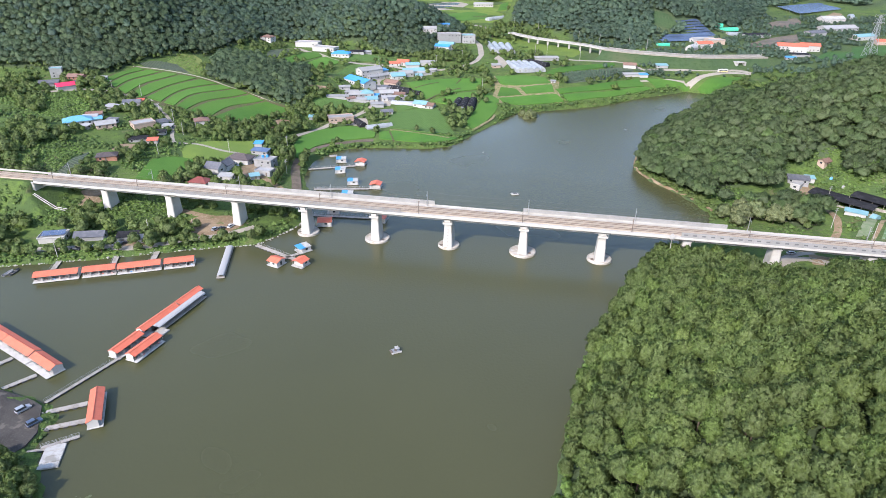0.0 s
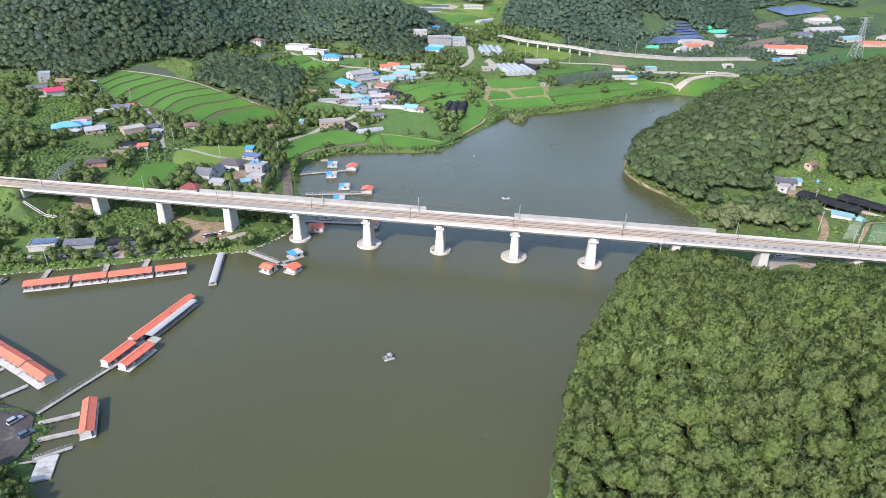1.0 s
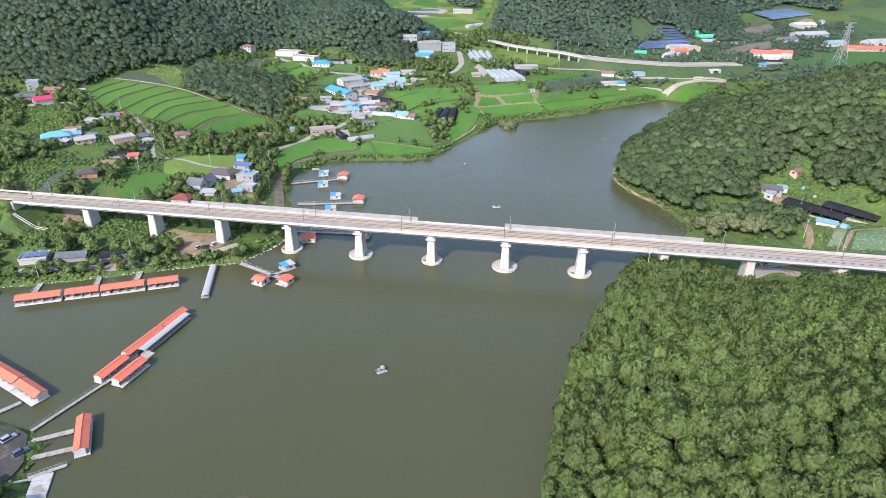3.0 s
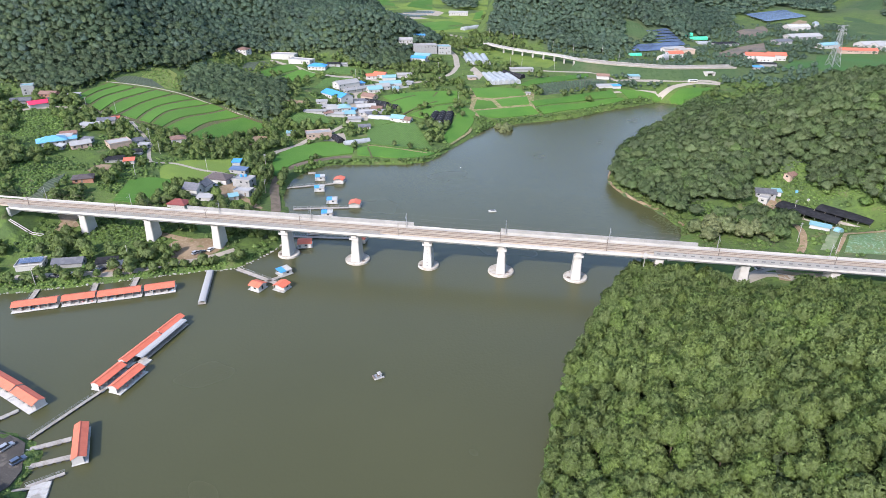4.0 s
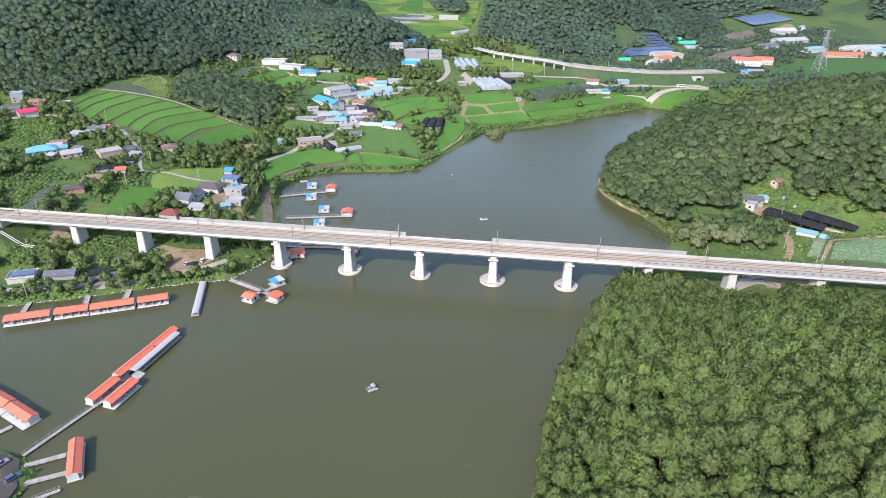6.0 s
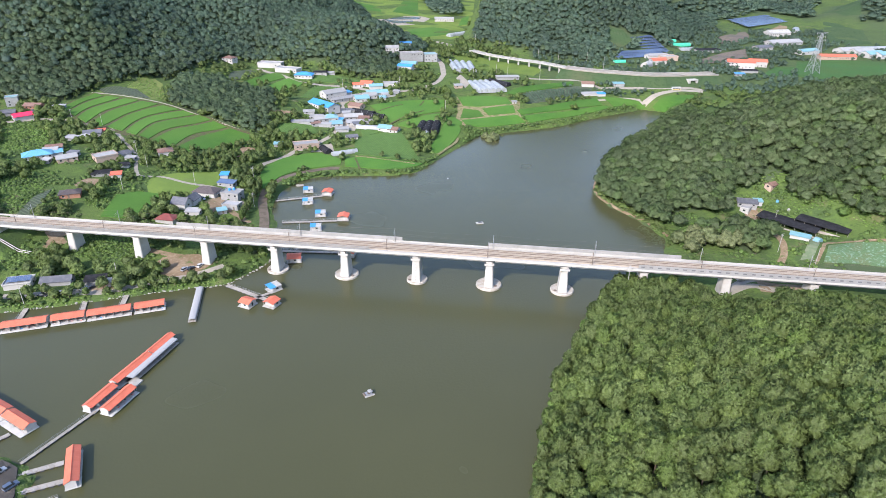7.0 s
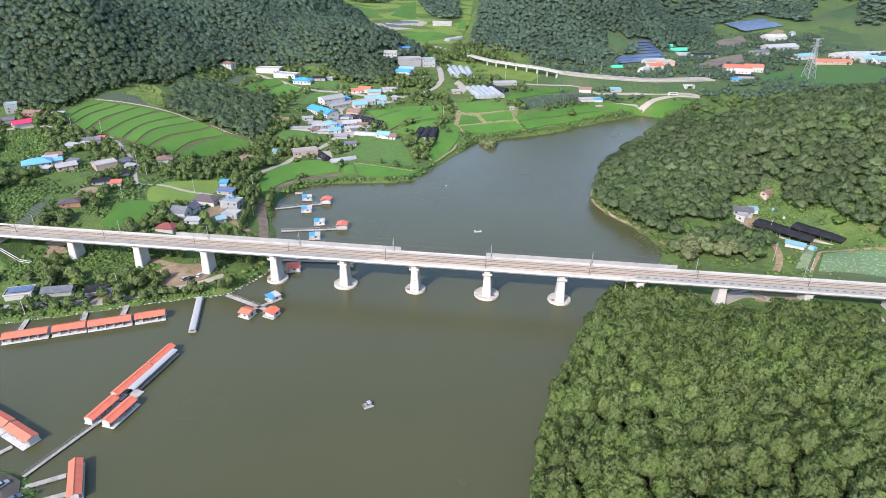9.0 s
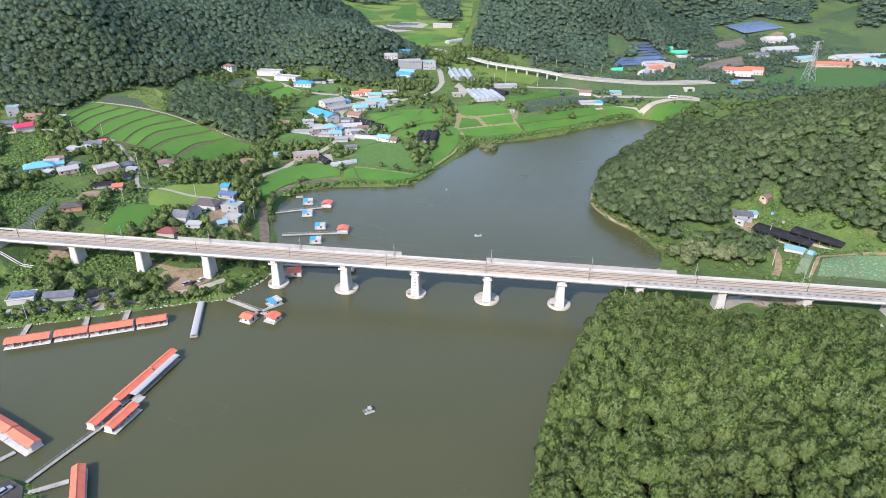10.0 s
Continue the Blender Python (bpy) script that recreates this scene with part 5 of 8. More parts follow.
def raft_cabin(x, y, yaw, w, d, roof, half=False, label=""):
    """A single fishing hut on its raft; half: the roof covers only a part, the rest is a white flat top."""
    ob = thing("raft_cabin", x, y, 0, yaw, label, "fishing cabin", "fishing cabins on the lake")
    part("deck", box(B(), -w / 2 - 0.5, w / 2 + 0.5, -d / 2 - 0.5, d / 2 + 0.5, 0.2, 0.48), "white_plastic", ob)
    for k in (-1, 0, 1):
        part("float", box(B(), -w / 2, w / 2, k * d * 0.36 - 0.5, k * d * 0.36 + 0.5, -0.4, 0.2, 0.05), "float", ob)
    part("wall", box(B(), -w * 0.3, w / 2, -d / 2, d / 2, 0.48, 2.6), "white_wall", ob)
    part("window", box(B(), 0.0, 1.2, -d / 2 - 0.03, -d / 2 + 0.02, 1.2, 2.1), "window", ob)
    part("door", box(B(), w / 2 - 0.02, w / 2 + 0.03, -0.5, 0.5, 0.48, 2.3), "window", ob)
    for xx, yy in ((-w / 2, -d / 2), (-w / 2, d / 2)):
        part("post", bar(B(), (xx, yy, 0.48), (xx, yy, 2.6), 0.05, 4), "white_plastic", ob)
    part("railing", bar(bar(B(), (-w / 2, -d / 2, 1.3), (-w / 2, d / 2, 1.3), 0.03, 4), (-w / 2, -d / 2, 1.3), (-w * 0.3, -d / 2, 1.3), 0.03, 4), "white_plastic", ob)
    if half:
        for a, b, m in ((-w / 2 - 0.3, 0.1, roof), (0.1, w / 2 + 0.3, "white_plastic")):
            part("roof", extrude_profile(B(), [(-d / 2 - 0.3, 2.55), (d / 2 + 0.3, 2.75), (d / 2 + 0.3, 2.85), (-d / 2 - 0.3, 2.65)], a, b), m, ob)
    else:
        for s in (-1, 1):
            part("roof_slope", extrude_profile(B(), [(s * (d / 2 + 0.4), 2.5), (0, 3.5), (0, 3.6), (s * (d / 2 + 0.4), 2.6)], -w / 2 - 0.4, w / 2 + 0.4), roof, ob)
        part("gable", extrude_profile(B(), [(-d / 2, 2.6), (d / 2, 2.6), (0, 3.5)], w / 2 - 0.12, w / 2 - 0.02), "white_wall", ob)
    return ob


ORANGE_HUT = "white fishing hut with an orange gable roof on a raft"
BLUE_HUT = "white fishing hut with a half blue flat roof on a raft"
raft_cabin(-74.6, 244.0, -28, 5.4, 5.2, "orange", label=ORANGE_HUT)
raft_cabin(-63.6, 243.6, 62, 5.2, 5.2, "orange", label=ORANGE_HUT)
raft_cabin(-65.4, 257.6, 40, 5.6, 4.8, "blue", True, label=BLUE_HUT)
gangway(-88.6, 262.0, -66.6, 247.6, 2.2, 1)
gangway(-75.0, 247.0, -66.6, 254.0, 1.8, 0)
raft_cabin(-60.4, 287.4, 6, 6.6, 6.2, "orange", label=ORANGE_HUT)
raft_cabin(-32.6, 292.4, 80, 6.0, 6.0, "orange", label=ORANGE_HUT)
raft_cabin(-58.5, 302.0, 5, 5.6, 4.8, "blue", True, label=BLUE_HUT)
gangway(-82.0, 298.6, -36.0, 294.6, 2.0, 1)
raft_cabin(-53.4, 379.4, 80, 6.0, 6.0, "orange", label=ORANGE_HUT)
raft_cabin(-66.6, 384.2, 6, 5.8, 4.6, "blue", True, label=BLUE_HUT)
raft_cabin(-64.2, 364.6, 6, 5.8, 4.6, "blue", True, label=BLUE_HUT)
gangway(-85.0, 368.0, -56.0, 375.6, 2.0, 1)
raft_cabin(-39.6, 339.4, 85, 6.0, 6.0, "orange", label=ORANGE_HUT)
raft_cabin(-53.8, 345.0, 4, 5.8, 4.6, "blue", True, label=BLUE_HUT)
raft_cabin(-54.2, 325.4, 4, 5.8, 4.6, "blue", True, label=BLUE_HUT)
gangway(-75.0, 334.4, -43.0, 336.2, 2.0, 1)
old = thing("work_raft", -76.0, 393.5, 0, 10, "small old grey raft in the bay", "raft")
part("deck_plate", box(B(), 0, 5, 0, 3, 0.1, 0.5, 0.04), "wood", old)
part("float", box(B(), 0.3, 4.7, 0.3, 2.7, -0.4, 0.1), "float", old)


def boat(x, y, yaw, length, width, mat, label, motor=True):
    ob = thing("boat", x, y, 0, yaw, label, "boat")
    bm = B()
    rings = []
    for f, wd, zz in ((-0.5, 0.42, 0.62), (-0.2, 0.5, 0.55), (0.15, 0.48, 0.58), (0.38, 0.3, 0.68), (0.5, 0.04, 0.8)):
        xx, ww = f * length, wd * width
        rings.append([bm.verts.new(p) for p in ((xx, -ww, zz), (xx, -ww * 0.7, -0.25), (xx, ww * 0.7, -0.25), (xx, ww, zz), (xx, ww * 0.86, zz), (xx, ww * 0.6, 0.12), (xx, -ww * 0.6, 0.12), (xx, -ww * 0.86, zz))])
    for a, b in zip(rings, rings[1:]):
        for i in range(8):
            bm.faces.new((a[i], a[(i + 1) % 8], b[(i + 1) % 8], b[i]))
    bm.faces.new(rings[0][::-1]), bm.faces.new(rings[-1])
    part("hull", bm, mat, ob)
    for f in (-0.25, 0.1):
        part("thwart", box(B(), f * length - 0.15, f * length + 0.15, -width * 0.42, width * 0.42, 0.4, 0.48), "wood", ob)
    if motor:
        part("outboard_motor", box(box(B(), -length * 0.5 - 0.35, -length * 0.5, -0.2, 0.2, 0.5, 1.1, 0.05), -length * 0.5 - 0.2, -length * 0.5 - 0.05, -0.08, 0.08, -0.3, 0.5), "dark_steel", ob)
    return ob


boat(-186.4, 234.0, 84, 6.0, 1.9, "float", "narrow dark motor boat tied to the bank")
boat(-188.6, 233.0, 80, 5.6, 1.7, "grey_wall", "narrow grey boat tied to the bank")
feeder = thing("aerator_raft", -16.4, 180.0, 0, 25, "small white floating aerator with dark machinery on the lake", "raft")
for yy in (-1.0, 1.0):
    bm = B()
    bar(bm, (-1.9, yy, 0.1), (1.9, yy, 0.1), 0.38, 10)
    part("pontoon", bm, "white_plastic", feeder)
part("deck_plate", box(B(), -1.3, 1.3, -1.2, 1.2, 0.45, 0.56), "grey_steel", feeder)
part("motor", box(B(), -0.5, 0.5, -0.4, 0.4, 0.56, 1.2, 0.1), "dark_steel", feeder)
part("canopy", box(B(), -0.2, 1.2, -0.9, 0.9, 1.5, 1.58), "white_plastic", feeder)
part("post", bar(bar(B(), (1.0, -0.8, 0.5), (1.0, -0.8, 1.5), 0.04, 4), (1.0, 0.8, 0.5), (1.0, 0.8, 1.5), 0.04, 4), "grey_steel", feeder)
part("paddle_wheel", bar(B(), (-1.6, -0.9, 0.4), (-1.6, 0.9, 0.4), 0.45, 8), "dark_steel", feeder)
far_boat = thing("aerator_raft", 41.2, 331.0, 0, 10, "small white float with dark machinery on the lake", "raft")
for yy in (-0.8, 0.8):
    part("pontoon", bar(B(), (-2.2, yy, 0.15), (2.2, yy, 0.15), 0.4, 8), "white_plastic", far_boat)
part("deck_plate", box(B(), -1.8, 1.8, -1.0, 1.0, 0.5, 0.65), "white_plastic", far_boat)
part("basket", box(B(), -1.0, 1.2, -0.7, 0.7, 0.65, 1.0, 0.15), "float", far_boat)


# loose gear on the docks
def fishing_chair(x, y, yaw):
    ob = thing("fishing_chair", x, y, 0.5, yaw, "dark folding fishing chair on the dock", "chair", "chairs on the docks")
    part("seat", box(B(), -0.28, 0.28, -0.28, 0.28, 0.38, 0.44, 0.03), "dark_steel", ob)
    part("backrest", box(B(), -0.28, 0.28, 0.26, 0.32, 0.44, 0.95, 0.03), "dark_steel", ob)
    for a in (-0.25, 0.25):
        for b in (-0.25, 0.25):
            part("leg", bar(B(), (a, b, 0), (a, b, 0.4), 0.025, 4), "grey_steel", ob)


def cool_box(x, y, yaw, mat, label):
    ob = thing("cool_box", x, y, 0.5, yaw, label, "cool box", "gear on the docks")
    part("body", box(B(), -0.4, 0.4, -0.28, 0.28, 0, 0.42, 0.04), mat, ob)
    part("lid", box(B(), -0.42, 0.42, -0.3, 0.3, 0.43, 0.52, 0.03), "white_plastic", ob)


def along_front(x, y, yaw, u, v):
    c, s = math.cos(radians(yaw)), math.sin(radians(yaw))
    return x + c * u - s * v, y + s * u + c * v


gear = random.Random(9)
for rx, ry, ryaw, length in ((-172.6, 225.0, 15.0, 17.0), (-154.4, 230.0, 15.0, 12.8), (-140.8, 233.3, 15.6, 17.2), (-122.6, 238.4, 15.6, 12.2), (-170.9, 189.3, -31.7, 16.4), (-156.4, 180.3, -31.7, 16.8), (-141.2, 170.9, -33.0, 13.0), (-105.8, 171.9, 70.2, 13.0)):
    u = 1.2
    while u < length - 1:
        x, y = along_front(rx, ry, ryaw, u, gear.uniform(0.4, 1.2))
        if gear.random() < 0.55:
            fishing_chair(x, y, ryaw + gear.uniform(-30, 30))
        else:
            mat, label = gear.choice((("blue", "blue cool box with a white lid on the dock"), ("orange", "orange cool box with a white lid on the dock"), ("white_plastic", "white cool box on the dock")))
            cool_box(x, y, ryaw + gear.uniform(-20, 20), mat, label)
        u += gear.uniform(2.2, 4.2)

# ---- houses and sheds ----
def keep_off(x, y, yaw, w, d, margin=0.9):
    c, s = math.cos(radians(yaw)), math.sin(radians(yaw))
    a, b = w / 2 + margin, d / 2 + margin
    CLEAR.append(np.array([(x + c * u - s * v, y + s * u + c * v) for u, v in ((-a, -b), (a, -b), (a, b), (-a, b))]))
    if y > 290:
        reach = 6 if y > 560 else 3
        TALL_CLEAR.append(np.array([(x - a, y), (x - a, y - b - reach), (x + a, y - b - reach), (x + a, y)]))


def house(x, y, yaw, w, d, h, wall="white_wall", roof="slate", style="gable", label="", floors=1, rise=None, name="house", category="house", doors=True):
    """Walls, roof, and the windows and door of the two sides that face the lake and the lane."""
    z = float(ground(x, y))
    h = h * 0.88
    keep_off(x, y, yaw, w, d)
    ob = thing(name, x, y, z, yaw, label, category)
    part("wall", box(B(), -w / 2, w / 2, -d / 2, d / 2, -2.0, h), wall, ob)
    rise = (d * 0.2 if rise is None else rise)
    o = 0.55
    if style == "gable":
        bm = extrude_profile(B(), [(-d / 2, h - 0.05), (d / 2, h - 0.05), (0, h + rise - 0.1)], -w / 2 + 0.05, w / 2 - 0.05)
        part("gable", bm, wall, ob)
        for s in (-1, 1):
            lip = h - o * rise / (d / 2)
            bm = extrude_profile(B(), [(s * (d / 2 + o), lip), (0, h + rise), (0, h + rise + 0.14), (s * (d / 2 + o), lip + 0.14)], -w / 2 - o, w / 2 + o)
            part("roof_slope", bm, roof, ob)
        part("ridge_cap", extrude_profile(B(), [(-0.25, h + rise + 0.08), (0, h + rise + 0.25), (0.25, h + rise + 0.08)], -w / 2 - o, w / 2 + o), roof, ob)
    elif style == "hip":
        bm = B()
        a, b = w / 2 + o, d / 2 + o
        r = max(0.2, a - b)
        low = [bm.verts.new(p) for p in ((-a, -b, h - 0.1), (a, -b, h - 0.1), (a, b, h - 0.1), (-a, b, h - 0.1))]
        e = [bm.verts.new((v.co.x, v.co.y, h + 0.06)) for v in low]
        t = [bm.verts.new((-r, 0, h + rise)), bm.verts.new((r, 0, h + rise))]
        bm.faces.new(low[::-1])
        for i in range(4):
            bm.faces.new((low[i], low[(i + 1) % 4], e[(i + 1) % 4], e[i]))
        bm.faces.new((e[0], e[1], t[1], t[0])), bm.faces.new((e[1], e[2], t[1])), bm.faces.new((e[2], e[3], t[0], t[1])), bm.faces.new((e[3], e[0], t[0]))
        part("roof", bm, roof, ob)
        part("ridge_cap", bar(B(), (-r, 0, h + rise), (r, 0, h + rise), 0.14, 5), roof, ob)
    elif style == "flat":
        part("roof", box(B(), -w / 2 - 0.25, w / 2 + 0.25, -d / 2 - 0.25, d / 2 + 0.25, h, h + 0.22), roof, ob)
        for a, b, c, e in ((-w / 2 - 0.25, w / 2 + 0.25, -d / 2 - 0.25, -d / 2 - 0.05), (-w / 2 - 0.25, w / 2 + 0.25, d / 2 + 0.05, d / 2 + 0.25), (-w / 2 - 0.25, -w / 2 - 0.05, -d / 2 - 0.05, d / 2 + 0.05), (w / 2 + 0.05, w / 2 + 0.25, -d / 2 - 0.05, d / 2 + 0.05)):
            part("parapet", box(B(), a, b, c, e, h + 0.22, h + 0.75), wall, ob)
    else:
        part("roof", extrude_profile(B(), [(-d / 2 - o, h - 0.2), (d / 2 + o, h + rise * 0.7), (d / 2 + o, h + rise * 0.7 + 0.14), (-d / 2 - o, h - 0.06)], -w / 2 - o, w / 2 + o), roof, ob)
    per = h / floors
    n = max(1, int(w / 3.4))
    for f in range(floors):
        zc = f * per + per * 0.55
        for k in range(n):
            xc = -w / 2 + w * (k + 0.5) / n + 0.5 * math.sin(3.1 * k + x)
            if math.sin(12.9 * k + 7.7 * f + 3.3 * x) > 0.25 or (name == "shed" and k % 2):
                continue
            if f == 0 and k == n // 2 and doors:
                dr = part("door", box(B(), xc - 0.5, xc + 0.5, -d / 2 - 0.05, -d / 2 + 0.03, 0, 2.05), "dark_steel", ob)
                continue
            win = part("window", box(B(), xc - 0.6, xc + 0.6, -d / 2 - 0.05, -d / 2 + 0.03, zc - 0.5, zc + 0.5), "window", ob)
            part("sill", box(B(), xc - 0.7, xc + 0.7, -d / 2 - 0.16, -d / 2, zc - 0.65, zc - 0.57), "white_wall", win)
        for s in (-1, 1):
            a, b = sorted((s * (w / 2 + 0.05), s * (w / 2 - 0.03)))
            part("window", box(B(), a, b, -0.7, 0.7, zc - 0.5, zc + 0.5), "window", ob)
    return ob


def shed(x, y, yaw, w, d, h, roof, label, wall="grey_wall", style="shed", rise=0.7):
    return house(x, y, yaw, w, d, h, wall, roof, style, label, 1, rise, "shed", "shed")


def tunnel(x, y, yaw, length, width, h, mat, label, name="greenhouse", z=None):
    z = float(ground(x, y)) if z is None else z
    keep_off(x, y, yaw, length, width, 0.5)
    ob = thing(name, x, y, z, yaw, label, "greenhouse", "greenhouse tunnels in the valley")
    prof = [(width / 2 * math.cos(a), 0.5 + (h - 0.5) * math.sin(a)) for a in np.linspace(math.pi, 0, 11)]
    prof = [(-width / 2, -0.8)] + prof + [(width / 2, -0.8)]
    n = max(2, int(length / 5))
    for k in range(n):
        part("film", extrude_profile(B(), prof, -length / 2 + length * k / n + 0.04, -length / 2 + length * (k + 1) / n - 0.04), mat, ob)
    arc = [(yy * 1.015, zz * 1.015 if zz > 0 else zz) for yy, zz in prof]
    for k in range(n + 1):
        xx = -length / 2 + length * k / n
        bm = B()
        a = [bm.verts.new((xx - 0.05, *p)) for p in arc]
        b = [bm.verts.new((xx + 0.05, *p)) for p in arc]
        for u in range(len(arc) - 1):
            bm.faces.new((a[u], a[u + 1], b[u + 1], b[u]))
        part("hoop", bm, "grey_steel", ob)
    part("door", box(B(), -length / 2 - 0.05, -length / 2 + 0.05, -0.8, 0.8, 0, 2.0), "pale_roof", ob)
    return ob


# western hamlet
house(-298.5, 490, 42, 13, 9, 3.4, "grey_wall", "magenta", "gable", "white house with a crimson sheet roof")
house(-300, 511, -4, 13, 8, 5.6, "brick_wall", "brown", "gable", "two-storey brick house with a brown roof", 2)
house(-326, 528, 24, 9, 8, 8, "grey_wall", "cyan", "flat", "three-storey grey house with a greenish roof", 3)
house(-316, 499, 20, 14, 9, 3, "grey_wall", "slate", "gable", "low farmhouse with a dark blue-grey roof")
house(-248.5, 411, 30, 17, 11, 3.2, "white_wall", "sky_blue", "hip", "low house under a light blue hipped sheet roof", 1, 2.6)
shed(-239.5, 418, 30, 7, 6, 2.8, "sky_blue", "light blue lean-to beside the blue roofed house", "white_wall")
shed(-245, 421, 20, 9, 6, 3, "pale_roof", "low shed with a pale patched roof")
house(-229, 409, 36, 12, 8, 3.2, "tan_wall", "pale_roof", "gable", "low house with a pale grey roof and turquoise front")
house(-245, 427, 20, 10, 6, 3, "white_wall", "brown", "gable", "small white house with a reddish roof edge")
house(-207, 416, 40, 14, 10, 4, "tan_wall", "pale_roof", "flat", "long pinkish house with a white flat roof")
shed(-200, 425, 40, 11, 7, 3, "slate", "dark grey barn behind the long house")
house(-236, 465, 15, 12, 8, 3, "grey_wall", "slate", "gable", "old farmhouse with a dark patched roof")
shed(-233, 470, 15, 7, 6, 2.8, "orange", "small shed with an orange-red roof")
shed(-245, 451, -20, 9, 6, 2.6, "pale_roof", "low grey shed among trees")
shed(-285, 519, 0, 9, 5, 2.6, "pale_roof", "low grey shed below the wood")
house(-173, 433, 25, 9.5, 9, 5.4, "white_wall", "brown", "hip", "two-storey white house with a brown hipped roof", 2)
house(-200, 351, 18, 11, 8, 2.8, "brick_wall", "dark_brown", "hip", "old brick house with a dark patched hipped roof")
shed(-188, 386, 15, 6, 5, 2.6, "orange", "small hut with an orange roof", "white_wall")
shed(-198, 388, 15, 11, 6, 2.4, "black_net", "dark netted shed beside the plot")
shed(-191, 405, 5, 7, 4, 2.3, "black_net", "small black and white tent shed", "white_wall")
house(-135, 346, -15, 9, 7.5, 4.2, "white_wall", "slate", "gable", "white house with a grey gabled roof", 1, 2.6)
house(-131, 353, 75, 8, 6.5, 4.0, "white_wall", "slate", "gable", "white side wing with a dark gabled roof", 1, 2.4)
house(-137, 327, -12, 10.5, 7.5, 2.6, "white_wall", "red", "hip", "low house with a brick-red hipped roof", 1, 2.2)
house(-127, 370, -15, 15, 10, 3.2, "white_wall", "dark_brown", "hip", "large white house with a dark brown hipped roof", 1, 2.6)
shed(-126, 338, -5, 8, 5, 2.6, "pale_roof", "small white shed by the courtyard", "white_wall")
house(-110, 364, -15, 11.5, 8, 5.6, "grey_wall", "pale_roof", "flat", "two-storey pale house with glazed terraces", 2)
house(-107, 350, -15, 10, 6, 3, "grey_wall", "pale_roof", "flat", "low grey porch building below the white house")
shed(-123, 397, 0, 5, 5, 4.2, "blue", "small blue tank house", "grey_wall")
shed(-119, 386, -15, 11, 5, 3.4, "solar", "carport with a dark solar roof")
# houses and sheds of the valley village
house(-80, 471, 17, 19, 9, 3.8, "tan_wall", "pale_roof", "flat", "long low tan house with a pale flat roof")
tunnel(-64, 463, -60, 13, 6, 3.2, "black_net", "short tunnel under black shade net")
tunnel(-49, 457, 25, 20, 5, 2.6, "film", "low film greenhouse near the paddies")
house(-75, 555, -48, 30, 13, 5.4, "white_wall", "blue", "gable", "long hall with a bright blue sheet roof", 1, 2.4, "hall", "hall")
house(-71, 595, 35, 22, 13, 6.5, "white_wall", "pale_roof", "gable", "white hall with a pale gabled roof", 2, 2.2, "hall", "hall")
shed(-58, 587, 35, 30, 7, 3.4, "pale_roof", "long grey shed beside the halls")
shed(-61, 603, 35, 12, 8, 4, "blue", "shed with a blue roof behind the halls")
house(-44, 586, 20, 13, 11, 3.6, "white_wall", "cyan", "gable", "white workshop with a pale turquoise roof")
house(-37, 596, 20, 13, 10, 3.6, "white_wall", "pale_roof", "gable", "white workshop with a pale roof")
house(-30, 605, 12, 20, 10, 3.4, "grey_wall", "cyan", "gable", "grey workshop with a faded turquoise roof")
shed(-19, 600, 25, 12, 8, 3, "pale_roof", "patched pale shed at the field edge", "white_wall")
house(-47, 565, -30, 13, 9, 3.6, "tan_wall", "brown", "gable", "tan house with a brown roof")
tunnel(-40, 551, -35, 24, 7, 3.4, "black_net", "long tunnel under black shade net")
tunnel(-31, 542, -25, 22, 6, 3.0, "black_net", "long tunnel under black shade net")
house(-67, 530, 15, 12, 10, 3.8, "white_wall", "cyan", "hip", "house with a pale green hipped roof", 1, 2.4)
house(-75, 526, 15, 11, 8, 3, "grey_wall", "pale_roof", "gable", "grey farmhouse with a patched roof")
house(-61, 518, 10, 10, 7, 2.8, "white_wall", "cyan", "shed", "low shop with a turquoise roof")
house(-48, 537, 10, 16, 9, 3.4, "grey_wall", "pale_roof", "gable", "grey barn with a pale roof")
house(-46, 522, 10, 13, 6, 2.8, "white_wall", "pale_roof", "shed", "white lean-to at the village street")
house(-38, 532, -10, 9, 7, 3, "tan_wall", "brown", "gable", "small tan house with a brown roof")
tunnel(-34, 513, -12, 20, 6, 2.8, "film", "film greenhouse at the crop field")
house(-19, 509, -20, 11, 9, 3.4, "white_wall", "cyan", "gable", "white house with a turquoise roof at the paddies")
house(-12, 505, -20, 8, 8, 3.0, "white_wall", "brown", "gable", "white house with a brown roof at the paddies")
house(-46, 490, 15, 9, 6, 3, "white_wall", "slate", "gable", "small white house beside the fields")
shed(-89, 517, 3, 18, 4, 2.4, "pale_roof", "long low grey shed")
shed(-86, 537, 8, 9, 5, 2.6, "pale_roof", "low grey farm shed")
shed(-79, 530, 0, 11, 6, 2.6, "pale_roof", "low pale shed by the hall")
shed(-101, 470, 5, 6, 5, 2.6, "cyan", "small turquoise field hut")
house(-150, 707, -8, 26, 12, 5.2, "white_wall", "pale_roof", "flat", "long beige building with wide openings", 1)
house(-127, 682, -22, 26, 11, 4.4, "white_wall", "pale_roof", "flat", "beige wing of the long building", 1)
house(-107, 660, -5, 18, 12, 3.6, "white_wall", "blue", "hip", "low hall with a bright blue hipped roof", 1, 2.4)
shed(-92, 672, 0, 14, 7, 3, "black_net", "dark shed under the wood")
shed(-82, 676, 8, 9, 5, 2.6, "pale_roof", "pale shed under the wood")
house(-41, 635, -15, 12, 9, 3.6, "white_wall", "orange", "gable", "white house with an orange roof", 1)
house(-50, 632, 10, 10, 7, 3.0, "white_wall", "orange", "gable", "white house with a pale orange roof", 1)
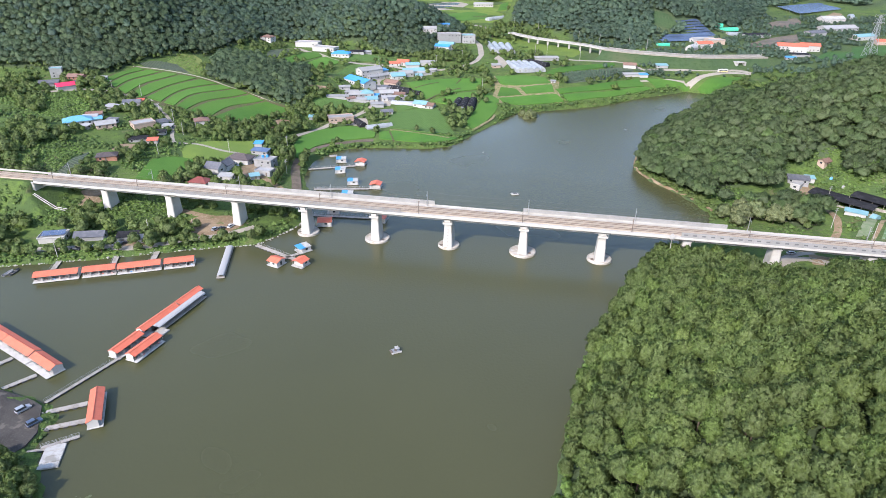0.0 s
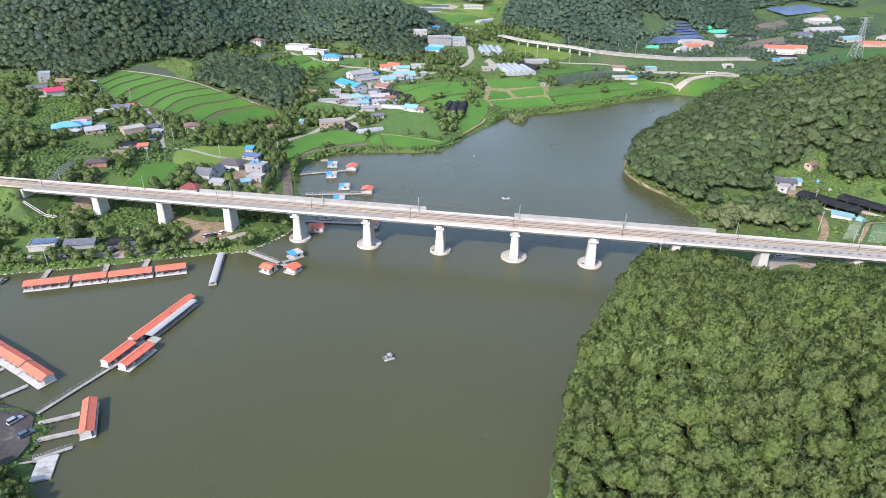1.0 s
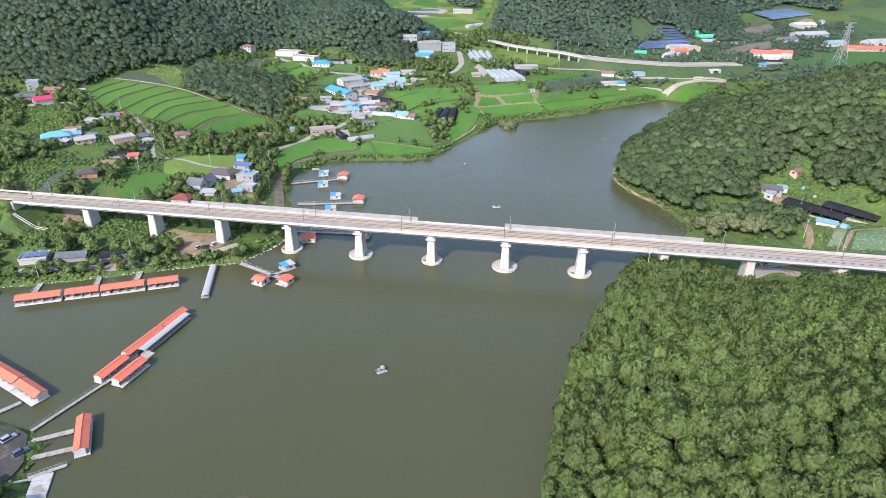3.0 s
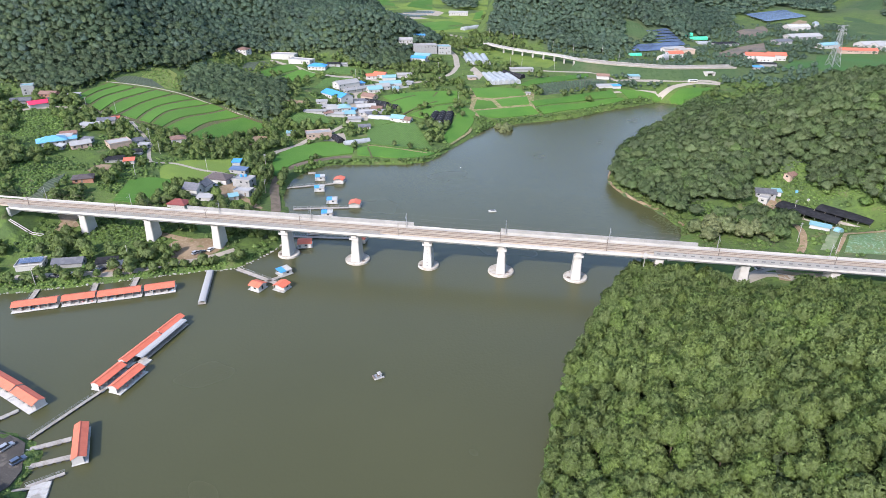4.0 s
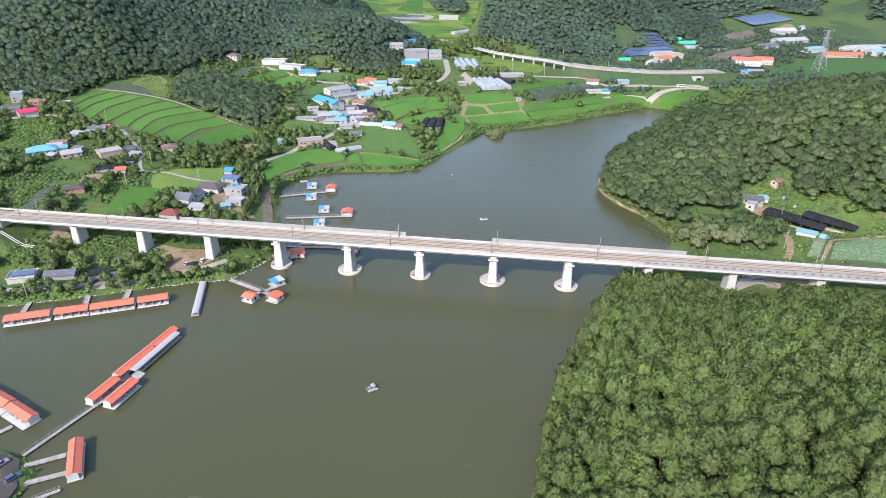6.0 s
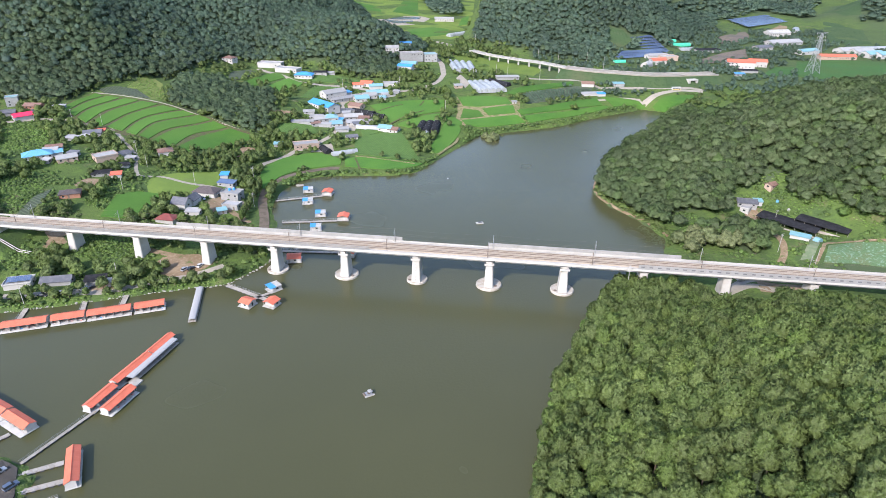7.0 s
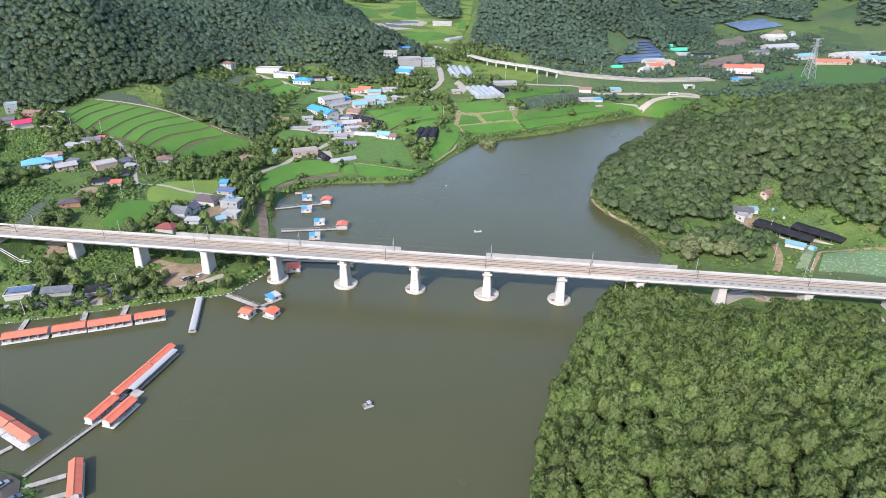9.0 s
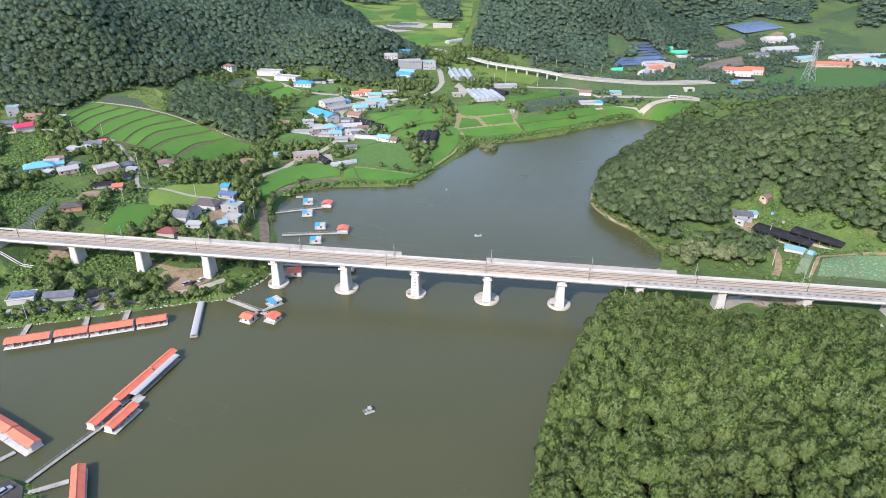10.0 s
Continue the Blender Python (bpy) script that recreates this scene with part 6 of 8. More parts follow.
house(-32, 627, 10, 13, 8, 3.2, "white_wall", "cyan", "gable", "white house with a pale turquoise roof", 1)
house(-17, 634, 5, 14, 7, 3.2, "white_wall", "pale_roof", "gable", "low white farmhouse on the lane", 1)
house(-2, 690, -18, 16, 10, 6.4, "white_wall", "blue", "gable", "two-storey white house with blue roofs", 2, 1.6)
house(2, 705, -18, 17, 9, 7.0, "white_wall", "cyan", "gable", "two-storey white house with a turquoise roof", 2, 1.6)
house(4, 735, 12, 27, 12, 8.5, "grey_wall", "pale_roof", "flat", "large grey flat-roofed factory", 2, None, "factory", "factory")
house(26, 740, 12, 15, 12, 9.5, "grey_wall", "cyan", "flat", "grey factory wing with a blue roof", 2, None, "factory", "factory")
house(-18, 744, 8, 16, 10, 4, "white_wall", "pale_roof", "gable", "white house at the edge of the wood", 1)
shed(-2, 769, 0, 14, 8, 3.4, "blue", "blue roofed shed in the side valley")
house(-195, 711, -20, 13, 10, 5, "white_wall", "brown", "hip", "beige villa with a brown roof", 2)
shed(-70, 515, -2, 10, 4, 2.8, "pale_roof", "small patched shed in the crowded village")
shed(-59, 529, -20, 6, 4, 2.8, "blue", "small patched shed in the crowded village")
shed(-55, 548, 7, 7, 4, 2.8, "pale_roof", "small patched shed in the crowded village")
shed(-42, 519, 18, 10, 5, 2.8, "slate", "small patched shed in the crowded village")
shed(-55, 506, 8, 10, 6, 2.8, "pale_roof", "small patched shed in the crowded village")
shed(-78, 516, 22, 7, 5, 2.8, "brown", "small patched shed in the crowded village")
shed(-35, 524, 16, 9, 4, 2.8, "pale_roof", "small patched shed in the crowded village")
shed(-52, 555, -1, 8, 5, 2.8, "slate", "small patched shed in the crowded village")
shed(-24, 590, 5, 6, 6, 2.8, "cyan", "small patched shed in the crowded village")
shed(-11, 607, -20, 6, 4, 2.8, "pale_roof", "small patched shed in the crowded village")
shed(-239, 403, -10, 5, 4, 2.6, "pale_roof", "small patched shed beside a farmhouse")
shed(-229, 419, -10, 7, 4, 2.6, "slate", "small patched shed beside a farmhouse")
shed(-238, 457, -20, 7, 4, 2.6, "pale_roof", "small patched shed beside a farmhouse")
shed(-192, 420, -10, 7, 4, 2.6, "pale_roof", "small patched shed beside a farmhouse")
shed(-296, 503, 0, 5, 5, 2.6, "slate", "small patched shed beside a farmhouse")
shed(-311, 505, 26, 5, 4, 2.6, "pale_roof", "small patched shed beside a farmhouse")
shed(-122, 368, -10, 5, 4, 2.6, "pale_roof", "small patched shed beside a farmhouse")
shed(-111, 342, 24, 5, 4, 2.6, "cyan", "small patched shed beside a farmhouse")
# greenhouses of the valley
tunnel(51.8, 711.2, 95, 57, 6.6, 3.6, "film", "long grey film greenhouse tunnel")
tunnel(58.5, 710.5, 94, 54, 6.6, 3.6, "film", "long grey film greenhouse tunnel")
tunnel(65.2, 709.8, 93, 51, 6.6, 3.6, "film", "long grey film greenhouse tunnel")
tunnel(71.9, 709.0, 91, 48, 6.6, 3.6, "film", "long grey film greenhouse tunnel")
tunnel(68.8, 628.6, 101, 42, 6.2, 3.8, "film", "pale film greenhouse tunnel in a block")
tunnel(74.3, 628.8, 101, 42, 6.2, 3.8, "film", "pale film greenhouse tunnel in a block")
tunnel(79.8, 629.0, 101, 42, 6.2, 3.8, "film", "pale film greenhouse tunnel in a block")
tunnel(85.3, 629.2, 101, 42, 6.2, 3.8, "film", "pale film greenhouse tunnel in a block")
tunnel(90.8, 629.4, 101, 42, 6.2, 3.8, "film", "pale film greenhouse tunnel in a block")
tunnel(10.4, 510.9, 79, 28, 7.0, 3.6, "black_net", "barrel tunnel under black shade net")
tunnel(16.6, 510.9, 80, 29, 7.0, 3.6, "black_net", "barrel tunnel under black shade net")
tunnel(22.8, 510.9, 82, 29, 7.0, 3.6, "black_net", "barrel tunnel under black shade net")
tunnel(14.5, 497.0, 75, 9, 6.0, 3.0, "film", "short white tunnel between black ones")
tunnel(70, 912, 45, 34, 8, 4, "film", "film greenhouse in the side valley")
house(60, 1040, -5, 30, 10, 5, "white_wall", "pale_roof", "gable", "white farm hall in the side valley", 1)
shed(105, 657, 5, 24, 7, 3, "pale_roof", "grey sheds beside the greenhouses")
tunnel(94, 639, -50, 26, 8, 4, "black_net", "black netted tunnel beside the greenhouses")
shed(51, 629, 10, 8, 6, 3, "pale_roof", "small hut by the greenhouses", "tan_wall")
house(185, 634, -10, 12, 8, 3.4, "white_wall", "brown", "gable", "farmhouse with a brown-red roof by the orchard", 1)
shed(183, 606, 5, 22, 5, 2.6, "pale_roof", "long white shed at the lane", "white_wall")
shed(191, 605, 5, 8, 5, 2.6, "blue", "small blue shed at the lane", "white_wall")
shed(217, 634, 0, 11, 7, 3, "cyan", "small shed with a turquoise roof")
shed(100, 577, 0, 4, 3, 2.2, "pale_roof", "tiny white hut on the bund", "white_wall")
# far side of the valley
house(384, 713, -14, 30, 14, 7.5, "white_wall", "orange", "gable", "large white hall with an orange roof", 2, 2.4, "hall", "hall")
house(409, 722, -14, 20, 12, 7, "white_wall", "orange", "gable", "white hall with an orange roof", 2, 2.2, "hall", "hall")
shed(381, 689, -10, 22, 7, 3, "black_net", "dark netted shed beside the halls")
shed(365, 674, -10, 10, 6, 3, "blue", "blue shed beside the halls")
house(295, 734, 10, 18, 10, 5.5, "white_wall", "orange", "gable", "white factory house with an orange roof", 2)
house(312, 747, 10, 20, 12, 6, "tan_wall", "pale_roof", "flat", "tan flat-roofed factory building", 2)
house(303, 761, 15, 28, 9, 4.5, "white_wall", "pale_roof", "gable", "long white factory hall", 1)
tunnel(275, 715, 50, 16, 9, 6, "white_plastic", "white dome hall at the factory")
tunnel(343, 823, 10, 14, 6, 3, "green_net", "tunnel under green tarpaulin")
tunnel(356, 820, 10, 26, 7, 3.4, "green_net", "tunnel under green tarpaulin")
tunnel(250, 737, 10, 14, 6, 3, "green_net", "tunnel under green tarpaulin")
tunnel(359, 808, 10, 18, 7, 3.4, "film", "film greenhouse below the wood")
shed(384, 799, 12, 32, 12, 4, "black_net", "large black netted barn")
house(546, 928, 8, 34, 16, 6, "white_wall", "white_plastic", "gable", "tall white tent hall", 1, 3.5, "hall", "hall")
shed(516, 858, 15, 52, 18, 5, "pale_roof", "large grey cattle barn", "grey_wall", "gable", 3)
shed(468, 821, 15, 24, 12, 4, "slate", "dark grey timber barn", "grey_wall", "gable", 2)
tunnel(597, 966, 60, 40, 10, 4, "film", "pale blue film greenhouse")
house(530, 760, -6, 44, 10, 4.5, "tan_wall", "orange", "gable", "long low peach-coloured building with an orange roof", 1)
shed(510, 791, 20, 30, 14, 4.5, "cyan", "wide shed with turquoise roof", "white_wall", "gable", 2)
shed(573, 803, 15, 34, 16, 5, "pale_roof", "long grey greenhouse hall", "white_wall", "gable", 3)
shed(585, 793, 15, 30, 14, 5, "pale_roof", "long grey greenhouse hall", "white_wall", "gable", 3)
shed(586, 774, 15, 26, 14, 5, "cyan", "pale blue greenhouse hall", "white_wall", "gable", 3)
shed(599, 770, 15, 26, 14, 5, "cyan", "pale blue greenhouse hall", "white_wall", "gable", 3)
tunnel(630, 824, 5, 60, 10, 4, "film", "long pale film greenhouse")
# farm east of the lake
house(202.5, 332.5, 48, 7, 5, 2.8, "white_wall", "pale_roof", "flat", "small white farmhouse with a flat roof")
shed(205.2, 338.0, -16, 11, 8, 2.9, "slate", "farm shed with a blue-grey roof", "grey_wall", "gable", 1.4)
shed(212.6, 338.4, -12, 4.5, 4, 2.6, "cyan", "small turquoise roofed hut", "white_wall")
shed(224, 347.5, 28, 6, 4.5, 2.4, "brown", "small brown hut in a clearing", "tan_wall", "gable", 1.2)
shed(213.5, 293.6, -36, 9.5, 3.6, 2.6, "cyan", "small white shed with a pale blue roof", "white_wall")
tunnel(222, 290.5, -62, 3, 5, 2.4, "cyan", "small arch under faded turquoise sheet")



# ---- solar panels ----
def solar_table(x, y, z, yaw, cols, rows, label, pitch=18, cell=2.0, name="solar_array"):
    ob = thing(name, x, y, z, yaw, label, "solar panel", "solar panels")
    c, s = math.cos(radians(pitch)), math.sin(radians(pitch))
    base = None
    for i in range(cols):
        for j in range(rows):
            if base is None:
                bm = box(B(), 0.03 * cell, cell * 0.97, 0.03 * cell, cell * 0.57, 0, 0.05)
                pane = base = part("panel", bm, "solar", ob)
            else:
                pane = new("panel", base.data)
                pane.parent = ob
            pane.matrix_basis = Matrix.Translation((i * cell - cols * cell / 2, j * cell * 0.6 * c, 0.8 + j * cell * 0.6 * s)) @ pose(0, 0, 0, pitch)
    for i in range(0, cols + 1, 3):
        xx = i * cell - cols * cell / 2
        part("post", bar(B(), (xx, 0.1, -1.5), (xx, 0.1, 0.8), 0.06, 4), "grey_steel", ob)
        part("post", bar(B(), (xx, rows * cell * 0.6 * c - 0.1, -1.5), (xx, rows * cell * 0.6 * c - 0.1, 0.8 + rows * cell * 0.6 * s - 0.05), 0.06, 4), "grey_steel", ob)
    return ob


def solar_field(corner, along, back, rows, length, label, cells, pitch):
    """Rows of tables side by side on sloping ground."""
    for r in range(rows):
        p = Vector(corner) + Vector(along) * 0.5 + Vector(back) * (r / rows)
        yaw = math.degrees(math.atan2(along[1], along[0]))
        n = max(4, int(length / 3.2))
        solar_table(p.x, p.y, float(ground(p.x, p.y)) + 0.6, yaw, n, cells, label, pitch, 3.2)
    a, b = Vector(corner), Vector(corner) + Vector(along)
    CLEAR.append(np.array([a, b, b + Vector(back), a + Vector(back)])[:, :2])


solar_field((252, 750), (64, 18), (10, 22), 3, 64, "rows of dark blue ground solar panels", 4, 12)
solar_field((297, 775), (34, 12), (-16, 32), 7, 36, "rows of dark blue ground solar panels", 4, 12)
solar_field((530, 985), (112, 78), (6, 78), 6, 130, "rows of pale blue ground solar panels", 6, 5)


# ---- vehicles ----
def car(x, y, yaw, paint, label, van=False):
    z = float(ground(x, y)) + 0.18
    ob = thing("car", x, y, z, yaw, label, "car", "parked cars")
    L, W, H = (4.4, 1.8, 1.65) if van else (4.5, 1.8, 1.45)
    belt = 0.85 if not van else 0.95
    prof = [(-L / 2 + 0.05, 0.3), (-L / 2, 0.5), (-L / 2 + 0.03, belt - 0.12), (-L / 2 + 0.14, belt), (L / 2 - 1.15, belt), (L / 2 - 0.3, belt - 0.14), (L / 2 - 0.06, belt - 0.3), (L / 2, 0.5), (L / 2 - 0.06, 0.3)]
    bm = B()
    rows = []
    for yy, tuck in ((-W / 2, 0.12), (-W / 2 + 0.14, 0.0), (W / 2 - 0.14, 0.0), (W / 2, 0.12)):
        rows.append([bm.verts.new((px * (1 - tuck * 0.25), yy, pz - (tuck * 0.6 if pz > 0.6 else 0))) for px, pz in prof])
    for a, b in zip(rows, rows[1:]):
        for i in range(len(prof)):
            bm.faces.new((a[i], a[(i + 1) % len(prof)], b[(i + 1) % len(prof)], b[i]))
    bm.faces.new(rows[0][::-1]), bm.faces.new(rows[-1])
    part("body", bm, paint, ob)
    front, rear = (L / 2 - 1.2, -L / 2 + 0.1) if van else (L / 2 - 1.3, -L / 2 + 0.4)
    bm = B()
    low = [bm.verts.new(p) for p in ((rear, -W / 2 + 0.06, belt), (front, -W / 2 + 0.06, belt), (front, W / 2 - 0.06, belt), (rear, W / 2 - 0.06, belt))]
    top = [bm.verts.new(p) for p in ((rear + 0.3, -W / 2 + 0.25, H), (front - 0.75, -W / 2 + 0.25, H), (front - 0.75, W / 2 - 0.25, H), (rear + 0.3, W / 2 - 0.25, H))]
    bm.faces.new(top)
    for i in range(4):
        bm.faces.new((low[i], low[(i + 1) % 4], top[(i + 1) % 4], top[i]))
    part("glasshouse", bm, "window", ob, "dark car glazing")
    part("roof_panel", box(B(), rear + 0.25, front - 0.7, -W / 2 + 0.2, W / 2 - 0.2, H - 0.04, H + 0.06), paint, ob)
    for px in (-L / 2 + 0.85, L / 2 - 0.9):
        for py in (-W / 2 + 0.1, W / 2 - 0.1):
            wheel = part("wheel", bar(B(), (px, py - 0.11, 0.15), (px, py + 0.11, 0.15), 0.33, 12), "rubber", ob)
            part("rim", bar(B(), (px, py - 0.12, 0.15), (px, py + 0.12, 0.15), 0.18, 10), "grey_steel", wheel)
    for py in (-0.65, 0.65):
        part("headlight", box(B(), L / 2 - 0.1, L / 2 + 0.02, py - 0.2, py + 0.2, 0.55, 0.68), "white_plastic", ob)
        part("tail_light", box(B(), -L / 2 - 0.02, -L / 2 + 0.05, py - 0.15, py + 0.15, 0.6, 0.8), "red", ob)
    return ob


car(-128.4, 145.9, 57, "car_silver", "silver estate car parked by the lake", True)
car(-121.6, 140.2, 54, "car_blue", "blue-grey minivan parked by the lake", True)
car(-152.4, 257.2, 65, "car_white", "white car parked on the bank")
car(-149.6, 257.8, 65, "car_dark", "black car parked on the bank")
car(-112.2, 275.4, 60, "car_silver", "silver car parked under the bridge")
car(-109.2, 275.8, 60, "car_dark", "dark car parked under the bridge")
car(-105.6, 278.6, 70, "car_white", "white car parked beside a bridge pier")
car(-127.4, 360.6, -40, "car_silver", "silver car in a house courtyard")
car(-168.4, 251.6, 5, "car_dark", "dark car on the lakeside lane")
car(-161.0, 253.0, 8, "car_silver", "grey car on the lakeside lane")
car(221.0, 697.0, 10, "car_white", "white van on the far highway", True)
car(240.0, 690.0, -170, "car_white", "white car on the far highway")
car(255.0, 686.0, 10, "car_white", "white car on the far highway")


def bus(x, y, yaw, label):
    z = float(ground(x, y)) + 0.2
    ob = thing("bus", x, y, z, yaw, label, "bus")
    part("body", box(B(), -4.6, 4.6, -1.2, 1.2, 0.35, 2.95, 0.08), "car_white", ob)
    part("stripe", box(B(), -4.58, 4.58, -1.23, 1.23, 0.5, 0.95), "yellow_paint", ob, "yellow band along the side")
    for k in range(6):
        part("window", box(B(), -4.2 + 1.4 * k, -3.0 + 1.4 * k, -1.22, 1.22, 1.5, 2.4), "window", ob)
    part("windscreen", box(B(), 4.5, 4.62, -1.0, 1.0, 1.3, 2.5), "window", ob)
    for px in (-2.8, 2.9):
        for py in (-1.1, 1.1):
            part("wheel", bar(B(), (px, py - 0.13, 0.3), (px, py + 0.13, 0.3), 0.48, 12), "rubber", ob)
    return ob


bus(274, 622.5, 6, "small white and yellow bus on the lakeside road")
car(198, 686, -28, "car_white", "white van on the far road", True)
car(228, 690, -12, "car_silver", "silver car on the far highway")


def water_tank(x, y, z, mat, label):
    ob = thing("water_tank", x, y, z, 0, label, "water tank")
    bm = B()
    bar(bm, (0, 0, 0), (0, 0, 1.3), 0.85, 14, 0.8)
    bar(bm, (0, 0, 1.3), (0, 0, 1.55), 0.8, 14, 0.3)
    part("tank", bm, mat, ob)
    part("lid", bar(B(), (0, 0, 1.55), (0, 0, 1.66), 0.28, 10), "white_plastic", ob)
    return ob


water_tank(-112, 366, float(ground(-110, 364)) + 5.6 * 0.88 + 0.22, "blue", "bright blue water tank on the flat house roof")
water_tank(-109.4, 366.6, float(ground(-110, 364)) + 5.6 * 0.88 + 0.22, "blue", "bright blue water tank on the flat house roof")
water_tank(223.8, 336.6, float(ground(223.8, 336.6)) - 0.1, "sky_blue", "turquoise blue tank in the weedy clearing")
water_tank(226.1, 327.4, float(ground(226.1, 327.4)) - 0.1, "white_plastic", "white plastic tank behind the netted shed")
float_mark = thing("buoy", 27.0, 407.0, 0, 0, "small round white buoy on the far water", "buoy")
part("ball", bar(bar(B(), (0, 0, -0.25), (0, 0, 0.25), 0.3, 10, 0.42), (0, 0, 0.25), (0, 0, 0.5), 0.42, 10, 0.15), "white_plastic", float_mark)


# ---- poles and pylon ----
def utility_pole(x, y, height=9.0, arms=1, z=None, tilt=0):
    z = float(ground(x, y)) if z is None else z
    ob = thing("utility_pole", x, y, z, 20, "tall grey concrete utility pole with a crossarm", "pole", "utility poles")
    part("post", bar(B(), (0, 0, -0.5), (tilt, 0, height), 0.17, 7, 0.11), "concrete", ob)
    for k in range(arms):
        zz = height - 0.5 - 0.9 * k
        part("crossarm", box(B(), tilt - 1.0, tilt + 1.0, -0.06, 0.06, zz, zz + 0.12), "grey_steel", ob)
        for xx in (-0.85, 0.0, 0.85):
            part("insulator", bar(B(), (tilt + xx, 0, zz + 0.12), (tilt + xx, 0, zz + 0.42), 0.07, 5), "white_plastic", ob)
    return ob


for px, py, hh, arms in ((-174, 246, 11, 0), (-140, 265, 10, 0), (-123, 275, 6, 0), (-208, 446, 10, 1), (-192, 431, 11, 2), (-177, 408, 9, 0), (-239, 488, 10, 0), (-263, 492, 10, 1), (-138, 382, 9, 0), (-105, 400, 9, 2), (-95, 354, 9, 2), (-176, 365, 9, 0), (-8, 621, 12, 1), (18, 654, 10, 1), (34, 558, 10, 0)):
    utility_pole(px, py, hh, arms)
for px, py, hh, arms in ((69, 658, 11, 0), (94, 665, 12, 0), (106, 663, 12, 0), (139, 655, 12, 0), (209, 731, 13, 1), (221, 703, 13, 1), (89, 836, 12, 0), (116, 807, 12, 0), (213, 318, 9, 2), (196, 283, 11, 2), (209, 270, 10, 0), (329, 664, 11, 1), (157, 758, 12, 0), (178, 742, 12, 0), (-60, 580, 22, 0)):
    utility_pole(px, py, hh, arms)


def pylon(x, y, height):
    z = float(ground(x, y))
    ob = thing("power_pylon", x, y, z, 15, "tall pale steel lattice power pylon behind the hill", "pylon")
    half = lambda f: 4.6 * (1 - f) ** 1.25 + 0.75
    levels = [0, 0.17, 0.32, 0.45, 0.56, 0.66, 0.75, 0.83, 0.91, 1.0]
    for sx, sy in ((-1, -1), (1, -1), (1, 1), (-1, 1)):
        bm = B()
        for a, b in zip(levels, levels[1:]):
            bar(bm, (sx * half(a), sy * half(a), a * height), (sx * half(b), sy * half(b), b * height), 0.22, 4)
        part("leg", bm, "grey_steel", ob)
    for a, b in zip(levels, levels[1:]):
        p, q = half(a), half(b)
        ring = [(-1, -1), (1, -1), (1, 1), (-1, 1)]
        for (ax, ay), (bx, by) in zip(ring, ring[1:] + ring[:1]):
            part("brace", bar(B(), (ax * p, ay * p, a * height), (bx * q, by * q, b * height), 0.13, 3), "grey_steel", ob)
            part("brace", bar(B(), (bx * p, by * p, a * height), (ax * q, ay * q, b * height), 0.13, 3), "grey_steel", ob)
            part("girt", bar(B(), (ax * q, ay * q, b * height), (bx * q, by * q, b * height), 0.12, 3), "grey_steel", ob)
    for f, reach in ((0.82, 7.0), (0.91, 5.6), (1.0, 7.5)):
        for s in (-1, 1):
            bm = B()
            for sy in (-0.7, 0.7):
                bar(bm, (s * 0.8, sy, f * height), (s * reach, 0, f * height + 0.4), 0.13, 3)
                bar(bm, (s * 0.8, sy, f * height - 1.6), (s * reach, 0, f * height + 0.4), 0.13, 3)
            part("crossarm", bm, "grey_steel", ob)
            part("insulator", bar(B(), (s * reach, 0, f * height + 0.3), (s * reach, 0, f * height - 1.8), 0.16, 5), "white_plastic", ob)
    return ob


pylon(455, 686, 43)


# ---- far railway on its viaduct ----
viaduct = thing("far_viaduct", 0, 0, 0, 0, "pale concrete viaduct along the foot of the wooded hill", "viaduct")
line = resample([(78, 775), (100, 744), (127, 721), (150, 704), (172, 680), (198, 664), (226, 655), (262, 648), (330, 660)], 46)
for i in range(45):
    (ax, ay), (bx, by) = line[i], line[i + 1]
    z = 28.5 - 5.0 * i / 45
    a, b = Vector((ax, ay, z)), Vector((bx, by, z - 0.11))
    d = (b - a).normalized()
    side = Vector((-d.y, d.x, 0)) * (3.4 if i < 20 else 7.0)
    bm = B()
    low = [bm.verts.new(p - Vector((0, 0, 1.2))) for p in (a - side, b - side, b + side, a + side)]
    top = [bm.verts.new(p) for p in (a - side, b - side, b + side, a + side)]
    bm.faces.new(low[::-1]), bm.faces.new(top)
    for k in range(4):
        bm.faces.new((low[k], low[(k + 1) % 4], top[(k + 1) % 4], top[k]))
    part("deck_span", bm, "concrete" if i < 20 else "road", viaduct)
    for s in (-1, 1):
        part("parapet", bar(B(), a + side * 0.97 * s + Vector((0, 0, 0.4)), b + side * 0.97 * s + Vector((0, 0, 0.4)), 0.25, 4), "concrete", viaduct)
    if 4 < i < 20 and i % 2:
        g = float(ground(ax, ay))
        if g < z - 1.5:
            part("pier", box(B(), ax - 0.7, ax + 0.7, ay - 2.2, ay + 2.2, g - 1, z - 1.1), "concrete", viaduct)
fill_x, fill_y, fill_z = [], [], []
for i in range(20, 46):
    q = line[min(i + 1, 45)] - line[i - 1]
    q = np.array((-q[1], q[0])) / np.hypot(*q)
    z = 28.5 - 5.0 * i / 45
    offs = np.array((-22, -14, -7.6, 7.6, 14, 22.0))
    fx, fy = line[i][0] + q[0] * offs, line[i][1] + q[1] * offs
    fill_x.append(fx), fill_y.append(fy)
    fill_z.append(np.maximum(z - 1.0 - 0.7 * np.clip(np.abs(offs) - 7.6, 0, 30), ground(fx, fy) - 0.6))
    TALL_CLEAR.append(np.array([line[i] - 14, line[i] + (14, -26), line[i] + 14, line[i] + (-14, 14)], float))
tagged(grid_mesh("highway_embankment", np.array(fill_x), np.array(fill_y), np.array(fill_z), M["far_meadow"]), "green grassed bank below the far highway", "embankment", kind="structure")
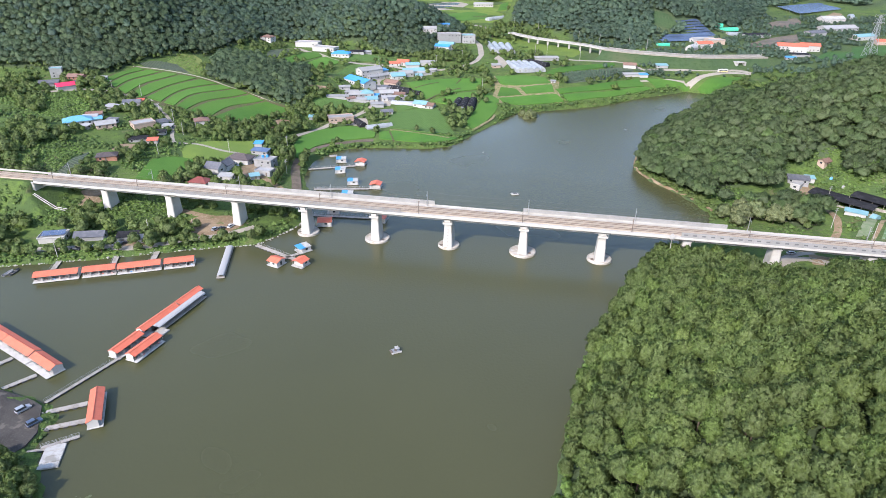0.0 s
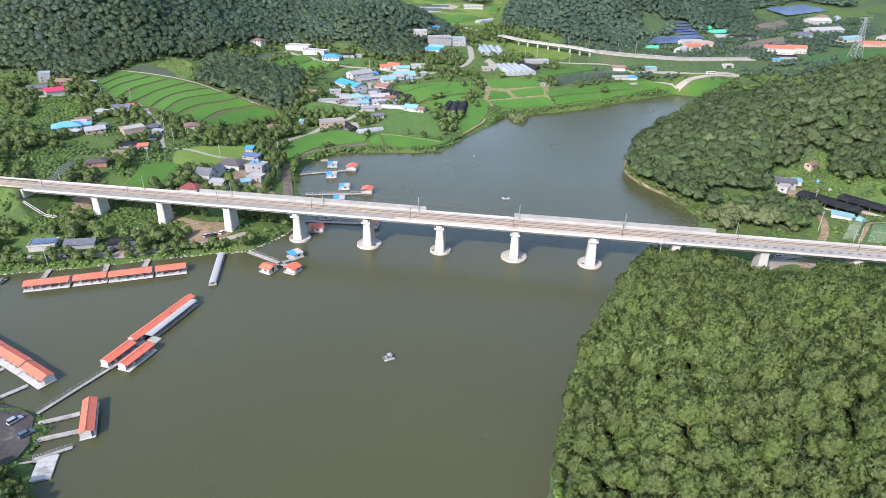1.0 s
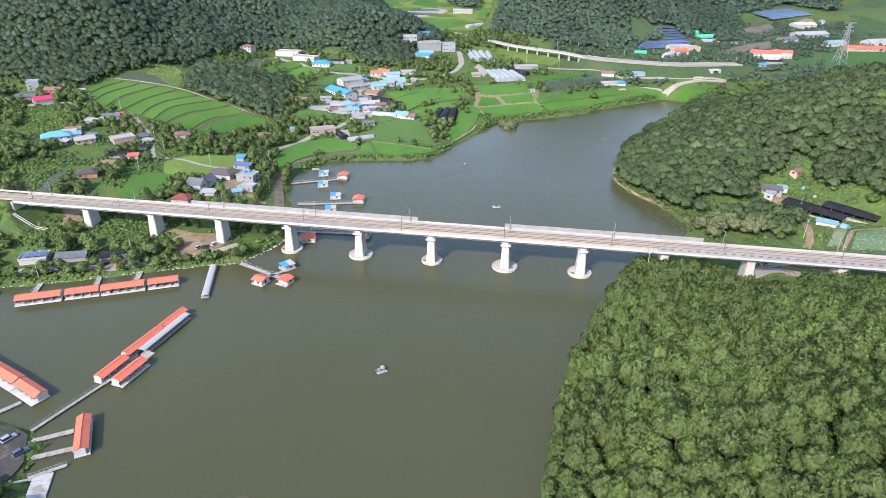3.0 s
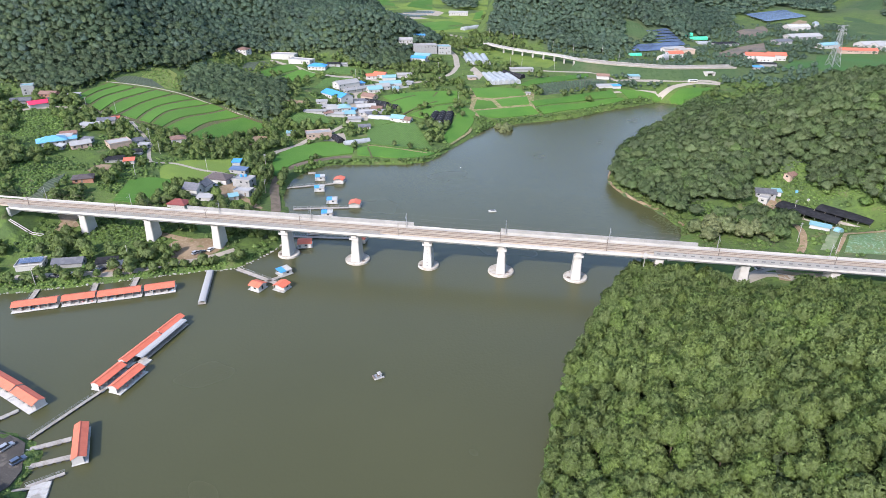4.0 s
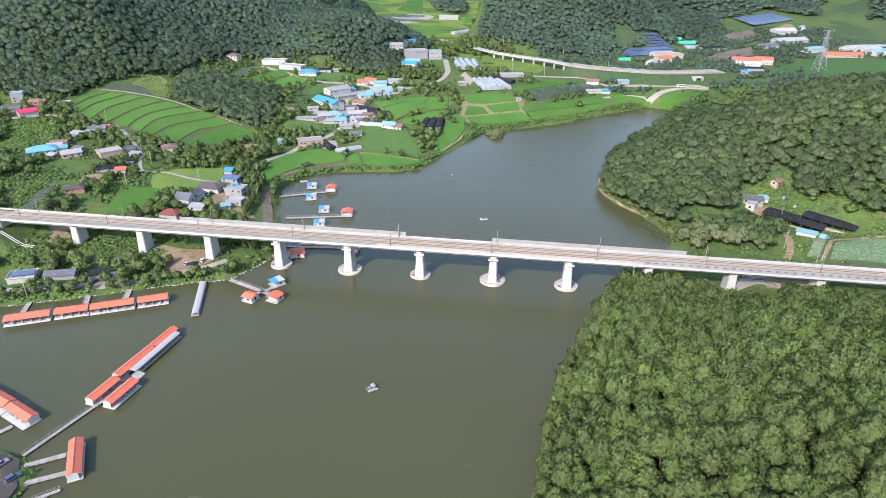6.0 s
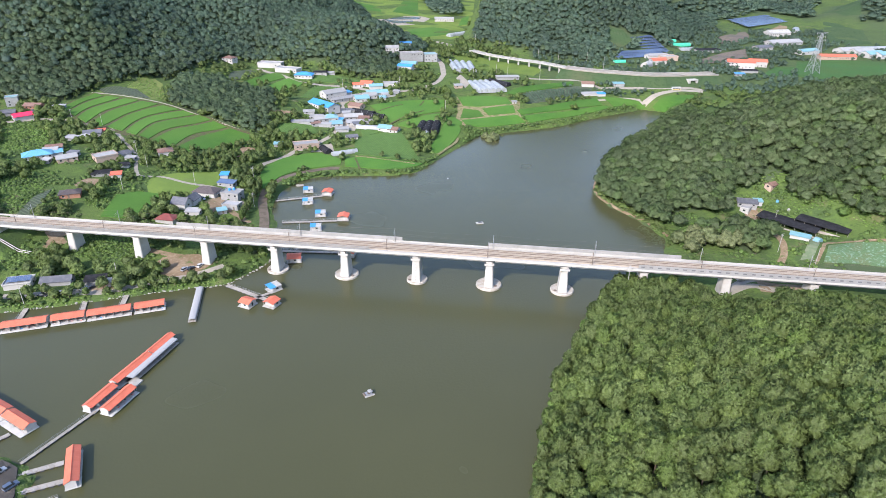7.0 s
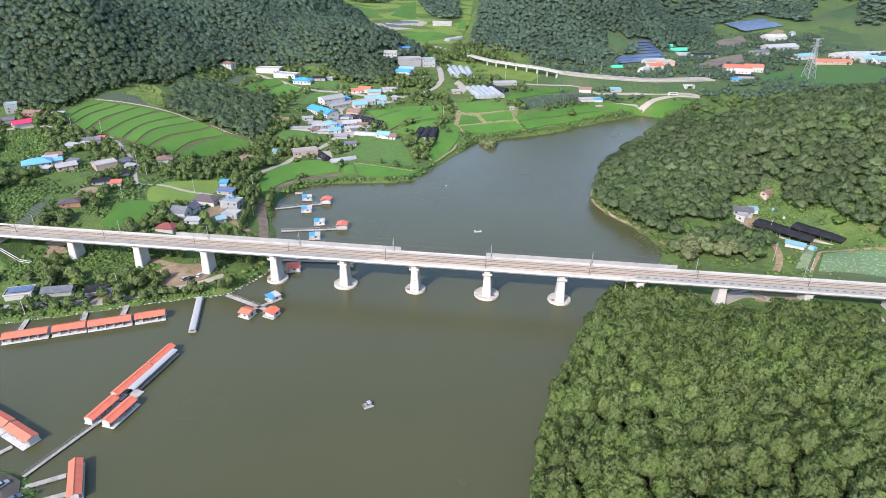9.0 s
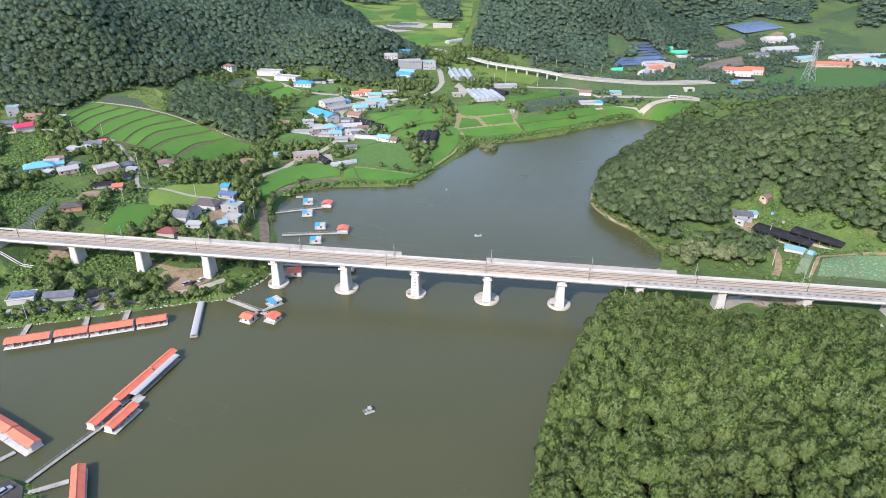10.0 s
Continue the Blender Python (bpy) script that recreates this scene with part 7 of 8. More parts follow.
portal = thing("underpass", 297, 640, float(ground(297, 640)), 12, "pale concrete road underpass below the far highway", "underpass")
part("side_wall", box(B(), -5.5, -3.2, -3, 6, -1, 5.0), "concrete", portal)
part("side_wall", box(B(), 3.2, 5.5, -3, 6, -1, 5.0), "concrete", portal)
part("lintel", box(B(), -3.2, 3.2, -3, 6, 4.0, 5.0), "concrete", portal)
# Black panel closes the passage in place of the shade inside.
part("back", box(B(), -3.2, 3.2, 5.5, 6, -1, 4.0), "black_net", portal)

# floating weed at the foot of the willows and by the near bank
rng = np.random.default_rng(8)
for outline, count, spread_by in (([(138, 322), (156, 317), (160, 301), (147, 297), (139, 306)], 900, 4.0), ([(-101, 112), (-94, 114), (-93, 107), (-99, 106)], 60, 1.2)):
    pads, wedges = [], []
    mid = np.mean(outline, axis=0)
    for k in range(count):
        corner = np.array(outline[k % len(outline)], float)
        c = mid + (corner - mid) * math.sqrt(rng.random()) + rng.normal(0, spread_by, 2)
        if shore_distance(c[0], c[1]) > -0.8:
            continue
        r = rng.uniform(0.25, 0.6)
        n = len(pads)
        pads += [(c[0] + r * math.cos(t), c[1] + r * math.sin(t), 0.02 + 0.0004 * (k % 20)) for t in np.arange(6) * math.tau / 6 + rng.random()]
        wedges.append(list(range(n, n + 6)))
    data = bpy.data.meshes.new("water_weed")
    data.from_pydata(pads, [], wedges)
    data.materials.append(M["water_weed"])
    tagged(new("water_weed", data), "dull olive floating weed on the shallow water", "water plants", kind="stuff")

# stones along the banks
rng = np.random.default_rng(5)
bm = B()
LINE = resample([(-198, 238.6), (-172, 243.6), (-150, 248.6), (-132, 253.6), (-108, 259.6), (-89, 263.6), (-74.5, 283), (-71.5, 293)], 230)
for i, (px, py) in enumerate(LINE):
    if rng.random() < 0.35:
        continue
    r = 0.2 + 0.35 * rng.random() ** 2
    m = Matrix.Translation((px + rng.normal(0, 0.4), py + rng.normal(0, 0.4), 0.2)) @ Matrix.Diagonal((r * 1.5, r * 1.1, r * 0.8, 1)) @ Euler((rng.random() * 3, rng.random() * 3, rng.random() * 3)).to_matrix().to_4x4()
    bmesh.ops.create_icosphere(bm, subdivisions=1, radius=1.0, matrix=m)
tagged(mesh_ob("bank_stones", bm, M["rock"]), "pale boulders lining the waterline of the bank", "stones", kind="stuff")

# ---- netted sheds and bank sheds ----
def net_shed(x, y, yaw, length, width, h, label, z):
    keep_off(x, y, yaw, length, width, 1)
    ob = thing("net_shed", x, y, z, yaw, label, "shed")
    n = int(length / 5)
    for k in range(n):
        a, b = -length / 2 + length * k / n, -length / 2 + length * (k + 1) / n
        for s in (-1, 1):
            part("net_roof", extrude_profile(B(), [(s * width / 2, h), (0, h + 0.9), (0, h + 1.0), (s * width / 2, h + 0.1)], a + 0.02, b - 0.02), "black_net", ob)
    for k in range(n + 1):
        a = -length / 2 + length * k / n
        for yy in (-width / 2 + 0.2, 0, width / 2 - 0.2):
            part("post", bar(B(), (a, yy, -3.5), (a, yy, h), 0.09, 4), "wood", ob)
    part("side_wall", box(B(), -length / 2, length / 2, -width / 2 + 0.3, -width / 2 + 0.4, -3.5, 0.5), "wood", ob)
    # Black wall along the back, added to give the open shed a dark inside.
    part("side_wall", box(B(), -length / 2, length / 2, width / 2 - 0.4, width / 2 - 0.3, -1.5, h), "black_net", ob)
    return ob


net_shed(218.6, 313.4, -49.8, 33.0, 12.6, 2.7, "long open shed under black shade net", float(ground(218, 312)) + 0.3)
net_shed(234.6, 306.0, -50.4, 28.0, 11.5, 3.0, "long open shed under black shade net", float(ground(233, 306)) + 0.2)
shed(-184, 262, 12, 11.5, 7.5, 2.7, "pale_roof", "lakeside shed with a solar roof", "white_wall", "flat")
solar_table(-183, 259.8, float(ground(-184, 262)) + 2.5, 12, 6, 4, "dark solar panels on the shed roof", 12, 1.7)
shed(-167, 263, 8, 13, 6, 2.8, "slate", "long low dark grey shed on the bank", "grey_wall", "gable", 1.4)
shed(-141.5, 262, 10, 5, 4, 3.0, "pale_roof", "small white hut on the bank", "white_wall", "gable", 1.0)
shed(-150, 264, 10, 9, 5, 2.4, "black_net", "dark tarpaulin shed on the bank")
car(158.2, 249.0, 12, "car_white", "white car parked under the bridge end")

# ---- trees and undergrowth ----
def unit(v):
    return v / np.maximum(np.linalg.norm(v, axis=-1, keepdims=True), 1e-6)


PHI = (1 + 5 ** 0.5) / 2
ICO_V = unit(np.array([(-1, PHI, 0), (1, PHI, 0), (-1, -PHI, 0), (1, -PHI, 0), (0, -1, PHI), (0, 1, PHI), (0, -1, -PHI), (0, 1, -PHI), (PHI, 0, -1), (PHI, 0, 1), (-PHI, 0, -1), (-PHI, 0, 1)], float))
ICO_BASE = np.array([(0, 11, 5), (0, 5, 1), (0, 1, 7), (0, 7, 10), (0, 10, 11), (1, 5, 9), (5, 11, 4), (11, 10, 2), (10, 7, 6), (7, 1, 8), (3, 9, 4), (3, 4, 2), (3, 2, 6), (3, 6, 8), (3, 8, 9), (4, 9, 5), (2, 4, 11), (6, 2, 10), (8, 6, 7), (9, 8, 1)])


def rounder(v, f):
    """Each triangle cut in four, corners pushed out to the unit ball."""
    mids, out, verts = {}, [], list(v)

    def mid(i, j):
        k = (min(i, j), max(i, j))
        if k not in mids:
            mids[k] = len(verts)
            verts.append(unit((verts[i] + verts[j])[None])[0])
        return mids[k]

    for i, j, k in f:
        p, q, r = mid(i, j), mid(j, k), mid(k, i)
        out += [(i, p, r), (p, j, q), (r, q, k), (p, q, r)]
    return np.array(verts), np.array(out)


BALL_V, BALL_F = rounder(ICO_V, ICO_BASE)


FINE_V, FINE_F = rounder(BALL_V, BALL_F)


def crown(rng, radius, z0, z1, lobes, tufts, size, peak=0.0, low=-0.3, bulge=0.3, level=1, stand=0.3, soft=0.0, body=0.95, jitter=0.38):
    """A domed crown: a lobed leafy body, dressed all over with narrow leaf sprays. Returns corners, triangles and the way each corner faces."""
    mid = z0 + (z1 - z0) * 0.42
    top, under = z1 - mid, mid - z0
    k = np.arange(lobes) + 0.5
    zz = 1 - k / lobes * (1 - low)
    t = k * 2.39996 + rng.random() * 6.28
    flat = np.sqrt(np.maximum(1 - zz ** 2, 0))
    ld = unit(np.stack([np.cos(t) * flat, np.sin(t) * flat, zz], 1) + rng.normal(0, 0.16, (lobes, 3)))
    lw = 1.0 / (1 - np.cos(1.75 / math.sqrt(lobes) * rng.uniform(0.85, 1.2, lobes)))
    lh = rng.uniform(0.55, 1.15, lobes)

    def skin(d):
        """The leafy surface in the directions d."""
        rise = np.where(d[:, 2:3] > 0, top, under)
        narrow = 1 - peak * np.clip(d[:, 2:3], 0, 1) * 0.5
        lob = np.max(np.clip(1 - (1 - d @ ld.T) * lw, 0, 1) ** 0.6 * lh, axis=1, keepdims=True)
        return np.concatenate([d[:, :2] * radius * narrow, d[:, 2:3] * rise], 1) * (1 - bulge + bulge * lob)

    def facing(d):
        """Outward normals of the skin, by small steps along it."""
        u = unit(np.cross(d, np.array([0.31, 0.87, 0.38])))
        v = np.cross(d, u)
        p = skin(d)
        w = np.cross(skin(unit(d + 0.12 * u)) - p, skin(unit(d + 0.12 * v)) - p)
        return unit(unit(w * np.sign(np.sum(w * d, 1, keepdims=True))) + 0.25 * d)

    bv, bf = ((ICO_V, ICO_BASE), (BALL_V, BALL_F), (FINE_V, FINE_F))[level]
    up = np.array([[0, 0, soft]])
    verts, normals = [skin(bv) * body * rng.uniform(0.94, 1.05, (len(bv), 1))], [unit(facing(bv) + up)]
    faces, n = [bf], len(bv)
    e = unit(rng.normal(size=(int(tufts * 2.6), 3)) + np.array([0, 0, 0.25]))
    e = e[e[:, 2] > low][:tufts]
    m = len(e)
    w = facing(e)
    pos = skin(e) * rng.uniform(0.95, 1.04, (m, 1))
    along = unit(unit(np.cross(w, rng.normal(size=(m, 3)))) + stand * w + np.array([0, 0, 0.25]))
    side = unit(np.cross(along, w + 0.35 * rng.normal(size=(m, 3))))
    side = side * np.sign(np.sum(np.cross(side, along) * w, 1, keepdims=True))
    a = (size * rng.uniform(0.6, 1.35, m))[:, None]
    tri = np.stack([pos + along * a, pos - side * a * 0.42 - along * a * 0.35, pos + side * a * 0.42 - along * a * 0.35], 1).reshape(-1, 3)
    verts.append(tri)
    normals.append(np.repeat(unit(w + up + jitter * rng.normal(size=(m, 3))), 3, 0))
    faces.append(np.arange(3 * m).reshape(-1, 3) + n)
    return np.concatenate(verts) + np.array([[0, 0, mid]]), np.concatenate(faces), np.concatenate(normals) + np.array([[0, 0, 1e-4]])


def trunk_arrays(rng, height, r, limbs=4):
    """A tapered trunk, slightly crooked, with limbs into the crown."""
    verts, faces, n = [], [], 0

    def limb(a, b, r0, r1):
        nonlocal n
        a, b = np.array(a, float), np.array(b, float)
        ax = unit(b - a)
        u = unit(np.cross(ax, (0.3, 0.9, 0.1)))
        v = np.cross(ax, u)
        ring = np.array([u * math.cos(t) + v * math.sin(t) for t in np.arange(5) * math.tau / 5])
        verts.append(np.concatenate([a + ring * r0, b + ring * r1]))
        for i in range(5):
            j = (i + 1) % 5
            faces.append(np.array([(i, j, 5 + j), (i, 5 + j, 5 + i)]) + n)
        n += 10

    bend = rng.normal(0, 0.2, 2)
    fork = (bend[0], bend[1], height * 0.55)
    limb((0, 0, -1.2), fork, r, r * 0.7)
    limb(fork, (bend[0] * 2, bend[1] * 2, height * 0.9), r * 0.68, r * 0.2)
    for k in range(limbs):
        t = rng.random() * math.tau
        limb((fork[0], fork[1], fork[2] * rng.uniform(0.7, 1.0)), (fork[0] + math.cos(t) * height * 0.22, fork[1] + math.sin(t) * height * 0.22, height * rng.uniform(0.65, 0.85)), r * 0.4, r * 0.12)
    return np.concatenate(verts), np.concatenate(faces)


def tri_mesh(name, v, f, mat, facing=None):
    data = bpy.data.meshes.new(name)
    raw_mesh(data, v, f)
    if facing is not None:
        data.attributes.new("custom_normal", "FLOAT_VECTOR", "POINT").data.foreach_set("vector", unit(facing).astype(np.float32).ravel())
        data.update()
    data.materials.append(M[mat])
    return data


def join_wood(name, spots, kinds, mat, label, category, kind="stuff", tall=(0.92, 1.1)):
    """Many trees in one mesh: spots (x, y, z, scale)."""
    rng = np.random.default_rng(len(spots) + 17)
    pick = rng.integers(0, len(kinds), len(spots))
    vs, fs, ns, tints, n = [], [], [], [], 0
    for k, (tv, tf, tn) in enumerate(kinds):
        here = spots[pick == k]
        if not len(here):
            continue
        t = rng.random(len(here)) * math.tau
        c, s = np.cos(t)[:, None], np.sin(t)[:, None]
        sc = here[:, 3:4]
        hz = sc * rng.uniform(*tall, (len(here), 1))
        x, y, z = tv[None, :, 0] * sc, tv[None, :, 1] * sc, tv[None, :, 2] * hz
        p = np.stack([c * x - s * y + here[:, 0:1], s * x + c * y + here[:, 1:2], z + here[:, 2:3]], -1)
        vs.append(p.reshape(-1, 3))
        ns.append(np.stack([c * tn[:, 0] - s * tn[:, 1], s * tn[:, 0] + c * tn[:, 1], np.broadcast_to(tn[:, 2], x.shape)], -1).reshape(-1, 3))
        tints.append(np.repeat(rng.random(len(here)), len(tv)))
        fs.append((tf[None] + (np.arange(len(here)) * len(tv))[:, None, None]).reshape(-1, 3) + n)
        n += p.shape[0] * p.shape[1]
    ob = new(name, tri_mesh(name, np.concatenate(vs), np.concatenate(fs), mat, np.concatenate(ns)))
    ob.data.attributes.new("tree_tint", "FLOAT", "POINT").data.foreach_set("value", np.concatenate(tints).astype(np.float32))
    return tagged(ob, label, category, kind=kind)


def inside_any(x, y, low=False):
    """True where an outline kept clear covers the point."""
    hit = np.zeros(x.shape, bool)
    for poly in CLEAR + ([] if low else TALL_CLEAR):
        lo, hi = poly.min(0), poly.max(0)
        near = np.where((x > lo[0]) & (x < hi[0]) & (y > lo[1]) & (y < hi[1]) & ~hit)[0]
        if not len(near):
            continue
        px, py = x[near], y[near]
        inn = np.zeros(px.shape, bool)
        for (ax, ay), (bx, by) in zip(poly, np.roll(poly, -1, 0)):
            cross = (ay > py) != (by > py)
            inn ^= cross & (px < ax + (py - ay) / ((by - ay) or 1e-9) * (bx - ax))
        hit[near[inn]] = True
    return hit


def spread(rng, x0, x1, y0, y1, step, jitter=0.42):
    ys = np.arange(y0, y1, step * 0.866)
    pts = [np.stack([np.arange(x0, x1, step) + (step / 2 if i % 2 else 0), np.full(len(np.arange(x0, x1, step)), yy)], 1) for i, yy in enumerate(ys)]
    p = np.concatenate(pts)
    p = p + rng.uniform(-jitter, jitter, p.shape) * step
    return p[np.abs(p[:, 0] - 5) < 0.70 * p[:, 1] + 75]


def planted(p, rng, lo, hi, sink=0.0):
    return np.column_stack([p, ground(p[:, 0], p[:, 1]) - sink, rng.uniform(lo, hi, len(p))])


def hit_line(p):
    """Distance north of the railway."""
    return (p[:, 0] - AXIS_X) * NX.x + (p[:, 1] - AXIS_Y) * NX.y


def patchy(p, scale, seed):
    """Smooth 0..1 noise over the plan."""
    return np.array([noise.noise(Vector((x / scale, y / scale, seed))) for x, y in p]) * 0.5 + 0.5


rng = np.random.default_rng(11)
NEAR = [crown(rng, rng.uniform(3.3, 4.1), 2.2, rng.uniform(9.2, 11.4), 46, 860, 0.52, rng.uniform(0.2, 0.5), low=-0.05, bulge=0.29, level=2, stand=0.55, body=0.89, jitter=0.24) for _ in range(8)]
NEAR_FAR = [crown(rng, rng.uniform(3.3, 4.1), 2.2, rng.uniform(9.2, 11.4), 46, 640, 0.56, rng.uniform(0.2, 0.5), low=-0.05, bulge=0.29, level=2, stand=0.55, body=0.89, jitter=0.24) for _ in range(8)]
BANK = [crown(rng, 2.6, 0.2, 4.8, 18, 700, 0.36, 0.1, low=-0.4, bulge=0.34, level=2) for _ in range(3)]
MID = [crown(rng, rng.uniform(4.2, 5.4), 2.4, rng.uniform(8.8, 10.8), 13, 165, 0.78, 0.3, low=-0.1, bulge=0.46, soft=0.5, stand=0.6, body=0.92, jitter=0.4) for _ in range(8)]
FAR = [crown(rng, rng.uniform(4.0, 5.2), 2.6, rng.uniform(8.8, 10.6), 9, 42, 1.15, 0.3, low=-0.1, bulge=0.45, level=0, soft=1.1, stand=0.55, jitter=0.3) for _ in range(10)]
FARTHEST = [crown(rng, 8.2, 3.6, rng.uniform(10.0, 12.0), 10, 30, 1.9, low=0.0, bulge=0.34, level=0, soft=0.6) for _ in range(8)]
GARDEN = [crown(rng, 2.6, 0.5, rng.uniform(5.0, 5.9), 16, 150, 0.62, 0.3, bulge=0.38, soft=0.25) for _ in range(6)]
GARDEN_FAR = [crown(rng, 2.7, 0.5, rng.uniform(5.0, 6.2), 8, 48, 0.85, 0.3, low=-0.2, bulge=0.4, level=0, soft=0.5) for _ in range(6)]
SHRUB = [crown(rng, 1.5, -0.3, rng.uniform(1.3, 2.0), 6, 22, 0.55, low=0.0, bulge=0.4, level=0, soft=0.6) for _ in range(6)]
POPLAR = [crown(rng, 1.6, 0.4, 7.8, 12, 260, 0.5, 0.9, low=-0.8, bulge=0.25) for _ in range(3)]
WILLOW = [crown(rng, 4.1, 0.4, 7.2, 14, 640, 0.6, low=-0.6, bulge=0.36, level=2) for _ in range(3)]
TRUNKS = [trunk_arrays(rng, 8.6, 0.26) for _ in range(4)]

# the wooded spur at the lake
p = spread(rng, 20, 330, 52, 275, 4.9, 0.34)
p = p[p[:, 0] < 0.68 * p[:, 1] + 55]
d = shore_distance(p[:, 0], p[:, 1])
p = p[(d > 0.8) & (p[:, 0] > 15) & (ground(p[:, 0], p[:, 1]) > 0.7)]
p = p[~inside_any(p[:, 0], p[:, 1]) & (hit_line(p) < 4)]
p = p[np.argsort(p[:, 1] + 0.35 * p[:, 0])]
spots = planted(p, rng, 0.8, 1.25, 0.4)
d = shore_distance(p[:, 0], p[:, 1])
spots[:, 3] *= np.clip(0.72 + d / 30, 0.7, 1.0)
edge = np.array([on_axis(96 + 3.4 * k, -6.5 - 4.2 * (k % 2))[:2] for k in range(12)])
spots = np.concatenate([spots, planted(edge, rng, 1.0, 1.25, 0.4)])
close, rest = spots[:300], spots[300:]
join_wood("spur_wood", rest, NEAR_FAR, "leaf", "dense green broadleaf wood on the spur", "wood")
CROWN_DATA = [tri_mesh("crown", v, f, "leaf", w) for v, f, w in NEAR]
TRUNK_DATA = [tri_mesh("trunk", v, f, "bark") for v, f in TRUNKS]
for i, (x, y, z, s) in enumerate(close):
    tree = thing("tree", x, y, z, rng.random() * 360, "leafy green broadleaf tree in the dense wood", "tree", "trees of the wooded spur")
    tree.scale = (s, s, s * rng.uniform(0.9, 1.12))
    for nm, data in (("trunk", TRUNK_DATA[i % 4]), ("crown", CROWN_DATA[i % 6])):
        ob = new(nm, data)
        ob.parent = tree

# the wooded hill beyond the bridge
p = np.concatenate([spread(rng, 118, 400, 285, 570, 4.4), spread(rng, 215, 400, 335, 420, 7.0)])
z = ground(p[:, 0], p[:, 1])
d = shore_distance(p[:, 0], p[:, 1])
hill = dome(p[:, 0], p[:, 1], KNOLLS[0]) + 0.2 * ((d < 15) & (p[:, 1] > 318) & (p[:, 1] < 435) & (p[:, 0] < 245)) + 0.2 * ((d < 40) & (p[:, 1] > 400) & (p[:, 0] < 262))
keep = (d > 0.9) & (hill > 0.03) & (p[:, 1] < hill_foot(p[:, 0])) & ((p[:, 1] < 470) | (d < 45)) & ~inside_any(p[:, 0], p[:, 1])
join_wood("hill_wood", planted(p[keep], rng, 0.75, 1.15, 0.2), MID, "leaf_mid", "dense green broadleaf wood on the round hill", "wood")


for name, box4, step, kinds, lo, hi, least in (("valley_wood", (-420, 560, 480, 1000), 5.1, FAR, 0.78, 1.16, 5.0), ("ridge_wood", (-1000, 1250, 1000, 1360), 11.0, FARTHEST, 0.7, 1.1, 5.0), ("horizon_wood", (-1500, 1600, 1360, 1850), 21.0, FARTHEST, 1.3, 1.8, 3.0)):
    p = spread(rng, *box4, step)
    keep = (wooded(p[:, 0], p[:, 1]) > least) & ~inside_any(p[:, 0], p[:, 1])
    keep &= ~((p[:, 0] > 115) & (p[:, 0] < 430) & (p[:, 1] < 560))
    keep &= ground(p[:, 0], p[:, 1] + 12) - ground(p[:, 0], p[:, 1]) > -2.6
    spots = planted(p[keep], rng, lo, hi, 0.4)
    inner = np.mean([wooded(spots[:, 0] + 10 * math.cos(a), spots[:, 1] + 10 * math.sin(a)) > least for a in (0.3, 1.6, 2.8, 4.1, 5.4)], axis=0)
    spots[:, 3] *= 0.55 + 0.45 * np.clip(inner * 1.3, 0, 1)
    spots = spots[rng.random(len(spots)) < 0.6 + inner]
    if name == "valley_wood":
        # Trees beyond about 725 m get the leaves with haze in their colour.
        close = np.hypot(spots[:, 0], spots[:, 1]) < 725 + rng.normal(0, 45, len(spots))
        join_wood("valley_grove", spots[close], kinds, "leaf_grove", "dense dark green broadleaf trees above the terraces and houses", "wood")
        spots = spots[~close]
    join_wood(name, spots, kinds, "leaf_haze", "dark green broadleaf wood on the far slopes", "wood")

# scattered trees, hedges and scrub round the hamlet and the fields
p = spread(rng, -360, -70, 236, 530, 5.8)
d = shore_distance(p[:, 0], p[:, 1])
f = patchy(p, 34, 3.0)
keep = (d > 2.5) & (f > np.where(p[:, 1] > 440, 0.42, 0.48)) & ~inside_any(p[:, 0], p[:, 1])
join_wood("hamlet_trees", planted(p[keep], rng, 0.7, 1.45, 0.3), GARDEN, "leaf", "garden trees and wild thickets between the houses", "trees")
p = spread(rng, -360, -70, 236, 530, 3.3)
d = shore_distance(p[:, 0], p[:, 1])
f = patchy(p, 16, 9.0)
keep = (d > 1.0) & (f > 0.47) & ~inside_any(p[:, 0], p[:, 1], True)
join_wood("hamlet_scrub", planted(p[keep], rng, 0.5, 1.2, 0.2), SHRUB, "leaf_shrub", "bright weedy scrub between the fields", "scrub")
CREEPER = [[(206, 343), (220, 352), (240, 356), (262, 330), (262, 290), (250, 288), (246, 314), (228, 323), (216, 331)], [(-259, 591), (-257, 616), (-248, 625), (-228, 589), (-205, 552), (-222, 562)], [(-222, 290), (-212, 301), (-188, 290), (-196, 276), (-214, 280)], [(-317, 477), (-292, 479), (-265, 464), (-252, 431), (-271, 423), (-290, 422)], [(-258, 365), (-241, 381), (-219, 368), (-219, 330), (-233, 329)], [(-188, 341), (-189, 382), (-176, 371), (-174, 335)], [(-177, 307), (-162, 309), (-144, 296), (-142, 284), (-160, 284), (-172, 292)], [(-175, 301), (-168, 305), (-150, 305), (-141, 290), (-147, 283), (-164, 286), (-173, 291)], [(149, 327), (162, 328), (176, 318), (189, 317), (187, 306), (174, 308), (158, 312)]]


def within(p, poly):
    """True where the points lie inside the outline."""
    inn = np.zeros(len(p), bool)
    for (ax, ay), (bx, by) in zip(poly, poly[1:] + poly[:1]):
        inn ^= ((ay > p[:, 1]) != (by > p[:, 1])) & (p[:, 0] < ax + (p[:, 1] - ay) / ((by - ay) or 1e-9) * (bx - ax))
    return inn


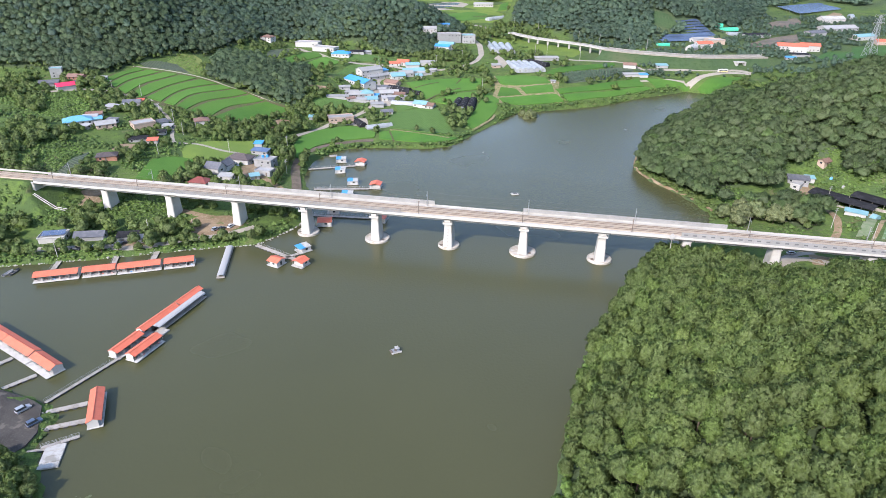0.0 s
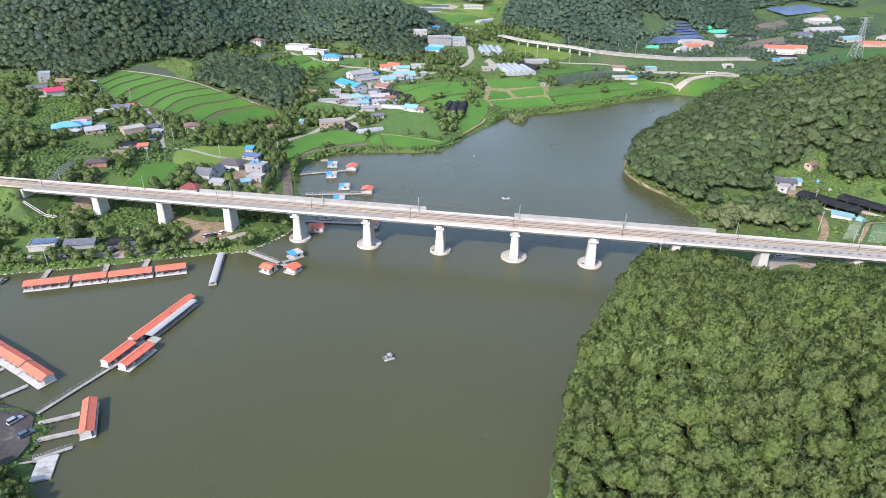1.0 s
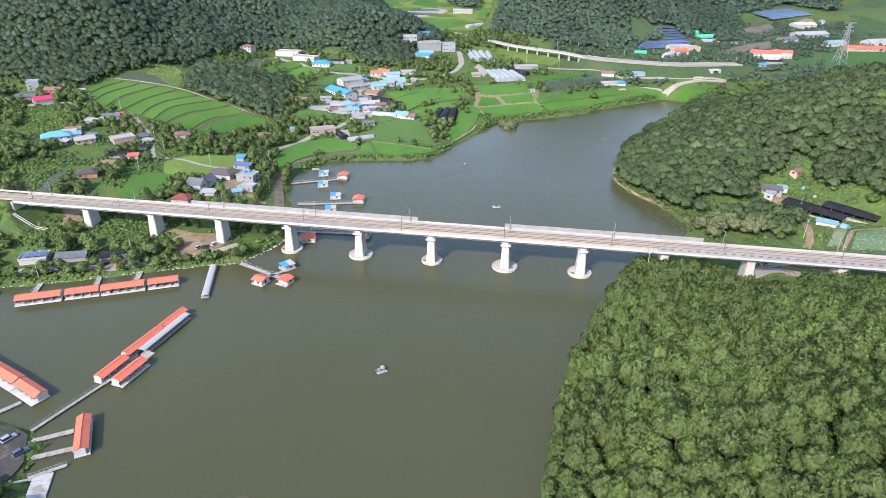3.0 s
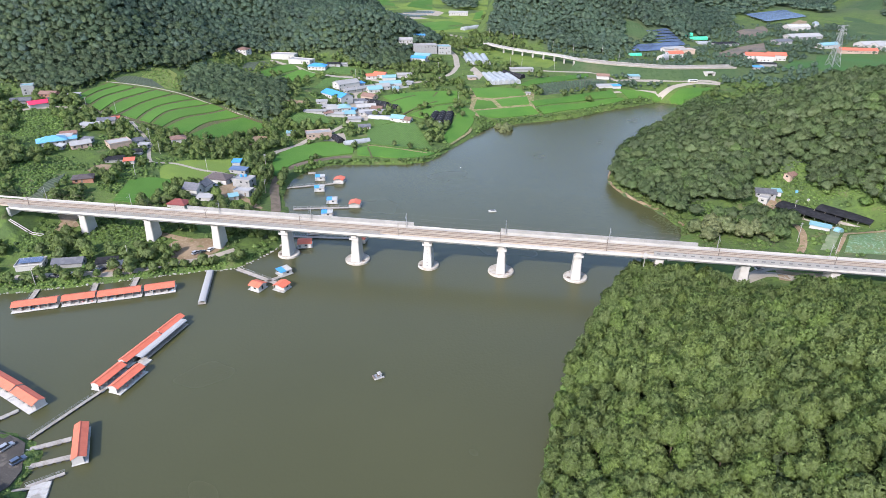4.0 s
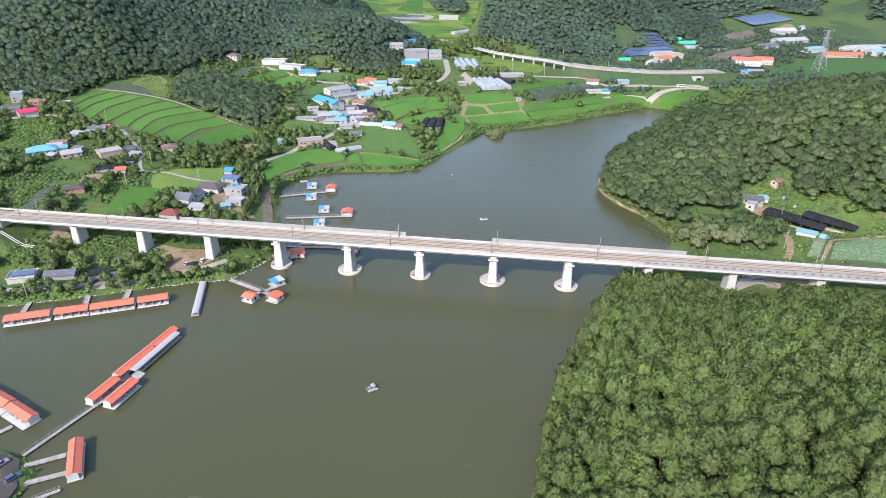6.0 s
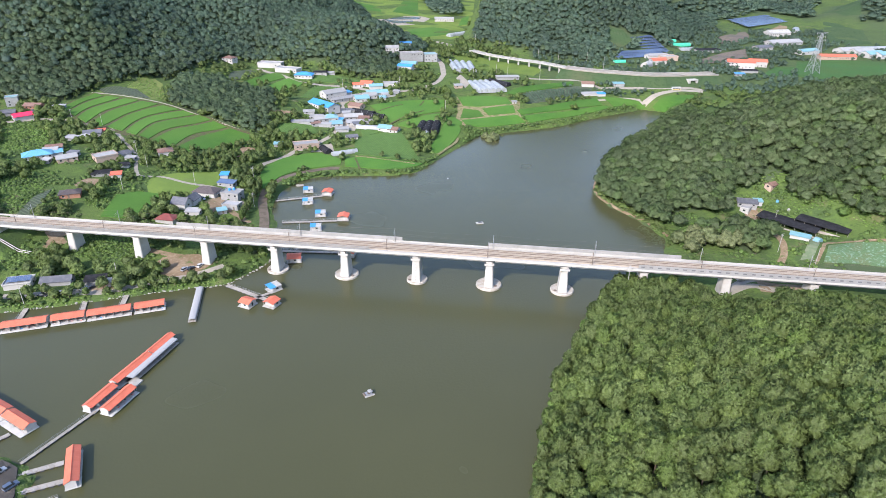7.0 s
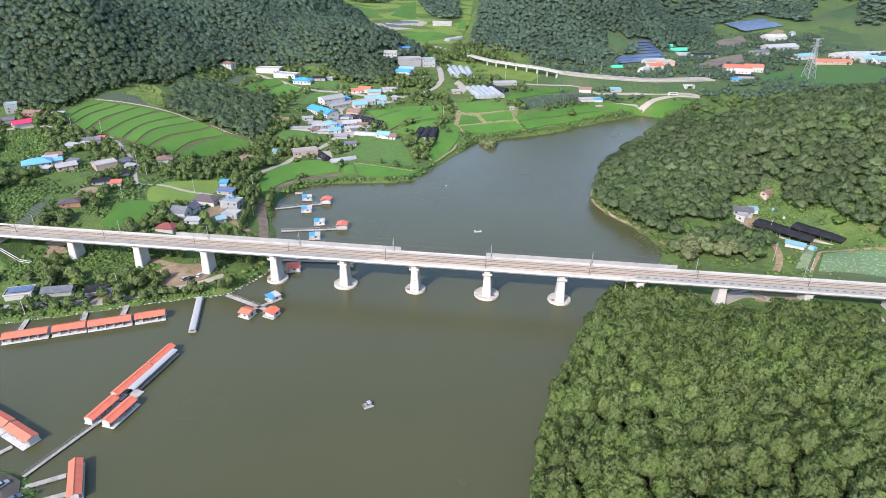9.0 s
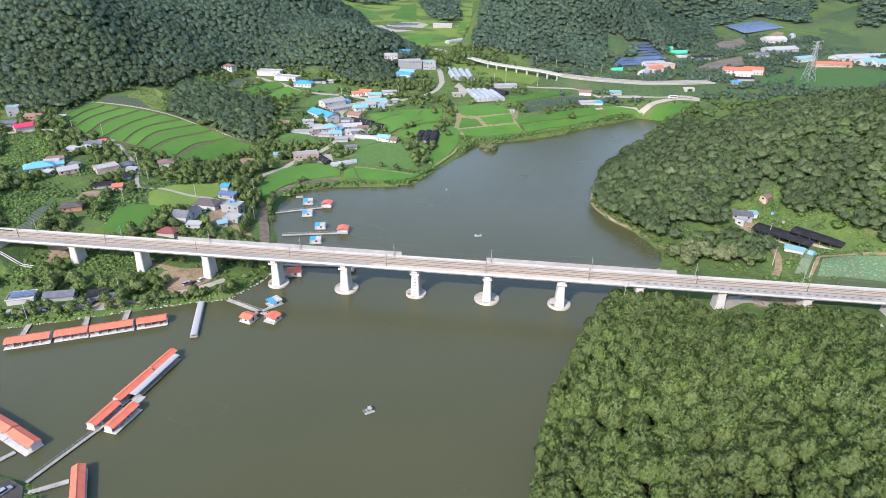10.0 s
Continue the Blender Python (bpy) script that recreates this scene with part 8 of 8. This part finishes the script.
p = np.concatenate([spread(rng, -330, -130, 270, 490, 1.9), spread(rng, -270, -200, 545, 630, 2.4), spread(rng, 145, 262, 286, 360, 2.0)])
keep = np.any([within(p, poly) for poly in CREEPER], axis=0) & ~inside_any(p[:, 0], p[:, 1], True)
join_wood("creeper_field", planted(p[keep], rng, 0.45, 0.95, 0.25), SHRUB, "leaf_creeper", "bright yellow-green creepers over the fallow fields", "creepers", tall=(0.5, 0.9))
p = spread(rng, -215, -80, 232, 275, 1.7)
d = shore_distance(p[:, 0], p[:, 1])
keep = (d > 0.9) & (d < 7) & (patchy(p, 8, 6.0) > 0.36) & ~inside_any(p[:, 0], p[:, 1], True)
join_wood("bank_weeds", planted(p[keep], rng, 0.35, 0.8, 0.2), SHRUB, "leaf_creeper", "lush green weeds along the stony bank", "weeds", tall=(0.6, 1.1))
p = spread(rng, -210, 640, 430, 960, 6.5)
d = shore_distance(p[:, 0], p[:, 1])
f = patchy(p, 26, 5.0)
keep = (d > 11) & (f > np.where((p[:, 0] > 130) & (p[:, 1] > 590), 0.45, 0.52)) & ~inside_any(p[:, 0], p[:, 1]) & (wooded(p[:, 0], p[:, 1]) < 5.5)
keep &= ~((p[:, 0] > 120) & (p[:, 1] < 560))
p = p[keep]
far = (p[:, 0] > 150) & (p[:, 1] > 600)
join_wood("village_trees", planted(p[~far], rng, 0.7, 1.5, 0.3), GARDEN_FAR, "leaf", "garden trees round the village houses", "trees")
# Leaf colour here carries the distance haze.
join_wood("valley_trees", planted(p[far], rng, 0.6, 1.3, 0.3), GARDEN_FAR, "leaf_haze", "dark green trees between the valley halls", "trees")
p = spread(rng, -110, 330, 395, 720, 3.0)
d = shore_distance(p[:, 0], p[:, 1])
f = patchy(p, 14, 7.0)
keep = (d > 0.2) & ((f > 0.64) | (d < 5.0)) & ~inside_any(p[:, 0], p[:, 1]) & (wooded(p[:, 0], p[:, 1]) < 5.5)
keep &= ~((p[:, 0] > 120) & (p[:, 1] < 545) & (d > 5))
join_wood("bank_scrub", planted(p[keep], rng, 0.7, 1.6, 0.2), SHRUB, "leaf_shrub", "green scrub along the lake bank and field edges", "scrub")
p = spread(rng, 100, 330, 262, 362, 3.2)
d = shore_distance(p[:, 0], p[:, 1])
f = patchy(p, 12, 1.0)
keep = (d > 0.4) & (f > np.where(hit_line(p) > 75, 0.48, 0.56)) & ~inside_any(p[:, 0], p[:, 1], True)
join_wood("farm_scrub", planted(p[keep], rng, 0.6, 1.3, 0.2), SHRUB, "leaf_shrub", "weeds and bushes round the farm", "scrub")
p = spread(rng, 208, 290, 272, 352, 5.2)
f = patchy(p, 13, 4.0)
keep = (f > 0.40) & ~inside_any(p[:, 0], p[:, 1]) & (hit_line(p) > 55)
join_wood("farm_trees", planted(p[keep], rng, 0.8, 1.5, 0.3), GARDEN, "leaf_shrub", "fresh green trees and thickets round the farm", "trees")
p = spread(rng, 108, 160, 296, 420, 2.3)
d = shore_distance(p[:, 0], p[:, 1])
p = p[(d > 1.0) & (d < 7)]
join_wood("shore_scrub", planted(p, rng, 0.8, 1.5, 0.2), SHRUB, "leaf", "bushes hanging over the bare bank below the hill", "scrub")
p = spread(rng, 15, 120, 55, 262, 2.9)
d = shore_distance(p[:, 0], p[:, 1])
p = p[(d > 0.6) & (d < 4.5) & (p[:, 0] > 15)]
join_wood("spur_scrub", planted(p, rng, 0.4, 0.85, 0.3), GARDEN, "leaf_creeper", "bright green bushes at the foot of the wooded spur", "scrub")
k = rng.random((420, 2))
s, off = -217 - 125 * k[:, 0], -8.5 - 12 * k[:, 1]
p = np.array([on_axis(a, b)[:2] for a, b in zip(s, off)])
join_wood("embankment_scrub", np.column_stack([p, 17.0 + (off + 6.5) * 1.0, rng.uniform(0.4, 1.0, 420)]), SHRUB, "leaf_shrub", "weeds and bushes on the railway embankment", "scrub")
p = spread(rng, -200, -95, 60, 165, 3.0)
d = shore_distance(p[:, 0], p[:, 1])
keep = (d > 0.3) & ((patchy(p, 9, 2.0) > 0.42) | (d < 3)) & ~inside_any(p[:, 0], p[:, 1])
join_wood("near_bank_scrub", planted(p[keep], rng, 0.35, 0.7, 0.2), SHRUB, "leaf_shrub", "low green weeds along the car park edge", "scrub")


# low growth that softens the edges of the woods
edge = []
for poly in WOODS[:3]:
    for (ax, ay), (bx, by) in zip(poly, poly[1:] + poly[:1]):
        n = max(1, int(math.hypot(bx - ax, by - ay) / 2.6))
        k = np.linspace(0, 1, n, endpoint=False)[:, None]
        edge.append(np.array([[ax, ay]]) * (1 - k) + np.array([[bx, by]]) * k + rng.normal(0, 2.6, (n, 2)))
p = np.concatenate(edge)
p = p[~inside_any(p[:, 0], p[:, 1])]
join_wood("wood_edge_shrubs", planted(p, rng, 0.45, 1.1, 0.2), GARDEN_FAR, "leaf", "green bushes and young trees at the edge of the woods", "scrub")


def single_trees(spots, kinds, mat, name, label, group, height):
    data = [tri_mesh("crown", v, f, mat, w) for v, f, w in kinds]
    for i, (x, y, s) in enumerate(spots):
        tree = thing(name, x, y, float(ground(x, y)) - 0.2, rng.random() * 360, label, "tree", group)
        tree.scale = (s, s, s)
        for nm, dd in (("trunk", TRUNK_DATA[i % 4]), ("crown", data[i % len(data)])):
            ob = new(nm, dd)
            ob.parent = tree
            if nm == "trunk":
                ob.scale = (0.8, 0.8, height / 8.6)


WILLOWS = [(147, 297, 1.2), (154, 292, 1.5), (162, 295, 1.6), (170, 290, 1.5), (158, 303, 1.2), (177, 292, 1.4), (184, 288, 1.1), (150, 287, 1.2), (71, 500, 1.4), (65, 506, 1.0), (67, 495, 0.9)]
single_trees(WILLOWS, WILLOW, "leaf_light", "willow_tree", "pale grey-green willow on the lake bank", "willows on the bank", 6.0)
single_trees([(183, 302, 1.0), (188, 305, 0.9), (193, 303, 0.9), (197, 304, 0.8), (194, 298, 1.0), (186, 292, 0.9), (200, 299, 0.8), (182, 292, 1.1), (184, 283, 1.0), (190, 286, 1.1), (186, 309, 0.8)], GARDEN, "leaf", "farm_tree", "bushy green tree between the lake and the farm sheds", "trees at the farm", 5.0)
single_trees([(245, 307, 0.9), (250, 308, 1.1), (253, 303, 1.2), (259, 305, 1.0), (264, 306, 1.1), (255, 311, 0.9), (248, 316, 1.1), (247, 322, 1.2), (245, 326, 1.0), (241, 328, 1.1), (239, 334, 0.9), (257, 299, 1.1)], WILLOW, "leaf_shrub", "farm_tree", "tall light green tree behind the netted sheds", "trees at the farm", 6.0)
single_trees([(-97.5 - 0.5 * math.sin(k), 333 + 4.0 * k, 1.0 + 0.15 * math.sin(3 * k)) for k in range(15)], POPLAR, "leaf", "cypress_tree", "dark upright tree in the row by the path", "trees along the lakeside path", 6.5)
single_trees([(-158 + 4.2 * k, 431 + 1.4 * math.sin(2 * k), 0.9 + 0.25 * math.sin(5 * k)) for k in range(9)], POPLAR, "leaf", "cypress_tree", "dark upright tree below the terraces", "trees below the terraces", 6.5)
single_trees([(-123, 127, 0.9), (-118.5, 124, 1.0), (-112.6, 119.4, 1.0), (-119, 120.5, 1.1), (-109.4, 117.4, 0.9), (-112.7, 116, 1.2), (-115.6, 114.4, 1.3), (-111, 112, 1.3), (-107, 113.7, 1.0), (-122, 116, 1.3), (-118, 110, 1.4), (-126, 122, 1.2), (-113, 108, 1.4), (-108, 108, 1.2)], BANK, "leaf", "bank_tree", "bushy green tree at the corner of the bank", "trees at the car park", 5.0)
single_trees([(-185 + 5.2 * k + 1.3 * math.sin(7 * k), 273 + 5 * math.sin(2.3 * k), 1.25 + 0.3 * math.sin(4 * k)) for k in range(13)], GARDEN, "leaf", "bank_tree", "dark rounded tree behind the lakeside sheds", "trees on the bank", 5.0)
single_trees([(-192 + 3.6 * k + 1.4 * math.sin(5 * k), 246 + 0.72 * k + 2.6 * math.sin(3 * k), 0.98 + 0.25 * math.sin(4 * k)) for k in range(27)], GARDEN, "leaf", "bank_tree", "small round tree on the lake bank", "trees on the bank", 4.0)
single_trees([(-36, 524, 0.9), (-31, 517, 1.1), (-39, 516, 1.2), (34, 551, 1.0), (36, 540, 1.1), (32, 527, 0.9), (35, 516, 1.1), (42, 566, 1.2), (46, 575, 1.0), (-9, 591, 1.1), (-4, 594, 0.9), (-16, 598, 1.1), (26, 573, 1.2), (13, 588, 1.0), (4, 511, 1.1), (-0, 518, 0.9)], GARDEN, "leaf", "field_tree", "rounded green tree beside the village paddies", "trees by the paddies", 5.0)
single_trees([(36, 764, 1.9), (43, 760, 2.1), (49, 757, 1.8), (57, 776, 2.3), (64, 780, 2.1), (71, 784, 2.3), (61, 768, 1.7), (36, 606, 1.6), (39, 596, 1.8), (37, 585, 1.7), (41, 575, 1.5)], GARDEN, "leaf", "roadside_tree", "large dark green tree beside the valley road", "trees along the valley road", 5.0)
single_trees([(-14 + 5.2 * (k % 9) + 1.5 * math.sin(3 * k), 646 + 8.5 * (k // 9) + 2 * math.sin(5 * k), 1.0 + 0.3 * math.sin(7 * k)) for k in range(36)], GARDEN, "leaf", "garden_tree", "dark green fruit tree below the factory houses", "fruit trees below the houses", 5.0)
orchard = []
for r in range(8):
    for k in range(26):
        f, g = (r + 0.5) / 8, (k + 0.5) / 26
        top, low = np.array((106, 601)) * (1 - g) + np.array((186, 622)) * g + np.array((0, 10)) * math.sin(g * 3.14), np.array((113, 577)) * (1 - g) + np.array((174, 604)) * g
        orchard.append(top * (1 - f) + low * f)
# Same haze-tinted leaves on the orchard rows.
join_wood("orchard_rows", planted(np.array(orchard), rng, 0.75, 1.0, 0.1), SHRUB, "leaf_haze", "dark orchard bushes in straight rows", "orchard")
